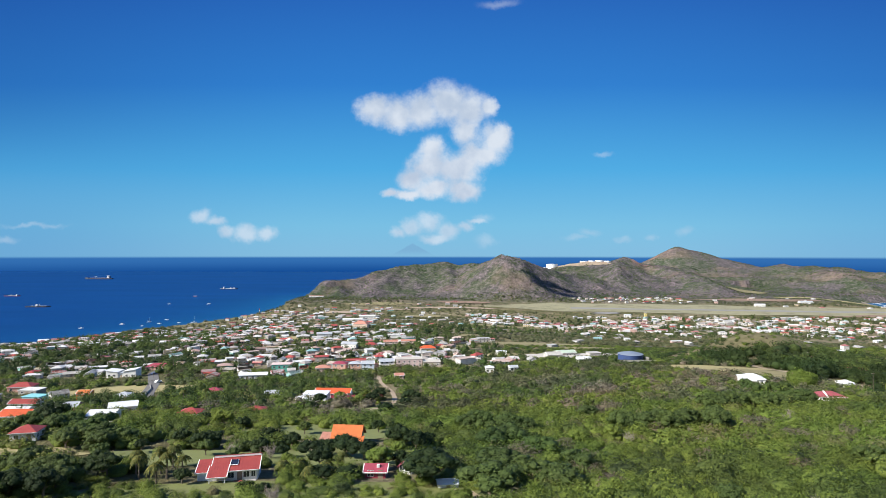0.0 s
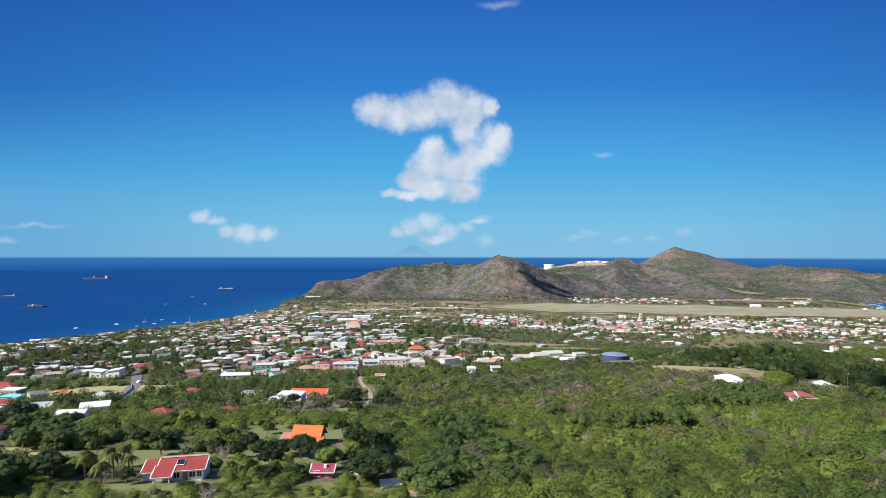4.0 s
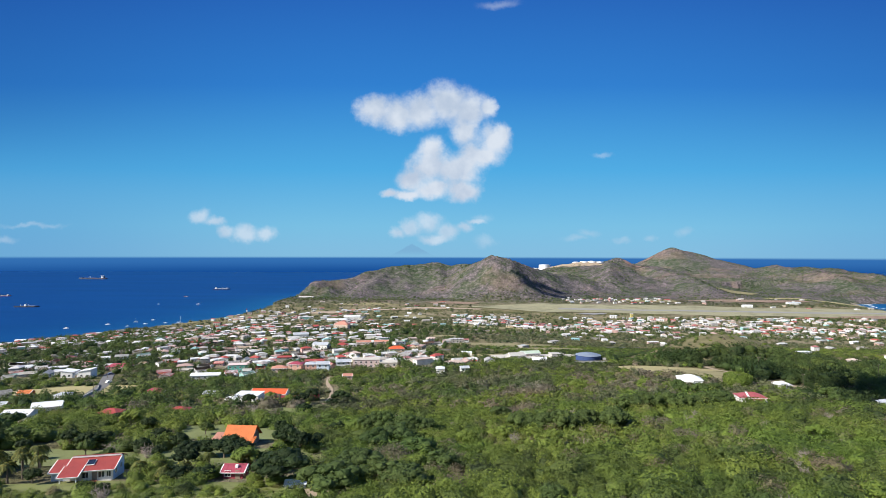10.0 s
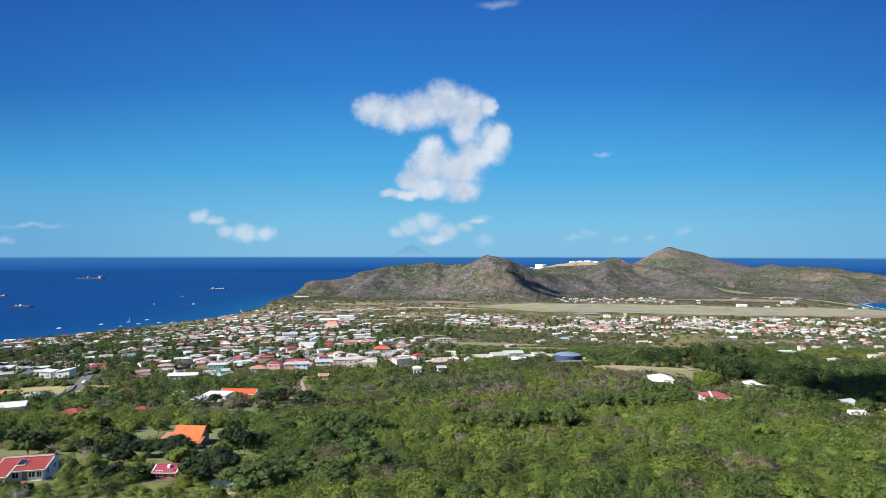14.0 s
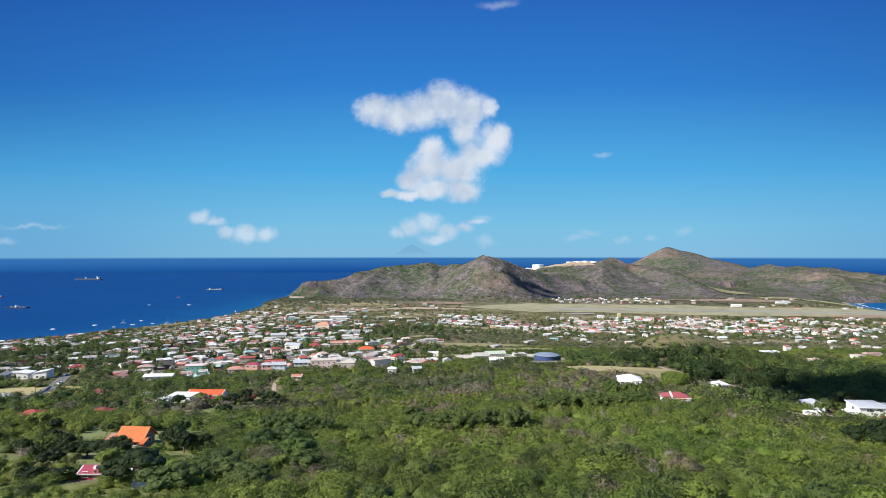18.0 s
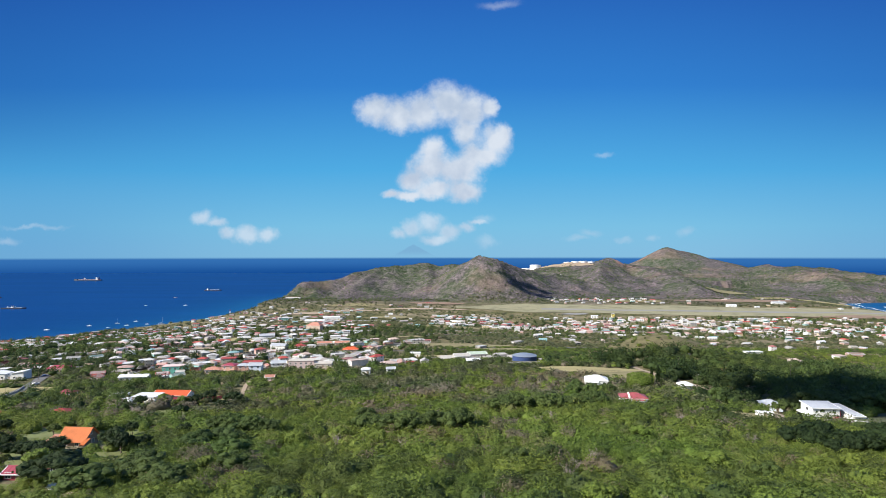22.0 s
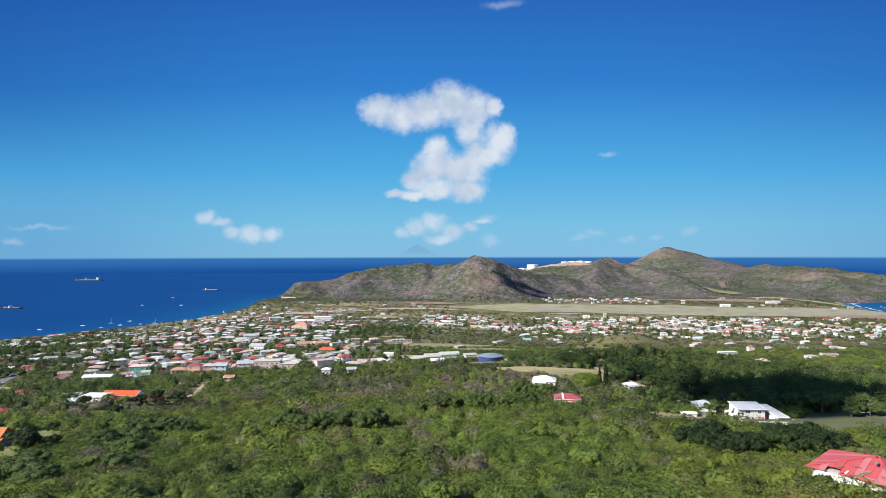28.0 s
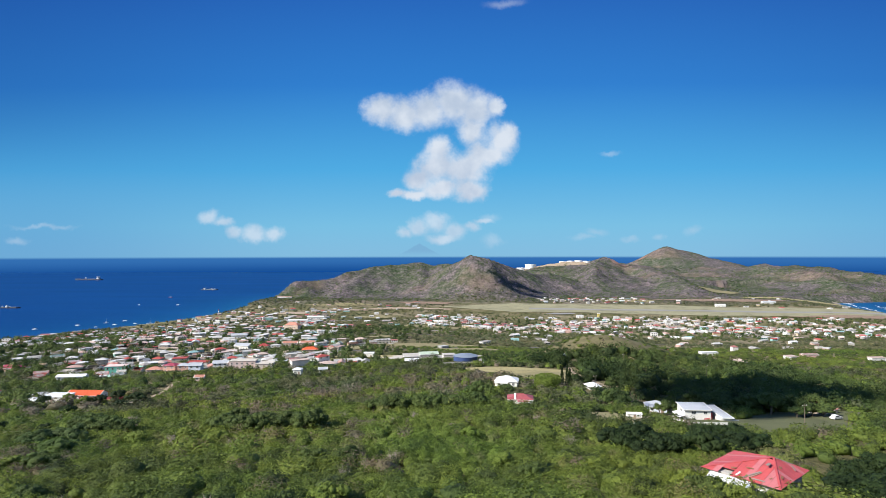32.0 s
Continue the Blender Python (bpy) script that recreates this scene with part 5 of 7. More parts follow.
def big_house():
    v = thing("house", at(214.8, 204.8, -4, -0.5) @ Matrix.Scale(0.96, 4), "white two-storey house with grey metal roofs and a long side wing", "house")
    part("wall", box(-5.0, 4.6, -3.6, 4.4, -1.8, 5.1), M_WHITE, v)
    roof_sheet(v, [(-5.4, 4.7, 5.75), (4.8, 4.7, 5.75), (4.8, -4.2, 5.1), (-5.4, -4.2, 5.1)], M_ZINC, 16, "pale grey metal roof")
    part("back_wall", box(-5.0, 4.6, 4.2, 4.4, 5.1, 5.58), M_WHITE, v)
    for s in (-5.0, 4.5):
        part("end_wall", prism([(-3.6, 5.1), (4.3, 5.1), (4.3, 5.58)], "x", s, s + 0.1), M_WHITE, v)
    roof_sheet(v, [(-5.0, 3.4, 3.0), (-5.0, -4.2, 3.0), (-7.4, -4.2, 2.35), (-7.4, 3.4, 2.35)], M_WHITEROOF, 8, "white porch roof", False)
    part("balcony", box(-7.2, -5.0, -4.0, 3.2, 2.15, 2.3), M_CONCRETE, v)
    for y in (-4.0, -0.4, 3.1):
        part("post", box(-7.2, -7.02, y - 0.09, y + 0.09, -1.6, 2.3), M_TRIM, v)
    wing = part("wing", box(6.6, 10.6, -7.4, 3.4, -1.8, 3.1), M_WHITE, v, "white side wing")
    roof_sheet(v, [(4.9, 4.2, 5.0), (8.6, 4.2, 5.0), (11.2, -8.0, 3.3), (7.2, -8.0, 3.3)], M_ZINC, 10, "grey metal wing roof")
    part("link", box(4.6, 5.4, -3.0, 2.0, -1.8, 3.8), M_MAROON, v, "dark red porch recess")
    annex = part("annex", box(8.6, 13.2, -9.6, -6.6, -1.8, 2.1), M_WHITE, v, "low white annex")
    part("annex_roof", box(8.4, 13.4, -9.8, -6.4, 2.1, 2.3), M_ZINC, annex)
    for x in (-1.6, 2.6):
        for z in (1.2, 3.9):
            window(v, "-y", x, z, 1.7 if x < 0 else 1.2, 0.95, 5.0, 3.6)
    window(v, "-x", 0, 3.9, 1.5, 1.1, 5.0, 3.6)
    window(v, "-x", -1.5, 1.3, 1.5, 1.3, 5.0, 3.6)
    part("garage_door", box(2.2, 4.2, -3.68, -3.58, 0.0, 2.0), M_ROSE, v, "red door")
    part("annex_window", box(10.4, 11.8, -9.68, -9.58, 0.7, 1.5), M_GLASS, annex)


big_house()


def ruined_house():
    v = thing("house", at(183.2, 104.8, 40, 0.0), "derelict house with a torn faded red pyramid roof", "house")
    part("wall", wall_box(12.0, 12.0, 4.8, -1.5), M_CONCRETE, v, "stained grey plaster walls")
    # four slopes of long sheets, shifted and lifted here and there
    r = np.random.RandomState(5)
    half, eave, top = 7.0, 4.9, 7.0
    peak = Vector((2.9, -2.2, top))
    corner = [Vector((-half, -half, eave)), Vector((half, -half, eave)), Vector((half, half, eave)), Vector((-half, half, eave))]
    n = 13
    for side in range(4):
        a, b = corner[side], corner[(side + 1) % 4]
        f = (peak - a).dot(b - a) / (b - a).length_squared
        rise = peak - a.lerp(b, f)
        for k in range(n):
            s0, s1 = k / n, (k + 0.97) / n
            lift = Vector((0, 0, r.uniform(0.0, 0.06)))
            cut = 0.2 if (side == 3 and k in (3, 4)) else 0.0
            g0, g1 = [max(0.02, min(s / f, (1 - s) / (1 - f))) for s in (s0, s1)]
            pts = [a.lerp(b, s0) + rise * min(cut, g0 * 0.8) + lift, a.lerp(b, s1) + rise * min(cut, g1 * 0.8) + lift, a.lerp(b, s1) + rise * g1 + lift, a.lerp(b, s0) + rise * g0 + lift]
            part("roof_sheet", slab(pts, 0.035), M_ROSEPALE if (k + side) % 5 == 0 or (side == 3 and k > 9) else M_ROSE, v)
    for side in range(4):
        a, b = peak + Vector((0, 0, 0.1)), corner[side] + Vector((0, 0, 0.08))
        bm, d = bmesh.new(), (b - a)
        s = d.cross(Vector((0, 0, 1))).normalized() * 0.2
        far_end = 1.0 if side != 1 else 0.55
        slab([a - s, a + s, a + d * far_end + s, a + d * far_end - s], 0.05, bm)
        part("hip_cap", bm, M_ROSE if side != 1 else M_TWIG, v)
    slope = math.degrees(math.atan2(top - eave, half + 2.4))

    def on_roof(x, y, size, turn, mat, label, side=3):
        """A piece lying on one slope, x across and y up it."""
        ob = part("loose_board", box(-size[0] / 2, size[0] / 2, -size[1] / 2, size[1] / 2, 0, 0.06), mat, v, label)
        z = eave + (top - eave) * y / (half + 2.6 if side == 3 else half - 2.0) + 0.1
        ob.matrix_basis = Matrix.Rotation(side * math.pi / 2, 4, "Z") @ pose(x, -half + y, z, 0, 0, 0) @ pose(0, 0, 0, slope, 0, 0) @ pose(0, 0, 0, 0, 0, turn)

    for side, x, y, size, turn, mat in ((3, 1.4, 2.0, (3.8, 0.3), 62, M_TWIG), (3, 2.0, 2.2, (3.0, 0.22), 66, M_WOOD), (3, 0.4, 3.9, (1.2, 0.4), 10, M_RUST), (0, -1.0, 4.2, (1.5, 0.45), 0, M_TWIG), (0, 0.6, 2.8, (0.8, 0.5), 20, M_RUST),
                                        (3, -2.0, 2.6, (0.9, 0.5), 30, M_RUST), (0, 3.6, 1.6, (2.0, 0.25), 40, M_TWIG), (3, -0.6, 1.2, (1.4, 0.3), 80, M_TRIM), (0, -2.6, 1.3, (1.2, 0.4), 15, M_RUST), (3, 3.0, 0.9, (2.2, 0.35), 4, M_TWIG)):
        on_roof(x, y, size, turn, mat, "weathered board lying loose on the roof", side)
    roof_sheet(v, [Matrix.Rotation(-math.pi / 2, 4, "Z") @ Vector(p) for p in ((-5.2, -6.8, 4.7), (2.4, -6.8, 4.7), (2.4, -8.8, 4.1), (-5.2, -8.8, 4.1))], M_WHITEROOF, 9, "bleached white porch roof", False)
    for y in (-3.2, 1.0, 5.4):
        part("post", box(-8.7, -8.5, y - 0.1, y + 0.1, -2.6, 4.05), M_WOOD, v)
    for x in (-3.4, 0, 3.4):
        window(v, "-y", x, 2.9, 1.2, 1.2, 6.2, 6.2)
        window(v, "-x", x, 2.9, 1.2, 1.2, 6.2, 6.2)


ruined_house()


def water_tank():
    v = thing("water_tank", at(136.5, 412, 0), "round dark blue water tank with a domed blue-grey roof", "water tank")
    bm = cyl(0, 0, -0.6, 3.9, 8.8, 8.8, 48)
    part("shell", bm, M_TANKBLUE, v, "dark blue steel shell")
    for z in (1.0, 2.3, 3.6):
        part("ring", cyl(0, 0, z, z + 0.12, 8.88, 8.88, 48), M_TANKBLUE, v)
    dome = bmesh.new()
    n, rings = 48, 6
    rows = []
    for k in range(rings + 1):
        a = k / rings
        rr, z = 9.1 * (1 - a), 3.9 + 1.5 * (1 - (1 - a) ** 2)
        rows.append([dome.verts.new((max(rr, 0.02) * math.cos(2 * math.pi * i / n), max(rr, 0.02) * math.sin(2 * math.pi * i / n), z)) for i in range(n)])
    for a, b in zip(rows, rows[1:]):
        for i in range(n):
            dome.faces.new((a[i], a[(i + 1) % n], b[(i + 1) % n], b[i]))
    part("roof", dome, M_TANKROOF, v, "domed blue-grey roof")
    part("vent", cyl(0, 0, 5.35, 5.85, 0.5, 0.35, 12), M_TANKROOF, v)
    part("pump_house", box(9.4, 11.8, -5.2, -3.0, -0.8, 2.2), M_CONCRETE, v)


water_tank()


def white_hall():
    v = thing("hall", at(-217, 385, 4, 0.3) @ Matrix.Scale(0.84, 4), "modern white hall of two blocks with flaring white roofs", "building")
    for x0, x1, h0, h1 in ((-11.5, -2.5, 4.6, 5.8), (2.0, 11.5, 5.0, 6.6)):
        part("wall", prism([(x0, -1.8), (x1, -1.8), (x1, h1 if x0 > 0 else h0), (x0, h0 if x0 > 0 else h1)], "y", -5, 5), M_WHITE, v)
        za, zb = (h0, h1) if x0 > 0 else (h1, h0)
        part("roof", slab([(x0 - 0.5, -5.6, za + 0.1), (x1 + 0.5, -5.6, zb + 0.1), (x1 + 0.5, 5.6, zb + 0.1), (x0 - 0.5, 5.6, za + 0.1)], 0.3), M_WHITEROOF, v)
    part("link", box(-2.5, 2.0, -4.4, 4.4, -1.8, 3.4), M_WHITE, v, "low white link")
    part("link_roof", box(-2.5, 2.0, -4.8, 4.8, 3.4, 3.65), M_ZINC, v)
    for x in (-9, -5, 4.5, 9):
        window(v, "-y", x, 1.7, 1.6, 1.4, 11.5, 5.0)
    door(v, 0, 4.4)


white_hall()
simple_house(205, 398, 10, 7, 5, 2.8, "flat", M_WHITE, M_WHITEROOF, "small white building beside the field", storeys=1)
tin_shed(190.6, 198.6, -6, 5.0, 2.4, 1.5, "small white shed by the lane")
tin_shed(181.5, 172, 20, 2.8, 2.2, 1.3, "low white hut at the edge of the thicket")
simple_house(266, 212, 30, 9, 6.4, 2.4, "hip", M_CREAM, M_SALMON, "house with an orange-red roof hidden by trees", 1.4, lift=-0.6)
simple_house(240, 330, 12, 10, 7, 2.8, "hip", M_MAROON, M_MAROON, "house with a dark maroon roof among dark trees", 1.6)
simple_house(302, 470, -8, 15, 8, 3.0, "hip", M_PINK, M_ROSE, "long house with a faded red hipped roof", 1.8)
simple_house(368, 531, 4, 16, 6, 3.0, "flat", M_WHITE, M_WHITEROOF, "long low white building with a flat roof")
simple_house(-2, 420, 4, 9, 5, 2.9, "flat", M_WHITE, M_WHITEROOF, "white flat-roofed building at the edge of scrub")
simple_house(98, 395, 6, 9, 6, 2.9, "gable", M_WHITE, M_WHITEROOF, "white building by the scrub", 0.9)
simple_house(52, 505, 0, 9, 7, 3.4, "flat", M_WHITE, M_WHITEROOF, "white block on a bare plot")
simple_house(124, 466, 12, 10, 8, 3.6, "flat", M_CONCRETE, M_CONCRETE, "grey concrete works building")
simple_house(92, 474, 12, 13, 10, 3, "gable", M_CONCRETE, M_CONCRETE, "grey roofed works shed", 1.6)
simple_house(106, 492, 12, 16, 10, 3.4, "gable", M_CONCRETE, M_PALEGREEN, "works shed with a pale green roof", 1.4)
# larger buildings along the front of the town
M_SEAGREEN = painted("sea_green_plaster", (0.16, 0.50, 0.40), 0.75, 0.15)
M_PALEPINK = painted("pale_pink_plaster", (0.64, 0.50, 0.47), 0.75, 0.16)
FRONT = [
    (-24, 403, 6, 18, 9, 5.6, "flat", M_PALEPINK, M_GRAVEL, "grey two-storey concrete block with a flat roof", None, 2),
    (-8, 402, 4, 12, 9, 3.0, "flat", M_GRAVEL, M_GRAVEL, "low unfinished concrete building", None, 1),
    (-113, 398, 10, 13.5, 8, 5.6, "flat", M_SEAGREEN, M_PALEPINK, "two-storey pink and sea-green house with a flat roof", None, 2),
    (-121, 362, 8, 17, 6, 2.9, "gable", M_WHITE, M_WHITEROOF, "long low white house with a metal roof", 1.0, 1),
    (-83, 393, 8, 10, 7, 2.9, "hip", M_PALEPINK, M_SALMON, "pale pink bungalow with a faded red roof", 1.5, 1),
    (-71, 392, -6, 9, 7, 5.4, "hip", M_PINK, M_MAROON, "two-storey pink house with a maroon roof", 1.4, 2),
    (-60, 388, 6, 7, 6, 5.4, "hip", M_PINK, M_ZINC, "two-storey pink house with a grey roof", 1.3, 2),
    (-51, 386, 4, 8, 6, 5.4, "gable", M_BLUEWALL, M_ZINC, "two-storey pale blue house with a grey roof", 1.3, 2),
    (-40, 402, 10, 10, 7, 5.0, "gable", M_WHITE, M_ZINC, "two-storey white house with grey roofs", 1.3, 2),
    (-26, 336, 6, 5, 4, 2.5, "gable", M_PALEPINK, M_SALMON, "tiny pink cottage at the edge of scrub", 0.9, 1),
    (-157, 750, 12, 19, 10, 4.4, "gable", M_WHITE, M_ZINC, "grey-roofed white warehouse in the town", 1.8, 1),
    (-77, 608, 8, 12, 9, 3.4, "hip", M_CREAM, M_RED, "cream house with a bright red hipped roof", 2.4, 1),
    (-100, 610, -14, 17, 9, 4.2, "gable", M_WHITE, M_ZINC, "long grey-roofed hall in the town", 2.0, 1),
    (-60, 650, 8, 16, 7, 3.0, "gable", M_CREAM, M_SALMON, "long row house with an orange-red roof", 1.6, 1),
    (-40, 652, 6, 16, 7, 3.0, "gable", M_CREAM, M_SALMON, "long row house with a faded red roof", 1.6, 1),
    (-15, 561, 10, 15, 8, 3.2, "hip", M_CREAM, M_SCARLET, "house with a large bright red hipped roof", 2.4, 1),
    (22, 415, 4, 11, 7, 3.0, "flat", M_WHITE, M_GRAVEL, "low pale building on a bare plot", None, 1),
]
for fx_, fy_, ft_, fw_, fd_, fh_, fr_, fwall, froof, flabel, frise, fst in FRONT:
    simple_house(fx_, fy_, ft_, fw_, fd_, fh_, fr_, fwall, froof, flabel, frise, fst)
    CLEARED.append((fx_, fy_ - 2, fw_ / 2 + 1, fd_ / 2 + 3, ft_))
church = simple_house(-133, 922, -12, 24, 14, 7.6, "hip", M_CREAM, M_SALMON, "large pink hall with a red hipped roof", 4.6, 2)
simple_house(-180, 1128, 4, 38, 14, 4.2, "gable", M_WHITE, M_WHITEROOF, "long white warehouse with metal roof", 1.8)
simple_house(-160, 1195, 4, 34, 14, 4.8, "gable", M_WHITE, M_WHITEROOF, "long white warehouse with a shallow roof", 1.8)
simple_house(-400, 1790, -6, 46, 9, 4, "flat", M_WHITE, M_SALMON, "row of low white buildings at the foot of the cliff")
simple_house(424, 1300, -6, 15, 10, 6, "flat", M_WHITE, M_WHITEROOF, "white airport building beside the apron", storeys=2)
simple_house(470, 1312, -6, 6, 6, 8, "flat", painted("yellow_plaster", (0.62, 0.5, 0.12)), M_WHITEROOF, "yellow tower by the runway", storeys=3)
simple_house(1000, 1560, -6, 34, 14, 5, "gable", M_WHITE, M_ZINC, "long pale shed across the runway", 2.4)
simple_house(840, 1500, -6, 24, 12, 5, "gable", M_WHITE, M_WHITEROOF, "white shed across the runway", 2)


def oil_tank(x, y, r, h, group="oil tanks"):
    v = thing("oil_tank", at(x, y, 0), "white cylindrical oil storage tank on a hilltop", "oil tank", group)
    part("shell", cyl(0, 0, -4, h, r, r, 40), M_TRIM, v)
    part("roof", cyl(0, 0, h, h + 1.2, r * 0.995, 0.4, 40), M_WHITEROOF, v)
    part("wind_girder", cyl(0, 0, h - 1.6, h - 1.2, r + 0.5, r + 0.5, 40), M_TRIM, v)
    part("stair", box(r, r + 1.0, -1.5, 1.5, 0, h - 1), M_ZINC, v)
    return v


M_REDROCK = painted("pinkish_rock_face", (0.21, 0.135, 0.115), 0.95, 0.4, 0.02)
patch("rock_face", 1396, 3748, 40, 15, M_REDROCK, "bare pinkish rock face on the far mountain", 0, 33, "rock face", 3.0)
patch("rock_face", 905, 2575, 46, 26, M_REDROCK, "pale quarried rock face on the ridge", 0, 35, "rock face", 2.5)
patch("tank_terrace", 570, 2505, 170, 34, M_DIRT, "bare levelled terrace round the oil tanks", 0, 31, "terrace", 1.0)
for ox, oy, orad, oh in ((404, 2500, 17, 17), (440, 2506, 19, 18), (482, 2500, 24, 17), (735, 2530, 18, 4), (700, 2530, 18, 4), (665, 2530, 17, 4), (630, 2530, 16, 4)):
    oil_tank(ox, oy, orad, oh)
simple_house(545, 2300, 20, 20, 14, 9, "flat", M_WHITE, M_WHITEROOF, "white building on the hillside")

# poles
def pole(x, y, h, label="grey wooden utility pole with a crossarm"):
    v = thing("utility_pole", at(x, y, 20), label, "pole", "utility poles")
    part("post", cyl(0, 0, -0.5, h, 0.12, 0.08, 8), M_BARK, v)
    part("crossarm", box(-1.0, 1.0, -0.06, 0.06, h - 0.7, h - 0.55), M_WOOD, v)
    for s in (-0.85, 0, 0.85):
        part("insulator", cyl(s, 0, h - 0.55, h - 0.35, 0.05, 0.03, 6), M_TRIM, v)


for ux, uy, uh in ((190, 250, 10), (232, 168, 9), (215, 330, 10), (240, 372, 10), (-150, 292, 9), (-190, 372, 9), (-18, 250, 8), (60, 300, 9), (-200, 420, 9), (262, 300, 10)):
    pole(ux, uy, uh)
mast = thing("radio_mast", at(-462, 1425, 0), "red and white lattice radio mast near the shore", "mast")
for k in range(8):
    bm = bmesh.new()
    for sx_, sy_ in ((-1, -1), (1, -1), (1, 1), (-1, 1)):
        box(sx_ * (1.4 - k * 0.12) - 0.22, sx_ * (1.4 - k * 0.12) + 0.22, sy_ * (1.4 - k * 0.12) - 0.22, sy_ * (1.4 - k * 0.12) + 0.22, k * 4 - (1 if k == 0 else 0), k * 4 + 4, bm)
    box(-1.6 + k * 0.12, 1.6 - k * 0.12, -1.6 + k * 0.12, 1.6 - k * 0.12, k * 4 + 3.6, k * 4 + 4, bm)
    part("mast_section", bm, M_RED if k % 2 else M_TRIM, mast, "red lattice section" if k % 2 else "white lattice section")

# ---------------------------------------------------------------- unseen clouds added for their shade
def shade_cloud(x, y, over, rx, ry, seed):
    """A cloud added out of view, between the sun and a place on the ground, to shade it."""
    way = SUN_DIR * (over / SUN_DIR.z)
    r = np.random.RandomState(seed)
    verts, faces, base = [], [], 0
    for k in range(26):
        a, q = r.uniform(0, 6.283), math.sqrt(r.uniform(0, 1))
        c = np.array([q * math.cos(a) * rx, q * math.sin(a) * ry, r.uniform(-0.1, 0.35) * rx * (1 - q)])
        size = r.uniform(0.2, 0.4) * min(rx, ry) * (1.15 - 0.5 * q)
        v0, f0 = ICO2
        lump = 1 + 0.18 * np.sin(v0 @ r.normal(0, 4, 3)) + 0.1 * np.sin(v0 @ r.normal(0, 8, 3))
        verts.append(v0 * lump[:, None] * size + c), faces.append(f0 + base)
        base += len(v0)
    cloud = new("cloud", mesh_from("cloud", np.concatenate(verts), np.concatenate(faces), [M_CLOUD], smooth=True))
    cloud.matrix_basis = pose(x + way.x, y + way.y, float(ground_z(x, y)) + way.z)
    return tagged(cloud, "unseen white cloud added out of view to shade the ground", "cloud", kind="structure")


# out-of-view clouds: one shades the woodland, one the western hill's flank
shade_cloud(264, 262, 650, 48, 54, 3)
shade_cloud(352, 1752, 1000, 52, 46, 8)

# ---------------------------------------------------------------- ships and boats
def ship(x, y, length, turn, hull_mat, label, bridge=-0.42, cranes=(), deck_mat=None):
    v = thing("ship", pose(x, y, 0, 0, 0, turn), label, "ship", "ships at anchor")
    L, w, h = length, length * 0.14, length * 0.036
    out = [(-L / 2, -w * 0.4), (-L / 2 + L * 0.06, -w / 2), (L * 0.34, -w / 2), (L * 0.46, -w * 0.22), (L / 2, 0), (L * 0.46, w * 0.22), (L * 0.34, w / 2), (-L / 2 + L * 0.06, w / 2), (-L / 2, w * 0.4)]
    part("hull", prism(out, "z", -2, h), hull_mat, v)
    part("deck", prism([(a * 0.985, b * 0.92) for a, b in out], "z", h, h + 0.4), deck_mat or M_HULLRED, v)
    part("forecastle", prism([(L * 0.36, -w * 0.4), (L * 0.46, -w * 0.2), (L * 0.495, 0), (L * 0.46, w * 0.2), (L * 0.36, w * 0.4)], "z", h + 0.4, h + L * 0.02), hull_mat, v)
    bx = bridge * L
    bm = box(bx - L * 0.035, bx + L * 0.035, -w * 0.4, w * 0.4, h + 0.4, h + L * 0.05)
    box(bx - L * 0.028, bx + L * 0.03, -w * 0.36, w * 0.36, h + L * 0.05, h + L * 0.075, bm)
    box(bx - L * 0.015, bx + L * 0.03, -w * 0.5, w * 0.5, h + L * 0.075, h + L * 0.09, bm)
    br = part("superstructure", bm, M_TRIM, v, "white accommodation block")
    part("bridge_window", box(bx + L * 0.03, bx + L * 0.031, -w * 0.45, w * 0.45, h + L * 0.079, h + L * 0.086), M_GLASS, br)
    part("funnel", cyl(bx - L * 0.06, 0, h, h + L * 0.085, L * 0.012, L * 0.01, 12), hull_mat, v)
    for c in cranes:
        part("deck_mast", box(c * L - L * 0.006, c * L + L * 0.006, -L * 0.006, L * 0.006, h, h + L * 0.07), M_TRIM, v)
        part("boom", box(c * L - L * 0.04, c * L + L * 0.04, -L * 0.003, L * 0.003, h + L * 0.045, h + L * 0.052), M_TRIM, v)
    part("pipe", box(-L * 0.3, L * 0.34, -0.5, 0.5, h + 0.5, h + 1.6), M_ZINC, v)
    return v


ship(-2145, 3522, 172, 180, M_HULLBLUE, "long tanker with a dark hull and white bridge at anchor", -0.36, (0.1,), M_HULLRED)
ship(-1606, 2110, 60, 0, M_HULLRED, "small tanker with a dark red hull and white bridge", 0.28, (-0.1,), M_HULL)
ship(-1205, 1684, 71, 4, M_HULL, "dark barge with deck cranes", -0.05, (-0.05, 0.05, -0.25), M_HULL)
ship(-958, 2533, 78, 0, M_HULL, "low dark barge with pale deck houses", -0.3, (0.1, 0.3), M_ZINC)
ship(-922, 2104, 17, 0, M_HULLRED, "small red workboat on the sea", 0.15)


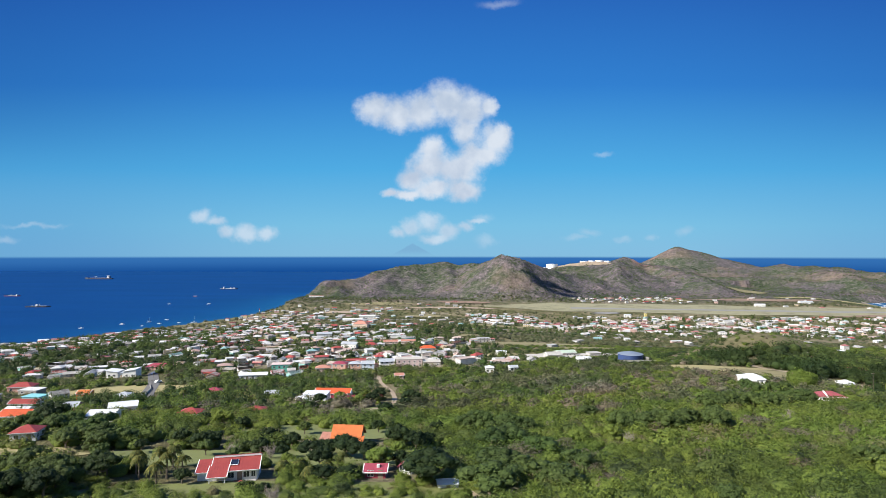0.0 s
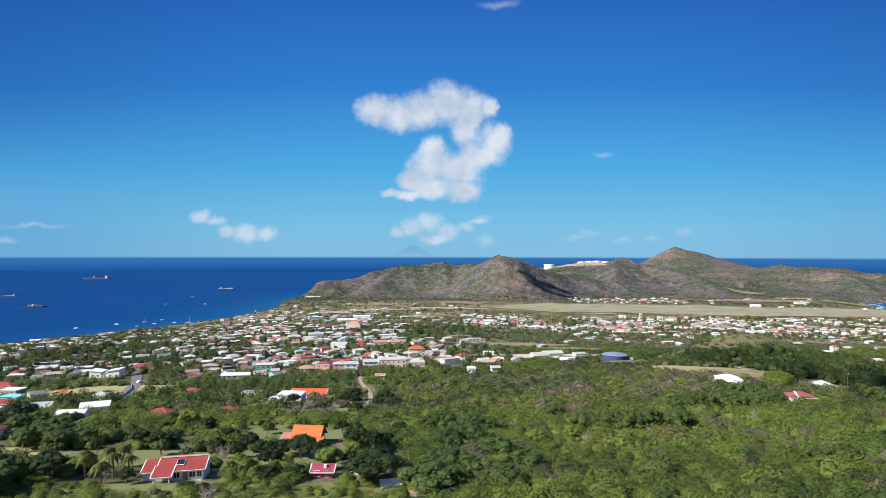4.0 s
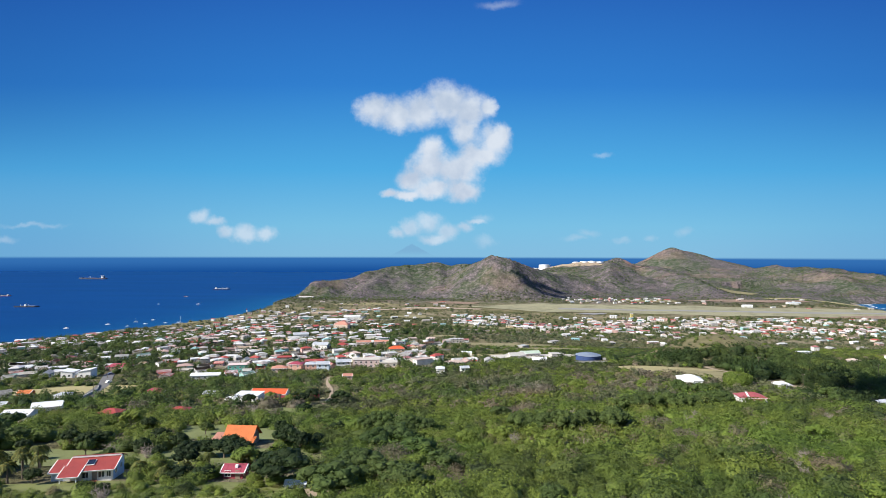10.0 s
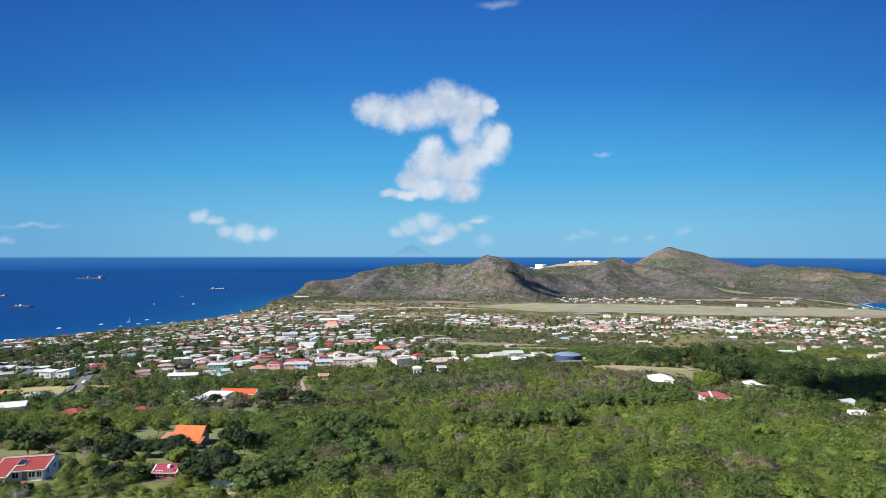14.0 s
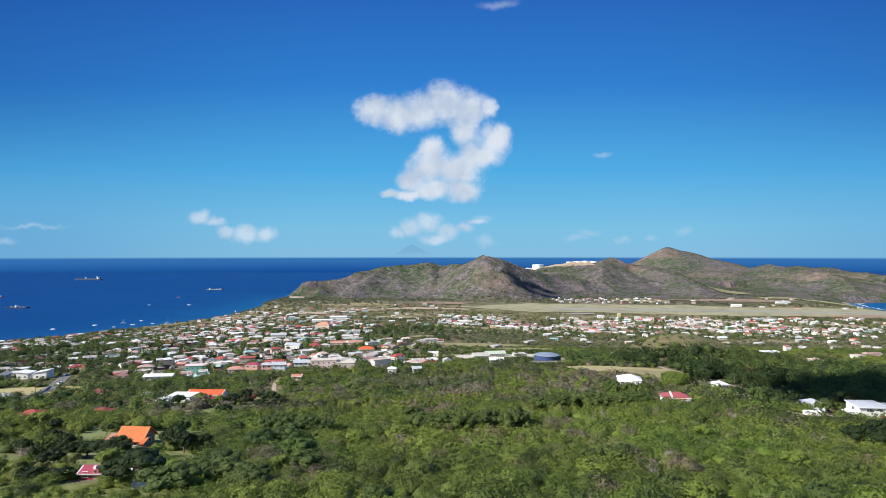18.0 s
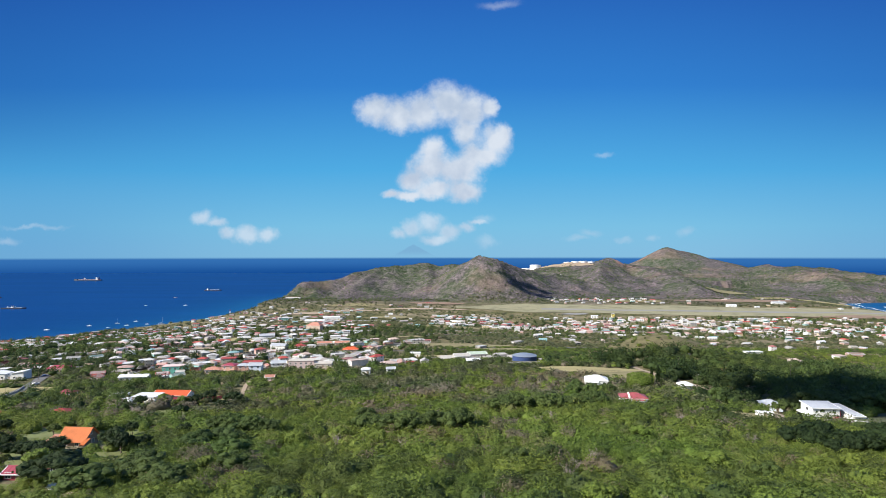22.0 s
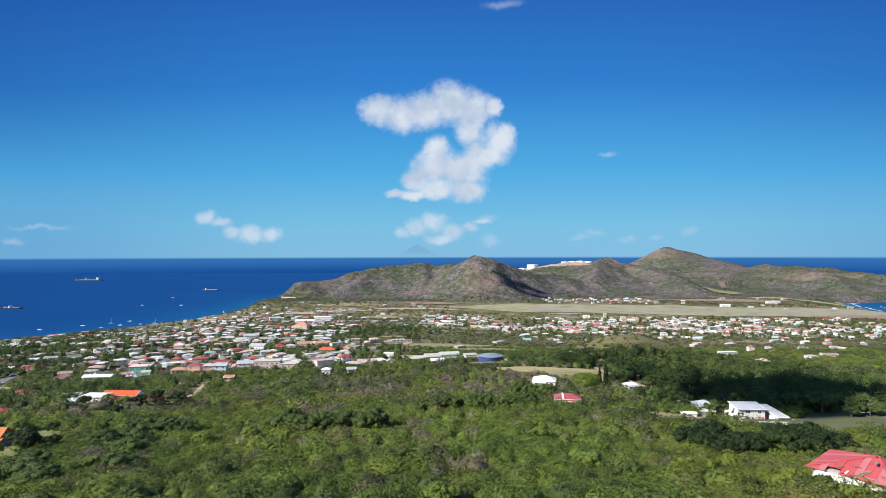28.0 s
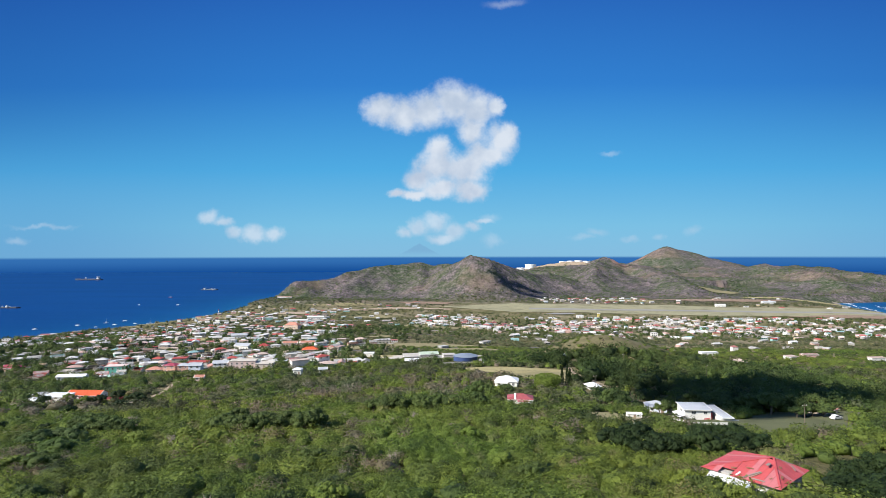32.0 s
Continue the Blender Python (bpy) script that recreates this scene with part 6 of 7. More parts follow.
def boat(x, y, length, turn, sail):
    v = thing("boat", pose(x, y, 0, 0, 0, turn), "moored white sailing boat with a tall bare mast" if sail else "small moored white motor boat", "boat", "moored boats")
    L, w = length, length * 0.28
    out = [(-L / 2, -w * 0.4), (L * 0.2, -w / 2), (L / 2, 0), (L * 0.2, w / 2), (-L / 2, w * 0.4)]
    part("hull", prism(out, "z", -0.5, L * 0.1), M_TRIM, v)
    part("cabin", box(-L * 0.2, L * 0.15, -w * 0.3, w * 0.3, L * 0.1, L * 0.19, None, 0.1), M_WHITE, v)
    part("cabin_window", box(-L * 0.15, L * 0.1, -w * 0.31, w * 0.31, L * 0.13, L * 0.16), M_GLASS, v)
    if sail:
        part("mast", cyl(L * 0.05, 0, L * 0.1, L * 1.15, 0.16, 0.1, 8), M_TRIM, v)
        part("boom", box(-L * 0.4, L * 0.05, -0.1, 0.1, L * 0.26, L * 0.3), M_WHITE, v, "furled white sail on the boom")


for bpx, bpy_, bl, bs in ((145, 581, 11, 0), (217, 574, 11, 0), (265, 570, 11, 1), (283, 573, 10, 0), (344, 571, 14, 1), (370, 538, 12, 0), (318, 571, 9, 0), (252, 577, 8, 0), (296, 566, 10, 0), (300, 538, 9, 0)):
    bd = 160 / ((bpy_ - 448.5) / 1000)
    boat((bpx - 784) / 1000 * bd, bd, bl, 30 if bs else 5, bs)


# ---------------------------------------------------------------- cars, walls and fences
def car(x, y, turn, mat, label):
    v = thing("car", at(x, y, turn, 0.3), label, "car", "parked cars")
    part("body", prism([(-2.1, 0.3), (2.1, 0.3), (2.15, 0.75), (1.2, 0.92), (-1.9, 0.95), (-2.1, 0.8)], "y", -0.85, 0.85), mat, v)
    part("cabin", prism([(-1.7, 0.93), (1.0, 0.93), (0.4, 1.45), (-1.3, 1.48)], "y", -0.75, 0.75), mat, v)
    part("windscreen", slab([(0.42, -0.66, 1.42), (0.42, 0.66, 1.42), (0.98, 0.7, 0.97), (0.98, -0.7, 0.97)], 0.03), M_GLASS, v)
    for s in (-1, 1):
        part("side_window", box(-1.25, 0.35, min(s * 0.75, s * 0.78), max(s * 0.75, s * 0.78), 1.0, 1.38), M_GLASS, v)
        for wx in (-1.35, 1.35):
            w = cyl(0, 0, -0.1, 0.1, 0.32, 0.32, 14)
            wheel = part("wheel", w, M_HULL, v, "black rubber tyre")
            wheel.matrix_basis = pose(wx, s * 0.8, 0.3, 90, 0, 0)
            hub = part("hub", cyl(0, 0, -0.11, 0.11, 0.17, 0.17, 10), M_ZINC, wheel)
        part("headlight", box(2.08, 2.16, s * 0.55 - 0.15, s * 0.55 + 0.15, 0.62, 0.74), M_TRIM, v)
    return v


M_CARBLUE = painted("blue_car_paint", (0.05, 0.09, 0.2), 0.3, 0.1, 0.5, 0.5)
M_CARGREY = painted("silver_car_paint", (0.45, 0.46, 0.48), 0.3, 0.1, 0.5, 0.5)
for cx, cy, ct, cm, cl in ((259, 194, 20, M_TRIM, "white car parked under dark trees"), (-66, 424, 80, M_TRIM, "white car on a town street"), (-70, 436, 82, M_CARGREY, "silver car on a town street"),
                           (-73, 449, 84, M_CARBLUE, "dark blue car on a town street"), (-150, 436, 78, M_TRIM, "white car parked in town"), (-156, 452, 76, M_RED, "red car parked in town"), (-163, 470, 74, M_CARGREY, "silver car parked in town"),
                           (-176, 350, 70, M_TRIM, "white car on the asphalt road"), (-200, 392, 62, M_CARBLUE, "dark blue car on the asphalt road"), (-104, 438, 20, M_TRIM, "white car parked beside houses"), (-118, 446, 10, M_CARGREY, "silver car parked beside houses"),
                           (199, 250, 86, M_CARGREY, "silver car on the lane"), (-134, 198, 30, M_TRIM, "white car by a white house"), (-44, 449, 15, M_RED, "red car by the houses")):
    car(cx, cy, ct, cm, cl)


def garden_wall(line, h, mat, label):
    v = thing("garden_wall", pose(0, 0, 0), label, "wall")
    for (ax, ay), (bx, by) in zip(line, line[1:]):
        n = max(1, int(math.hypot(bx - ax, by - ay) / 5))
        for k in range(n):
            x0, y0, x1, y1 = ax + (bx - ax) * k / n, ay + (by - ay) * k / n, ax + (bx - ax) * (k + 1) / n, ay + (by - ay) * (k + 1) / n
            z = float(ground_z((x0 + x1) / 2, (y0 + y1) / 2))
            ob = part("wall_panel", box(-math.hypot(x1 - x0, y1 - y0) / 2 + 0.15, math.hypot(x1 - x0, y1 - y0) / 2 - 0.15, -0.09, 0.09, -1.0, h), mat, v)
            m = pose((x0 + x1) / 2, (y0 + y1) / 2, z, 0, 0, math.degrees(math.atan2(y1 - y0, x1 - x0)))
            ob.matrix_basis = m
            pl = part("pillar", box(-0.17, 0.17, -0.17, 0.17, -1.0, h + 0.15), mat, v)
            pl.matrix_basis = pose(x0, y0, float(ground_z(x0, y0)), 0, 0, 0)


garden_wall([(-52, 264), (-36, 264), (-28, 268)], 1.3, M_MAROON, "maroon garden wall beside a dry yard")
garden_wall([(196, 388), (180, 386), (150, 388), (120, 386)], 1.2, M_CONCRETE, "grey boundary wall behind the field")
garden_wall([(-148, 275), (-166, 322), (-176, 340)], 1.1, M_CONCRETE, "grey wall along the town road")
garden_wall([(-140, 196), (-128, 197), (-116, 206)], 1.1, M_WHITE, "white yard wall below a white house")
garden_wall([(200, 188), (206, 182), (216, 182)], 1.0, M_WHITE, "white garden wall below the two-storey house")


# ---------------------------------------------------------------- the town
def town_house(w, d, h, roof, label, storeys=1):
    """A plain town house with its roof, door and windows."""
    ob = thing("house", pose(0, 0, 0), label, "house", "town houses")
    hw, hd = w / 2, d / 2
    if roof == "gable":
        part("wall", wall_box(w, d, h, gable=d * 0.22), M_TOWNWALL, ob)
        part("roof", gable_roof(w, d, h, d * 0.22), M_TOWNROOF, ob)
    elif roof == "hip":
        part("wall", wall_box(w, d, h), M_TOWNWALL, ob)
        part("roof", hip_roof(w, d, h, d * 0.24), M_TOWNROOF, ob)
    elif roof == "flat":
        part("wall", wall_box(w, d, h), M_TOWNWALL, ob)
        bm = box(-hw - 0.25, hw + 0.25, -hd - 0.25, hd + 0.25, h, h + 0.25)
        box(-hw - 0.25, hw + 0.25, -hd - 0.25, -hd - 0.05, h + 0.25, h + 0.55, bm)
        box(-hw - 0.25, hw + 0.25, hd + 0.05, hd + 0.25, h + 0.25, h + 0.55, bm)
        part("roof", bm, M_TOWNROOF, ob)
    else:  # a gable and a lower porch in front
        part("wall", wall_box(w, d, h, gable=d * 0.2), M_TOWNWALL, ob)
        part("roof", gable_roof(w, d, h, d * 0.2), M_TOWNROOF, ob)
        part("porch_roof", slab([(-hw * 0.8, -hd, h - 0.35), (hw * 0.8, -hd, h - 0.35), (hw * 0.8, -hd - 2.4, h - 0.9), (-hw * 0.8, -hd - 2.4, h - 0.9)], 0.12), M_TOWNROOF, ob)
        for s in (-1, 1):
            part("post", box(s * hw * 0.74 - 0.1, s * hw * 0.74 + 0.1, -hd - 2.3, -hd - 2.1, -1.0, h - 0.98), M_TRIM, ob)
    for s in range(storeys):
        z = 1.55 + 2.9 * s
        for x in (-hw * 0.55, hw * 0.55):
            window(ob, "-y", x, z, 1.2, 1.15, hw, hd)
        window(ob, "+x", 0, z, 1.2, 1.15, hw, hd)
    door(ob, 0, hd)
    return ob


PROTOS = [
    (10, 7, 2.8, "gable", "one-storey town house with a gabled metal roof", 1),
    (9, 7, 2.9, "hip", "small town house with a hipped metal roof", 1),
    (10.5, 7.5, 2.9, "flat", "flat-roofed concrete town house", 1),
    (9, 7, 5.3, "hip", "two-storey town house with a hipped roof", 2),
    (11.5, 7, 2.8, "porch", "long town house with a shaded front porch", 1),
    (8, 6, 2.8, "gable", "small wooden cottage with a gabled roof", 1),
    (12, 8, 5.4, "flat", "two-storey flat-roofed block with rows of windows", 2),
]
HOUSE_SPOTS = []
TAKEN = [(-133, 922, 30), (-180, 1128, 26), (-160, 1195, 26), (136, 412, 16), (-217, 385, 20), (-175, 322, 36), (-55, 258, 30), (-217, 433, 14), (-241, 325, 14), (-203, 282, 10), (-181, 287, 9), (-187, 255, 11), (-156, 278, 8)] + [(f[0], f[1], 0.5 * f[3] + 5) for f in FRONT]


def settle(x0, x1, y0, y1, gap, share, turn, seed, test=None):
    """Fills a quarter with houses, row by row along its streets."""
    r = np.random.RandomState(seed)
    for y in np.arange(y0, y1, gap):
        for x in np.arange(x0, x1, gap * 1.05):
            px, py = x + r.uniform(-0.46, 0.46) * gap, y + r.uniform(-0.46, 0.46) * gap
            if r.uniform() > share or (test and not test(px, py)):
                continue
            if px < -0.83 * py - 12 or px > 0.85 * py + 145 or float(ground_z(px, py)) < 6:
                continue
            if px < np.interp(py, WEST_Y, WEST_X) + 34:
                continue
            if any(math.hypot(px - a, py - b) < c for a, b, c in TAKEN) or any((px - a) ** 2 + (py - b) ** 2 < (0.62 * gap) ** 2 for a, b, *_ in HOUSE_SPOTS[-260:]):
                continue
            HOUSE_SPOTS.append((px, py, turn + r.choice([0, 90, 0, 180, 30]) + r.uniform(-16, 16) + 14 * float(lattice(px, py, 150, 17)), r.choice(7, p=[0.22, 0.2, 0.19, 0.07, 0.16, 0.1, 0.06])))


settle(-520, 62, 345, 500, 14.5, 0.84, 12, 1, lambda x, y: x > -0.9 * y and y > np.interp(x, [-330, -200, -150, -90, -60, 60], [372, 392, 362, 362, 378, 396]) + 16 * float(lattice(x, y, 38, 3)) and lattice(x, y, 45, 8) > -0.28)
settle(-540, 75, 500, 700, 15.5, 0.8, 14, 2, lambda x, y: x < 40 + 50 * float(lattice(x, y, 70, 5)) and lattice(x, y, 45, 8) > -0.3)
settle(-560, -40, 700, 1010, 15.5, 0.7, 10, 3, lambda x, y: lattice(x, y, 60, 9) > -0.3)
settle(-470, -120, 1010, 1440, 20, 0.6, 5, 4, lambda x, y: lattice(x, y, 60, 9) > -0.35)
settle(-150, 220, 1010, 1330, 34, 0.3, 8, 5)
settle(90, 900, 850, 990, 26, 0.42, -4, 6, lambda x, y: x > 200)
settle(60, 1000, 990, 1290, 17, 0.72, -6, 7, lambda x, y: (y > 1030 or x > 300) and lattice(x, y, 70, 4) > -0.45)
settle(70, 420, 620, 880, 44, 0.3, 8, 8)
settle(560, 1200, 740, 1240, 44, 0.36, 8, 9)
settle(300, 700, 440, 760, 40, 0.34, 4, 10)
settle(-330, -110, 225, 330, 19, 0.6, 4, 11, lambda x, y: x < -190)
settle(400, 680, 1570, 1720, 24, 0.7, 10, 12)
settle(-360, 100, 1450, 1600, 40, 0.35, 0, 13)
settle(700, 1300, 1470, 1750, 70, 0.45, -4, 14)
HOUSE_SPOTS.sort(key=lambda s: s[1])
NEAR_COUNT = 295
first_of = {}
for hx, hy, ht, hk in HOUSE_SPOTS[:NEAR_COUNT]:
    grow = 0.66 + 0.6 * ((hx * 7.31 + hy * 3.17) % 1.0) ** 1.5
    m = at(hx, hy, ht, 0.25) @ Matrix.Diagonal((grow, 0.66 + 0.4 * ((hx * 1.7) % 1.0), 0.74 + 0.2 * ((hy * 2.3) % 1.0), 1))
    if hk not in first_of:
        ob = town_house(*PROTOS[hk])
        ob.matrix_basis = m
        first_of[hk] = ob
    else:
        s0 = first_of[hk].scale
        copy_thing(first_of[hk], m @ Matrix.Diagonal((1 / s0.x, 1 / s0.y, 1 / s0.z, 1)))

# the far quarters, too small to pick apart, in one mesh
fv, ff, fm = [], [], []
far_rng = np.random.RandomState(77)


def far_quads(m, corners, quads, slot):
    b = len(fv)
    fv.extend((m @ Vector(c))[:] for c in corners)
    ff.extend([tuple(b + i for i in q) for q in quads])
    fm.extend([slot] * len(quads))


for hx, hy, ht, hk in HOUSE_SPOTS[NEAR_COUNT:]:
    w, d, h, roof, _, storeys = PROTOS[hk]
    w, d, h = w * far_rng.uniform(0.6, 1.4), d * far_rng.uniform(0.6, 1.15), h * far_rng.uniform(0.75, 0.95)
    m = at(hx, hy, ht, 0.3)
    a, b = w / 2, d / 2
    far_quads(m, [(-a, -b, -2), (a, -b, -2), (a, b, -2), (-a, b, -2), (-a, -b, h), (a, -b, h), (a, b, h), (-a, b, h)],
              [(0, 1, 5, 4), (1, 2, 6, 5), (2, 3, 7, 6), (3, 0, 4, 7)], 0)
    a, b, r = a + 0.4, b + 0.4, (0.35 if roof == "flat" else d * 0.24)
    k = 0.0 if roof in ("gable", "porch") else max(0.0, a - b * 0.9) if roof == "hip" else a
    top = [(-a, 0, h + r), (a, 0, h + r)] if roof in ("gable", "porch") else [(-k, 0, h + r), (k, 0, h + r)]
    if roof == "flat":
        far_quads(m, [(-a, -b, h), (a, -b, h), (a, b, h), (-a, b, h), (-a, -b, h + r), (a, -b, h + r), (a, b, h + r), (-a, b, h + r)],
                  [(0, 1, 5, 4), (1, 2, 6, 5), (2, 3, 7, 6), (3, 0, 4, 7), (4, 5, 6, 7)], 1)
    else:
        far_quads(m, [(-a, -b, h), (a, -b, h), (a, b, h), (-a, b, h), *top, (-a, 0, h), (a, 0, h)],
                  [(0, 1, 5, 4), (2, 3, 4, 5), (1, 7, 5, 5), (7, 2, 5, 5), (3, 6, 4, 4), (6, 0, 4, 4)], 1)
    a, b = a - 0.4, b - 0.4
    for s in range(storeys):
        for x in (-0.55 * a, 0.05 * a, 0.55 * a):
            z = 0.9 + 2.9 * s
            far_quads(m, [(x - 0.7, -b - 0.05, z), (x + 0.7, -b - 0.05, z), (x + 0.7, -b - 0.05, z + 1.3), (x - 0.7, -b - 0.05, z + 1.3)], [(0, 1, 2, 3)], 2)
me = bpy.data.meshes.new("far_houses")
me.from_pydata(fv, [], [tuple(dict.fromkeys(q)) for q in ff])
for mat in (M_FARWALL, M_FARROOF, M_GLASS):
    me.materials.append(mat)
me.polygons.foreach_set("material_index", np.array(fm, np.int32))
me.update()
tagged(new("far_houses", me), "many small white, pink and red-roofed houses of the far quarters", "houses", kind="stuff")


# ---------------------------------------------------------------- thickets
house_xy = np.array([(h[0], h[1]) for h in HOUSE_SPOTS])


def away_from_houses(x, y, gap):
    """Keeps bushes off the houses of the town."""
    cell = 40.0
    table = {}
    for a, b in house_xy:
        table.setdefault((int(a // cell), int(b // cell)), []).append((a, b))
    ok = np.ones(len(x), bool)
    for k in range(len(x)):
        i, j = int(x[k] // cell), int(y[k] // cell)
        for di in (-1, 0, 1):
            for dj in (-1, 0, 1):
                for a, b in table.get((i + di, j + dj), ()):
                    # the side towards the sea of view stays lower, so that walls are not all hidden
                    if (x[k] - a) ** 2 + (y[k] - b) ** 2 * (1.0 if y[k] > b else 0.5) < gap * gap:
                        ok[k] = False
    return ok


NEAR = [crown(100 + k, 150, 0.092, 7, core=1, small=0.28, large=0.5) for k in range(10)]
CANOPY = [crown(150 + k, 400, 0.05, 15, 0.85, 1, 0.16, 0.32, 0.34, True, (0.82, 1.18)) for k in range(10)]
CANOPY_MID = [crown(170 + k, 190, 0.07, 12, 0.82, 1, 0.18, 0.34, 0.38, spread=(0.85, 1.15)) for k in range(8)]
MID = [crown(200 + k, 84, 0.115, 6, core=1, small=0.28, large=0.5) for k in range(8)]
FAR = [crown(300 + k, 30, 0.2, 4, core=1) for k in range(6)]

TINY = [crown(400 + k, 12, 0.4, 3, core=1) for k in range(6)]


def tints(p, seed, base=0.42):
    a = fractal(p[:, 0], p[:, 1], 60, seed, 3)
    r = np.random.RandomState(seed).normal(0, 0.17, len(p))
    t = base + 0.2 * a + r
    dry = np.random.RandomState(seed + 1).uniform(0, 1, len(p)) < 0.015 + 0.5 * np.clip(lattice(p[:, 0], p[:, 1], 26, seed + 9) - 0.5, 0, 1)
    # withered stretches of the slope: place, half sizes, share of dry bushes
    u = np.random.RandomState(seed + 2).uniform(0, 1, len(p))
    for cx, cy, rx, ry, share in ((68, 264, 17, 22, 0.85), (55, 211, 11, 6, 0.8), (86, 240, 8, 7, 0.6), (146, 304, 40, 18, 0.7), (122, 272, 40, 16, 0.55), (98, 176, 10, 5, 0.6), (150, 186, 14, 7, 0.35), (-84, 240, 24, 14, 0.35), (-40, 238, 16, 4, 0.7)):
        dry |= u < share * np.exp(-((((p[:, 0] - cx) / rx) ** 2 + ((p[:, 1] - cy) / ry) ** 2) ** 2))
    return np.clip(np.where(dry, 0.86 + 0.14 * np.abs(r) * 5, np.clip(t, 0, 0.8)), 0, 1)


def add_thicket(name, p, lo, hi, shapes, mat, label, seed, base=0.42, flat=0.9):
    r = np.random.RandomState(seed)
    low = np.where((p[:, 1] < 113.5) & (p[:, 0] < 3) & (p[:, 0] > -75), 0.55, 1.0)
    half = low * r.uniform(lo, hi, len(p)) * np.where(r.uniform(0, 1, len(p)) < 0.16, 1.5, 1)
    half = half * (1 + 0.3 * lattice(p[:, 0], p[:, 1], 14, seed + 5))
    tall = (0.45 * half + 0.55 * low * (lo + hi) / 2) * r.uniform(flat * 0.72, flat * 1.4, len(p)) * 1.25
    return thicket(name, p, half, tall, tints(p, seed, base), shapes, mat, label, seed)


p = scatter(-160, 330, 66, 215, 3.45, 41, lambda x, y, u: clear_of(x, y, 1.6) & (u < 0.98) & ~((x < 2) & (y > 116) & (u > 0.6)) & ~((x > 194) & (y < 152) & (u > 0.3)))
near = p[:, 1] < 138
add_thicket("thicket", p[near], 2.0, 4.0, CANOPY, M_LEAF, "dense green thicket of thorny bushes on the slope", 51, 0.42, 0.8)
add_thicket("thicket", p[~near], 2.0, 4.0, CANOPY_MID, M_LEAF, "dense green thicket of leafy bushes farther down the slope", 50, 0.42, 0.8)
p = scatter(-60, 190, -50, 68, 5.2, 64, lambda x, y, u: u < 0.9)
add_thicket("thicket", p, 2.0, 3.2, MID, M_LEAF, "green thicket on the upper slope", 65, 0.48, 0.6)
p = scatter(-80, 6, 84, 116, 1.5, 48, lambda x, y, u: clear_of(x, y, 0.2) & (u < 0.8) & (y < 114))
add_thicket("thicket", p, 0.9, 1.9, NEAR[:4], M_LEAF, "low yellow-green scrub below the cottages", 58, 0.55, 0.7)
p = scatter(-330, 520, 215, 400, 4.4, 42, lambda x, y, u: clear_of(x, y, 1.6) & (u < np.where(x < -140, 0.5, np.where((x > 186) & (x < 330) & (y > 226), 0.35, 0.96))))
p = p[away_from_houses(p[:, 0], p[:, 1], 9)]
dry = np.random.RandomState(73).uniform(0, 1, len(p)) < 0.42 + 0.4 * lattice(p[:, 0], p[:, 1], 34, 9)
add_thicket("thicket", p[~dry], 2.2, 4.0, MID, M_LEAF, "dense green scrub on the lower slope", 52, 0.38, 0.75)
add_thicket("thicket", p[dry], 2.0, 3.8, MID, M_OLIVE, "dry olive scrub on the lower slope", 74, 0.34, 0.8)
p = np.concatenate([scatter(-176, -46, 232, 330, 8.2, 75, lambda x, y, u: clear_of(x, y, 3.0) & (u < 0.5)), scatter(110, 235, 386, 406, 7.0, 76, lambda x, y, u: clear_of(x, y, 2.0) & (u < 0.6))])
add_thicket("garden_trees", p, 3.2, 5.0, CANOPY_MID, M_DARKLEAF, "broad dark trees in the gardens below the town", 77, 0.3, 1.15)
p = scatter(184, 345, 222, 410, 6.4, 71, lambda x, y, u: clear_of(x, y, 3.0) & (u < 0.86) & (x > 184 + 14 * lattice(x, y, 30, 2)))
# leaf colour here holds part of the cloud shade besides the trees' own green
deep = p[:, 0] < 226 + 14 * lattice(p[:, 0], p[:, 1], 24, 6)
add_thicket("dark_shaded_wood", p[deep], 3.2, 5.4, CANOPY_MID, M_DEEPLEAF, "dark green woodland of shade trees, cloud shade put into its leaf colour", 72, 0.75, 1.15)
add_thicket("dark_shaded_wood", p[~deep], 3.0, 5.2, CANOPY_MID, M_DARKLEAF, "green woodland of broad shade trees", 78, 0.3, 1.1)
p = scatter(-520, 70, 330, 640, 5.6, 43, lambda x, y, u: (y > 400) & clear_of(x, y, 0.5) & (u < np.where(lattice(x, y, 45, 8) > -0.3, 0.42, 0.85) * np.where(x > -150, 0.6, 1)))
p = p[away_from_houses(p[:, 0], p[:, 1], 4.2)]
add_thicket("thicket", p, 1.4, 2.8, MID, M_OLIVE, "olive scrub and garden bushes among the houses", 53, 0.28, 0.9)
p = scatter(70, 700, 400, 640, 5.4, 49, lambda x, y, u: clear_of(x, y, 0.5) & (u < 0.78 + 0.25 * lattice(x, y, 40, 5)))
p = p[away_from_houses(p[:, 0], p[:, 1], 5.0)]
add_thicket("thicket", p, 2.0, 3.6, MID, M_LEAF, "rolling green scrub on the low ground", 59, 0.24, 0.55)
p = scatter(-520, 70, 345, 1010, 11, 60, lambda x, y, u: clear_of(x, y, 0.5) & (u < np.where(x < -0.28 * y - 60, 0.92, 0.46) - 0.3 * lattice(x, y, 45, 8)) & (y > 350 + 0.1 * np.abs(x)))
p = p[away_from_houses(p[:, 0], p[:, 1], 4.0)]
add_thicket("garden_trees", p, 2.6, 5.0, MID, M_DARKLEAF, "dark leafy trees in the gardens of the town", 61, 0.3, 1.05)
p = scatter(60, 1050, 840, 1300, 15, 62, lambda x, y, u: clear_of(x, y, 0.5) & (u < 0.5))
p = p[away_from_houses(p[:, 0], p[:, 1], 6)]
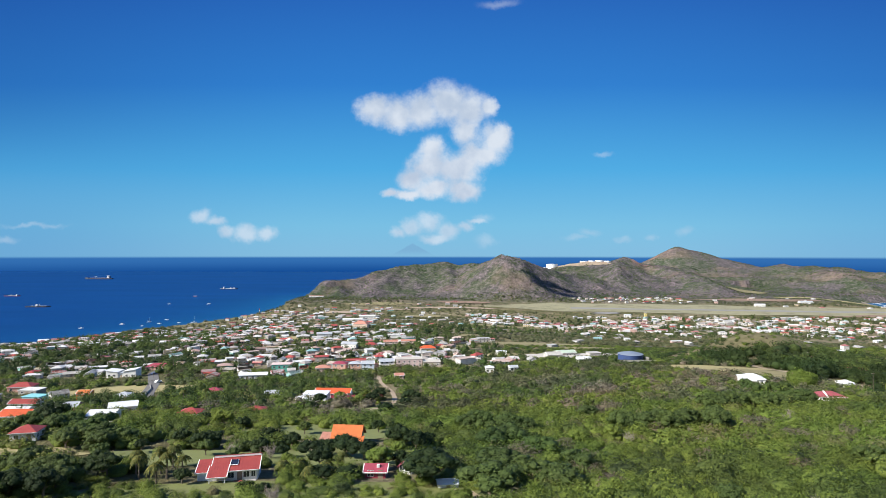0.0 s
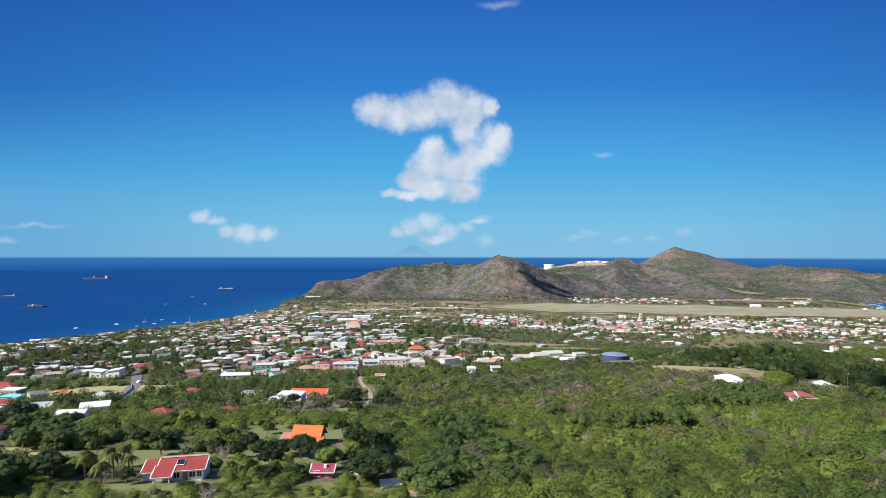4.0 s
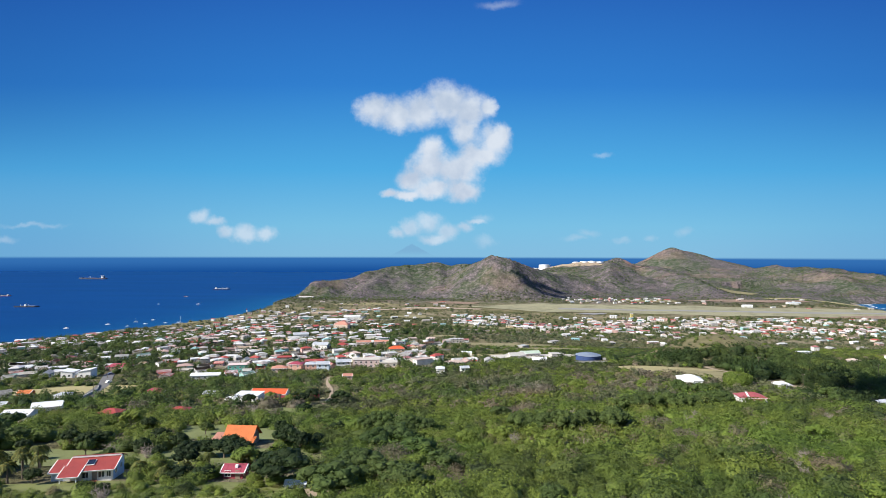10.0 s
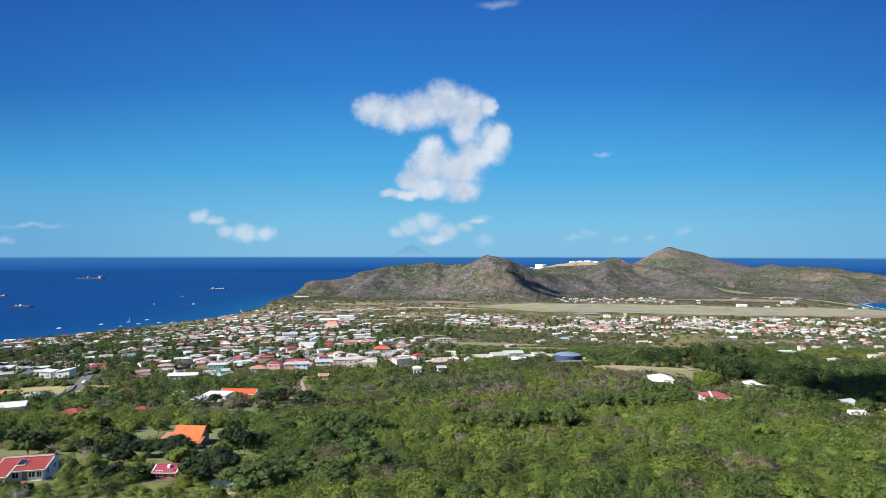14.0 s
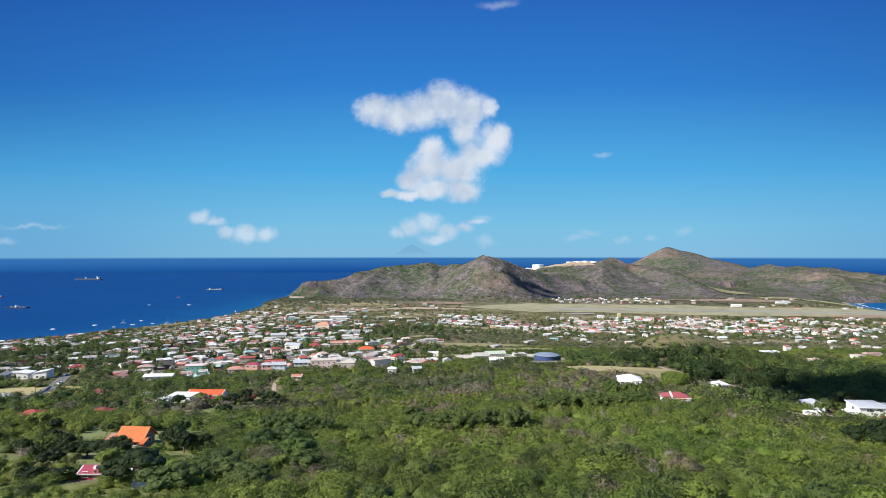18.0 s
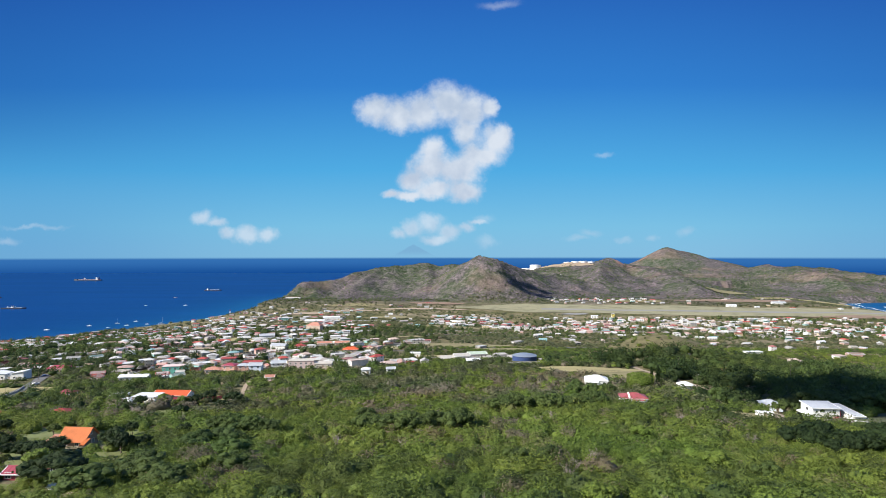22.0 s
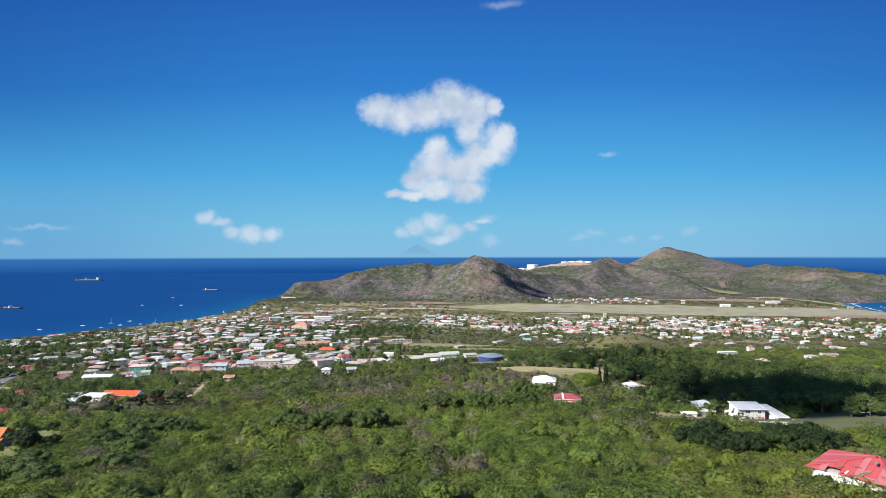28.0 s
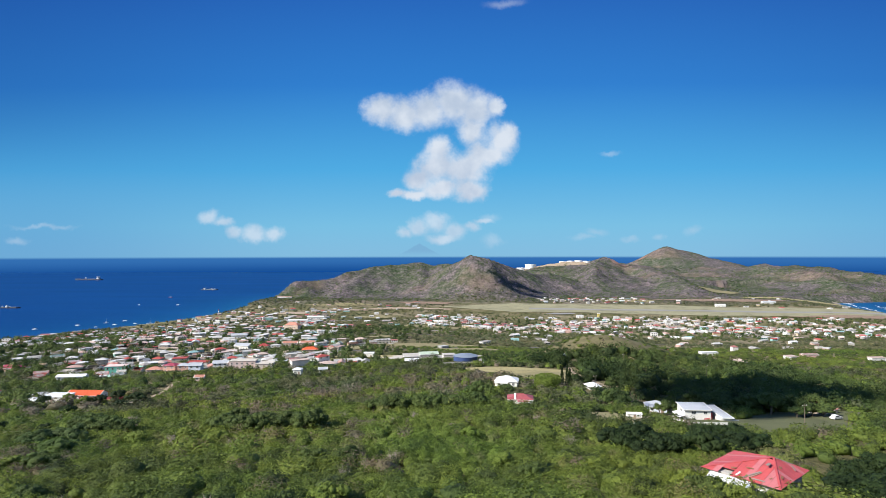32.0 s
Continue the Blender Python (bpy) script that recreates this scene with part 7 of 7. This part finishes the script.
add_thicket("garden_trees", p, 2.6, 4.6, FAR, M_DARKLEAF, "dark leafy trees between the far quarters", 63, 0.3, 1.0)
p = scatter(-560, 1000, 640, 1060, 7.5, 44, lambda x, y, u: clear_of(x, y, 2) & (u < np.where(x < 0, 0.46, 0.36 + 0.34 * lattice(x, y, 90, 4))))
p = p[away_from_houses(p[:, 0], p[:, 1], 4.6)]
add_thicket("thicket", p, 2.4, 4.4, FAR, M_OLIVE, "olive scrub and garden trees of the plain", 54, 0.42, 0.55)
p = scatter(-560, 1250, 1060, 1700, 10, 45, lambda x, y, u: clear_of(x, y, 2) & (u < 0.34 + 0.42 * lattice(x, y, 160, 6)) & (np.abs(y - 1505 + (x - 110) * 0.13) > np.where(x > 110, 100, 0)) & (ground_z(x, y) > 4))
p = p[away_from_houses(p[:, 0], p[:, 1], 8)]
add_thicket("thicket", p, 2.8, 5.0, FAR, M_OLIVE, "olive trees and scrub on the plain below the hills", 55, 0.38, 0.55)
p = scatter(-560, 2300, 1620, 2750, 9.5, 46, lambda x, y, u: (ground_z(x, y) > 14) & (u < 0.42 + 0.34 * lattice(x, y, 150, 8) + 0.2 * lattice(x, y, 50, 12)))
add_thicket("scrub", p, 1.3, 3.4, TINY, M_DARKLEAF, "scattered dark scrub on the dry brown hills", 56, 0.3, 0.55)

# ---------------------------------------------------------------- trees that stand out
tree_first = {}
tree_rng = np.random.RandomState(4)
tree_count = 0


def stand(x, y, half, tall, dark=True):
    """A tree that stands out; alike ones share their crowns."""
    global tree_count
    k = (tree_count % (3 if dark == 2 else 5), dark)
    tree_count += 1
    if k not in tree_first:
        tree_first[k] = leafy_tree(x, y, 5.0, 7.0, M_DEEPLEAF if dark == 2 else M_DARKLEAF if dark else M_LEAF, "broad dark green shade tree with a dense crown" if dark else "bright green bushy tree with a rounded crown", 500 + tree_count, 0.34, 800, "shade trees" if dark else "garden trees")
        tree_first[k].matrix_basis = at(x, y, tree_rng.uniform(0, 360)) @ Matrix.Diagonal((half / 5, half / 5, tall / 7, 1))
    else:
        o = tree_first[k]
        s = o.scale.copy()
        m = at(x, y, tree_rng.uniform(0, 360)) @ Matrix.Diagonal((half / 5 / s.x, half / 5 / s.y, tall / 7 / s.z, 1))
        copy_thing(o, m)


for tx, ty, th, tt in ((-2.4, 114.4, 7.8, 7.0), (-32.5, 139, 4.0, 4.6), (-28.5, 141, 4.2, 4.4), (-23.8, 139.5, 4.4, 5.0), (-19.1, 137, 4.2, 5.0), (-26, 150, 4.2, 4.0), (-12, 152, 4.8, 6.5), (-7, 147, 3.6, 6), (-63, 148, 3.4, 5), (-131, 190, 7, 8.5), (-29, 257, 4.2, 6), (-14, 245, 5, 6.5),
                       (-20, 118, 3, 3.0), (-25, 117, 3.4, 3.2), (-9.5, 128, 2.8, 4.4), (-52, 113, 2.2, 3.4), (-37, 106, 2.0, 2.6), (-33.4, 105, 1.8, 2.4), (-70, 152, 3.2, 5), (-48, 156, 3.4, 5), (-40, 150, 3, 4.6)):
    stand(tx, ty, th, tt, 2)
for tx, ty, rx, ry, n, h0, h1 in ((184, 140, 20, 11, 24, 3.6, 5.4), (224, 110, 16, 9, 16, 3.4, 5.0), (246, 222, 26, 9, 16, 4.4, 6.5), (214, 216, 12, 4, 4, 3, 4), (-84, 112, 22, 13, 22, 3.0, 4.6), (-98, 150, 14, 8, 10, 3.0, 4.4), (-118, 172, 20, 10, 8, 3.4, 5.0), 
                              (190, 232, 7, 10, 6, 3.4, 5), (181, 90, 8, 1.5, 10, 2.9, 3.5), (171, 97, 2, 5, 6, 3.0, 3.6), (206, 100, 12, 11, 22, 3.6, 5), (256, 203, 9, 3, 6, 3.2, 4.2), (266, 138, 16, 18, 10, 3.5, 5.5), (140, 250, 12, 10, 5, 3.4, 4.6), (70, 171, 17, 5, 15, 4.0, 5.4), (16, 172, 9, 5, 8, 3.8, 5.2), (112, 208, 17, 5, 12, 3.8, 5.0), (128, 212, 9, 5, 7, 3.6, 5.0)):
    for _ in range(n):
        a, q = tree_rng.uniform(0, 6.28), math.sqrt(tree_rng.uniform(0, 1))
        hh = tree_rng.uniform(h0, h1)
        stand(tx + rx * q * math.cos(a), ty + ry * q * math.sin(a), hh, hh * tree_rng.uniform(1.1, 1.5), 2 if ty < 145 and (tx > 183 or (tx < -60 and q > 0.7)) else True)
for _ in range(24):
    x, y = tree_rng.uniform(-100, 0), tree_rng.uniform(118, 250)
    if clear_of(np.array([x]), np.array([y]), 2)[0]:
        hh = tree_rng.uniform(2.6, 4.2)
        stand(x, y, hh, hh * tree_rng.uniform(1.2, 1.6), 2 if tree_rng.uniform() < 0.6 else 0)
for tx, ty, th, tt in ((8.8, 105.8, 7.0, 6.2), (11.6, 122, 6.0, 6.2), (17.5, 113.5, 6.0, 5.8), (22.5, 110, 5.6, 5.2), (17.8, 154, 6.4, 6.4), (24.4, 140, 5.6, 5.4), (12.6, 148, 5.4, 6.2), (30, 126, 5.0, 4.8)):
    stand(tx, ty, th, tt, True)
for tx, ty, th, tt, td in ((172.5, 99.5, 3.0, 4.4, 0), (176, 94.5, 2.8, 4.2, 0), (179.5, 91, 2.8, 4.4, 0), (184, 89, 2.6, 4.0, 0), (171, 105, 3.0, 4.6, 0), (-76, 143, 2.4, 4.0, 2), (-68, 136, 1.9, 3.2, 0), (-59, 141, 2.5, 4.2, True), (-50, 135, 2.0, 3.4, True), (-46, 143, 2.6, 4.4, 2), (-36, 131, 1.8, 3.0, 0), (-14, 133, 2.2, 3.6, 2), (-82, 135, 2.6, 4.2, True), (-39, 138, 2.2, 3.6, 2), (-11, 141, 2.6, 4.0, 0), (-42, 172, 2.4, 4.0, True), (-20, 176, 2.6, 4.2, 2), (-34, 180, 2.4, 4.0, True)):
    stand(tx, ty, th, tt, td)
for _ in range(22):
    x, y = tree_rng.uniform(20, 190), tree_rng.uniform(70, 230)
    if clear_of(np.array([x]), np.array([y]), 2)[0]:
        hh = tree_rng.uniform(2.8, 4.6)
        stand(x, y, hh, hh * tree_rng.uniform(1.05, 1.35), tree_rng.uniform() < 0.3)
def clipped_tree(x, y, half, tall):
    """A broad flat-topped tree, clipped to a drum."""
    tree = thing("clipped_tree", at(x, y), "broad bright green tree clipped to a flat-topped drum", "tree")
    part("trunk", cyl(0, 0, -0.4, tall * 0.4, 0.4, 0.3, 9), M_BARK, tree)
    r = np.random.RandomState(31)
    n = 2600
    a, top = r.uniform(0, 6.283, n), r.uniform(0, 1, n) < 0.45
    q = np.where(top, np.sqrt(r.uniform(0, 1, n)), r.uniform(0.93, 1.03, n))
    z = np.where(top, 1.0 - 0.14 * q**2, r.uniform(0.12, 0.88, n)) * tall + r.normal(0, 0.08, n)
    c = np.column_stack([q * np.cos(a) * half, q * np.sin(a) * half, z])
    d = r.normal(0, 0.26, (n, 3, 3))
    core_v, core_f = ICO2
    v = np.concatenate([core_v * [half * 0.95, half * 0.95, tall * 0.42] + [0, 0, tall * 0.5], (c[:, None] + d).reshape(-1, 3)])
    f = np.concatenate([core_f, np.arange(n * 3).reshape(-1, 3) + len(core_v)])
    ob = new("crown", mesh_from("crown", v, f, [M_LEAF], attrs={"tint": np.full(len(v), 0.55)}, smooth=True))
    ob.parent = tree


def cypress(x, y, half, tall, seed):
    tree = thing("conifer", at(x, y), "tall narrow dark green conifer", "tree", "conifers")
    part("trunk", cyl(0, 0, -0.4, tall * 0.3, 0.22, 0.16, 8), M_BARK, tree)
    r = np.random.RandomState(seed)
    n = 900
    h = r.uniform(0.08, 1, n)
    a, q = r.uniform(0, 6.283, n), (1.02 - h) ** 0.7 * r.uniform(0.55, 1.1, n)
    c = np.column_stack([q * np.cos(a) * half, q * np.sin(a) * half, h * tall])
    v = (c[:, None] + r.normal(0, 0.22, (n, 3, 3))).reshape(-1, 3)
    ob = new("crown", mesh_from("crown", v, np.arange(n * 3).reshape(-1, 3), [M_DEEPLEAF], attrs={"tint": np.full(len(v), 0.4)}))
    ob.parent = tree


clipped_tree(172.5, 272, 6.2, 7.2)
for k, (cx_, cy_, ch) in enumerate(((181.5, 282, 9), (183.5, 279, 10.5), (185.8, 284, 8.5))):
    cypress(cx_, cy_, 1.3, ch, 60 + k)
for k, (px_, py_, ph) in enumerate(((-57, 117, 5.0), (-54.2, 118, 4.4), (-60.6, 121.9, 5.4), (-58.2, 123.5, 5.6), (-57.3, 113.4, 4.0), (-63, 117.5, 4.6), (-65.5, 121, 4.8), (-44.6, 125, 3.4), (-22.4, 127, 3.6), (-33, 118, 3.4), (-30.5, 121, 3.0), (-24.5, 119.5, 3.2), (-27.5, 116.5, 2.8), (-70, 118, 4.2), (-61, 128, 4.6), (-120, 262, 6), (-112, 268, 6), (-75, 300, 6), (-66, 306, 6), (-40, 332, 6), (208, 312, 6), (211, 316, 5))):
    palm(px_, py_, ph, 700 + k)
for k in range(40):
    x, y = tree_rng.uniform(-30, 190), tree_rng.uniform(72, 200)
    if clear_of(np.array([x]), np.array([y]), 1)[0]:
        bare_shrub(x, y, tree_rng.uniform(1.6, 2.6), tree_rng.uniform(2.6, 4.0), 800 + k)
for k, (bx, by) in enumerate(((-42, 138), (-33.5, 146), (-52, 140), (190, 98), (194, 101), (197, 95), (-44, 222), (-47, 226))):
    bare_shrub(bx, by, 2.4, 3.2, 900 + k)
p = scatter(195, 310, 396, 470, 5.0, 47, lambda x, y, u: u < 0.3 + 0.4 * lattice(x, y, 18, 3))
add_thicket("thicket", p, 1.0, 2.2, MID, M_LEAF, "low shrubs dotted over the brown knoll", 57, 0.3, 0.7)
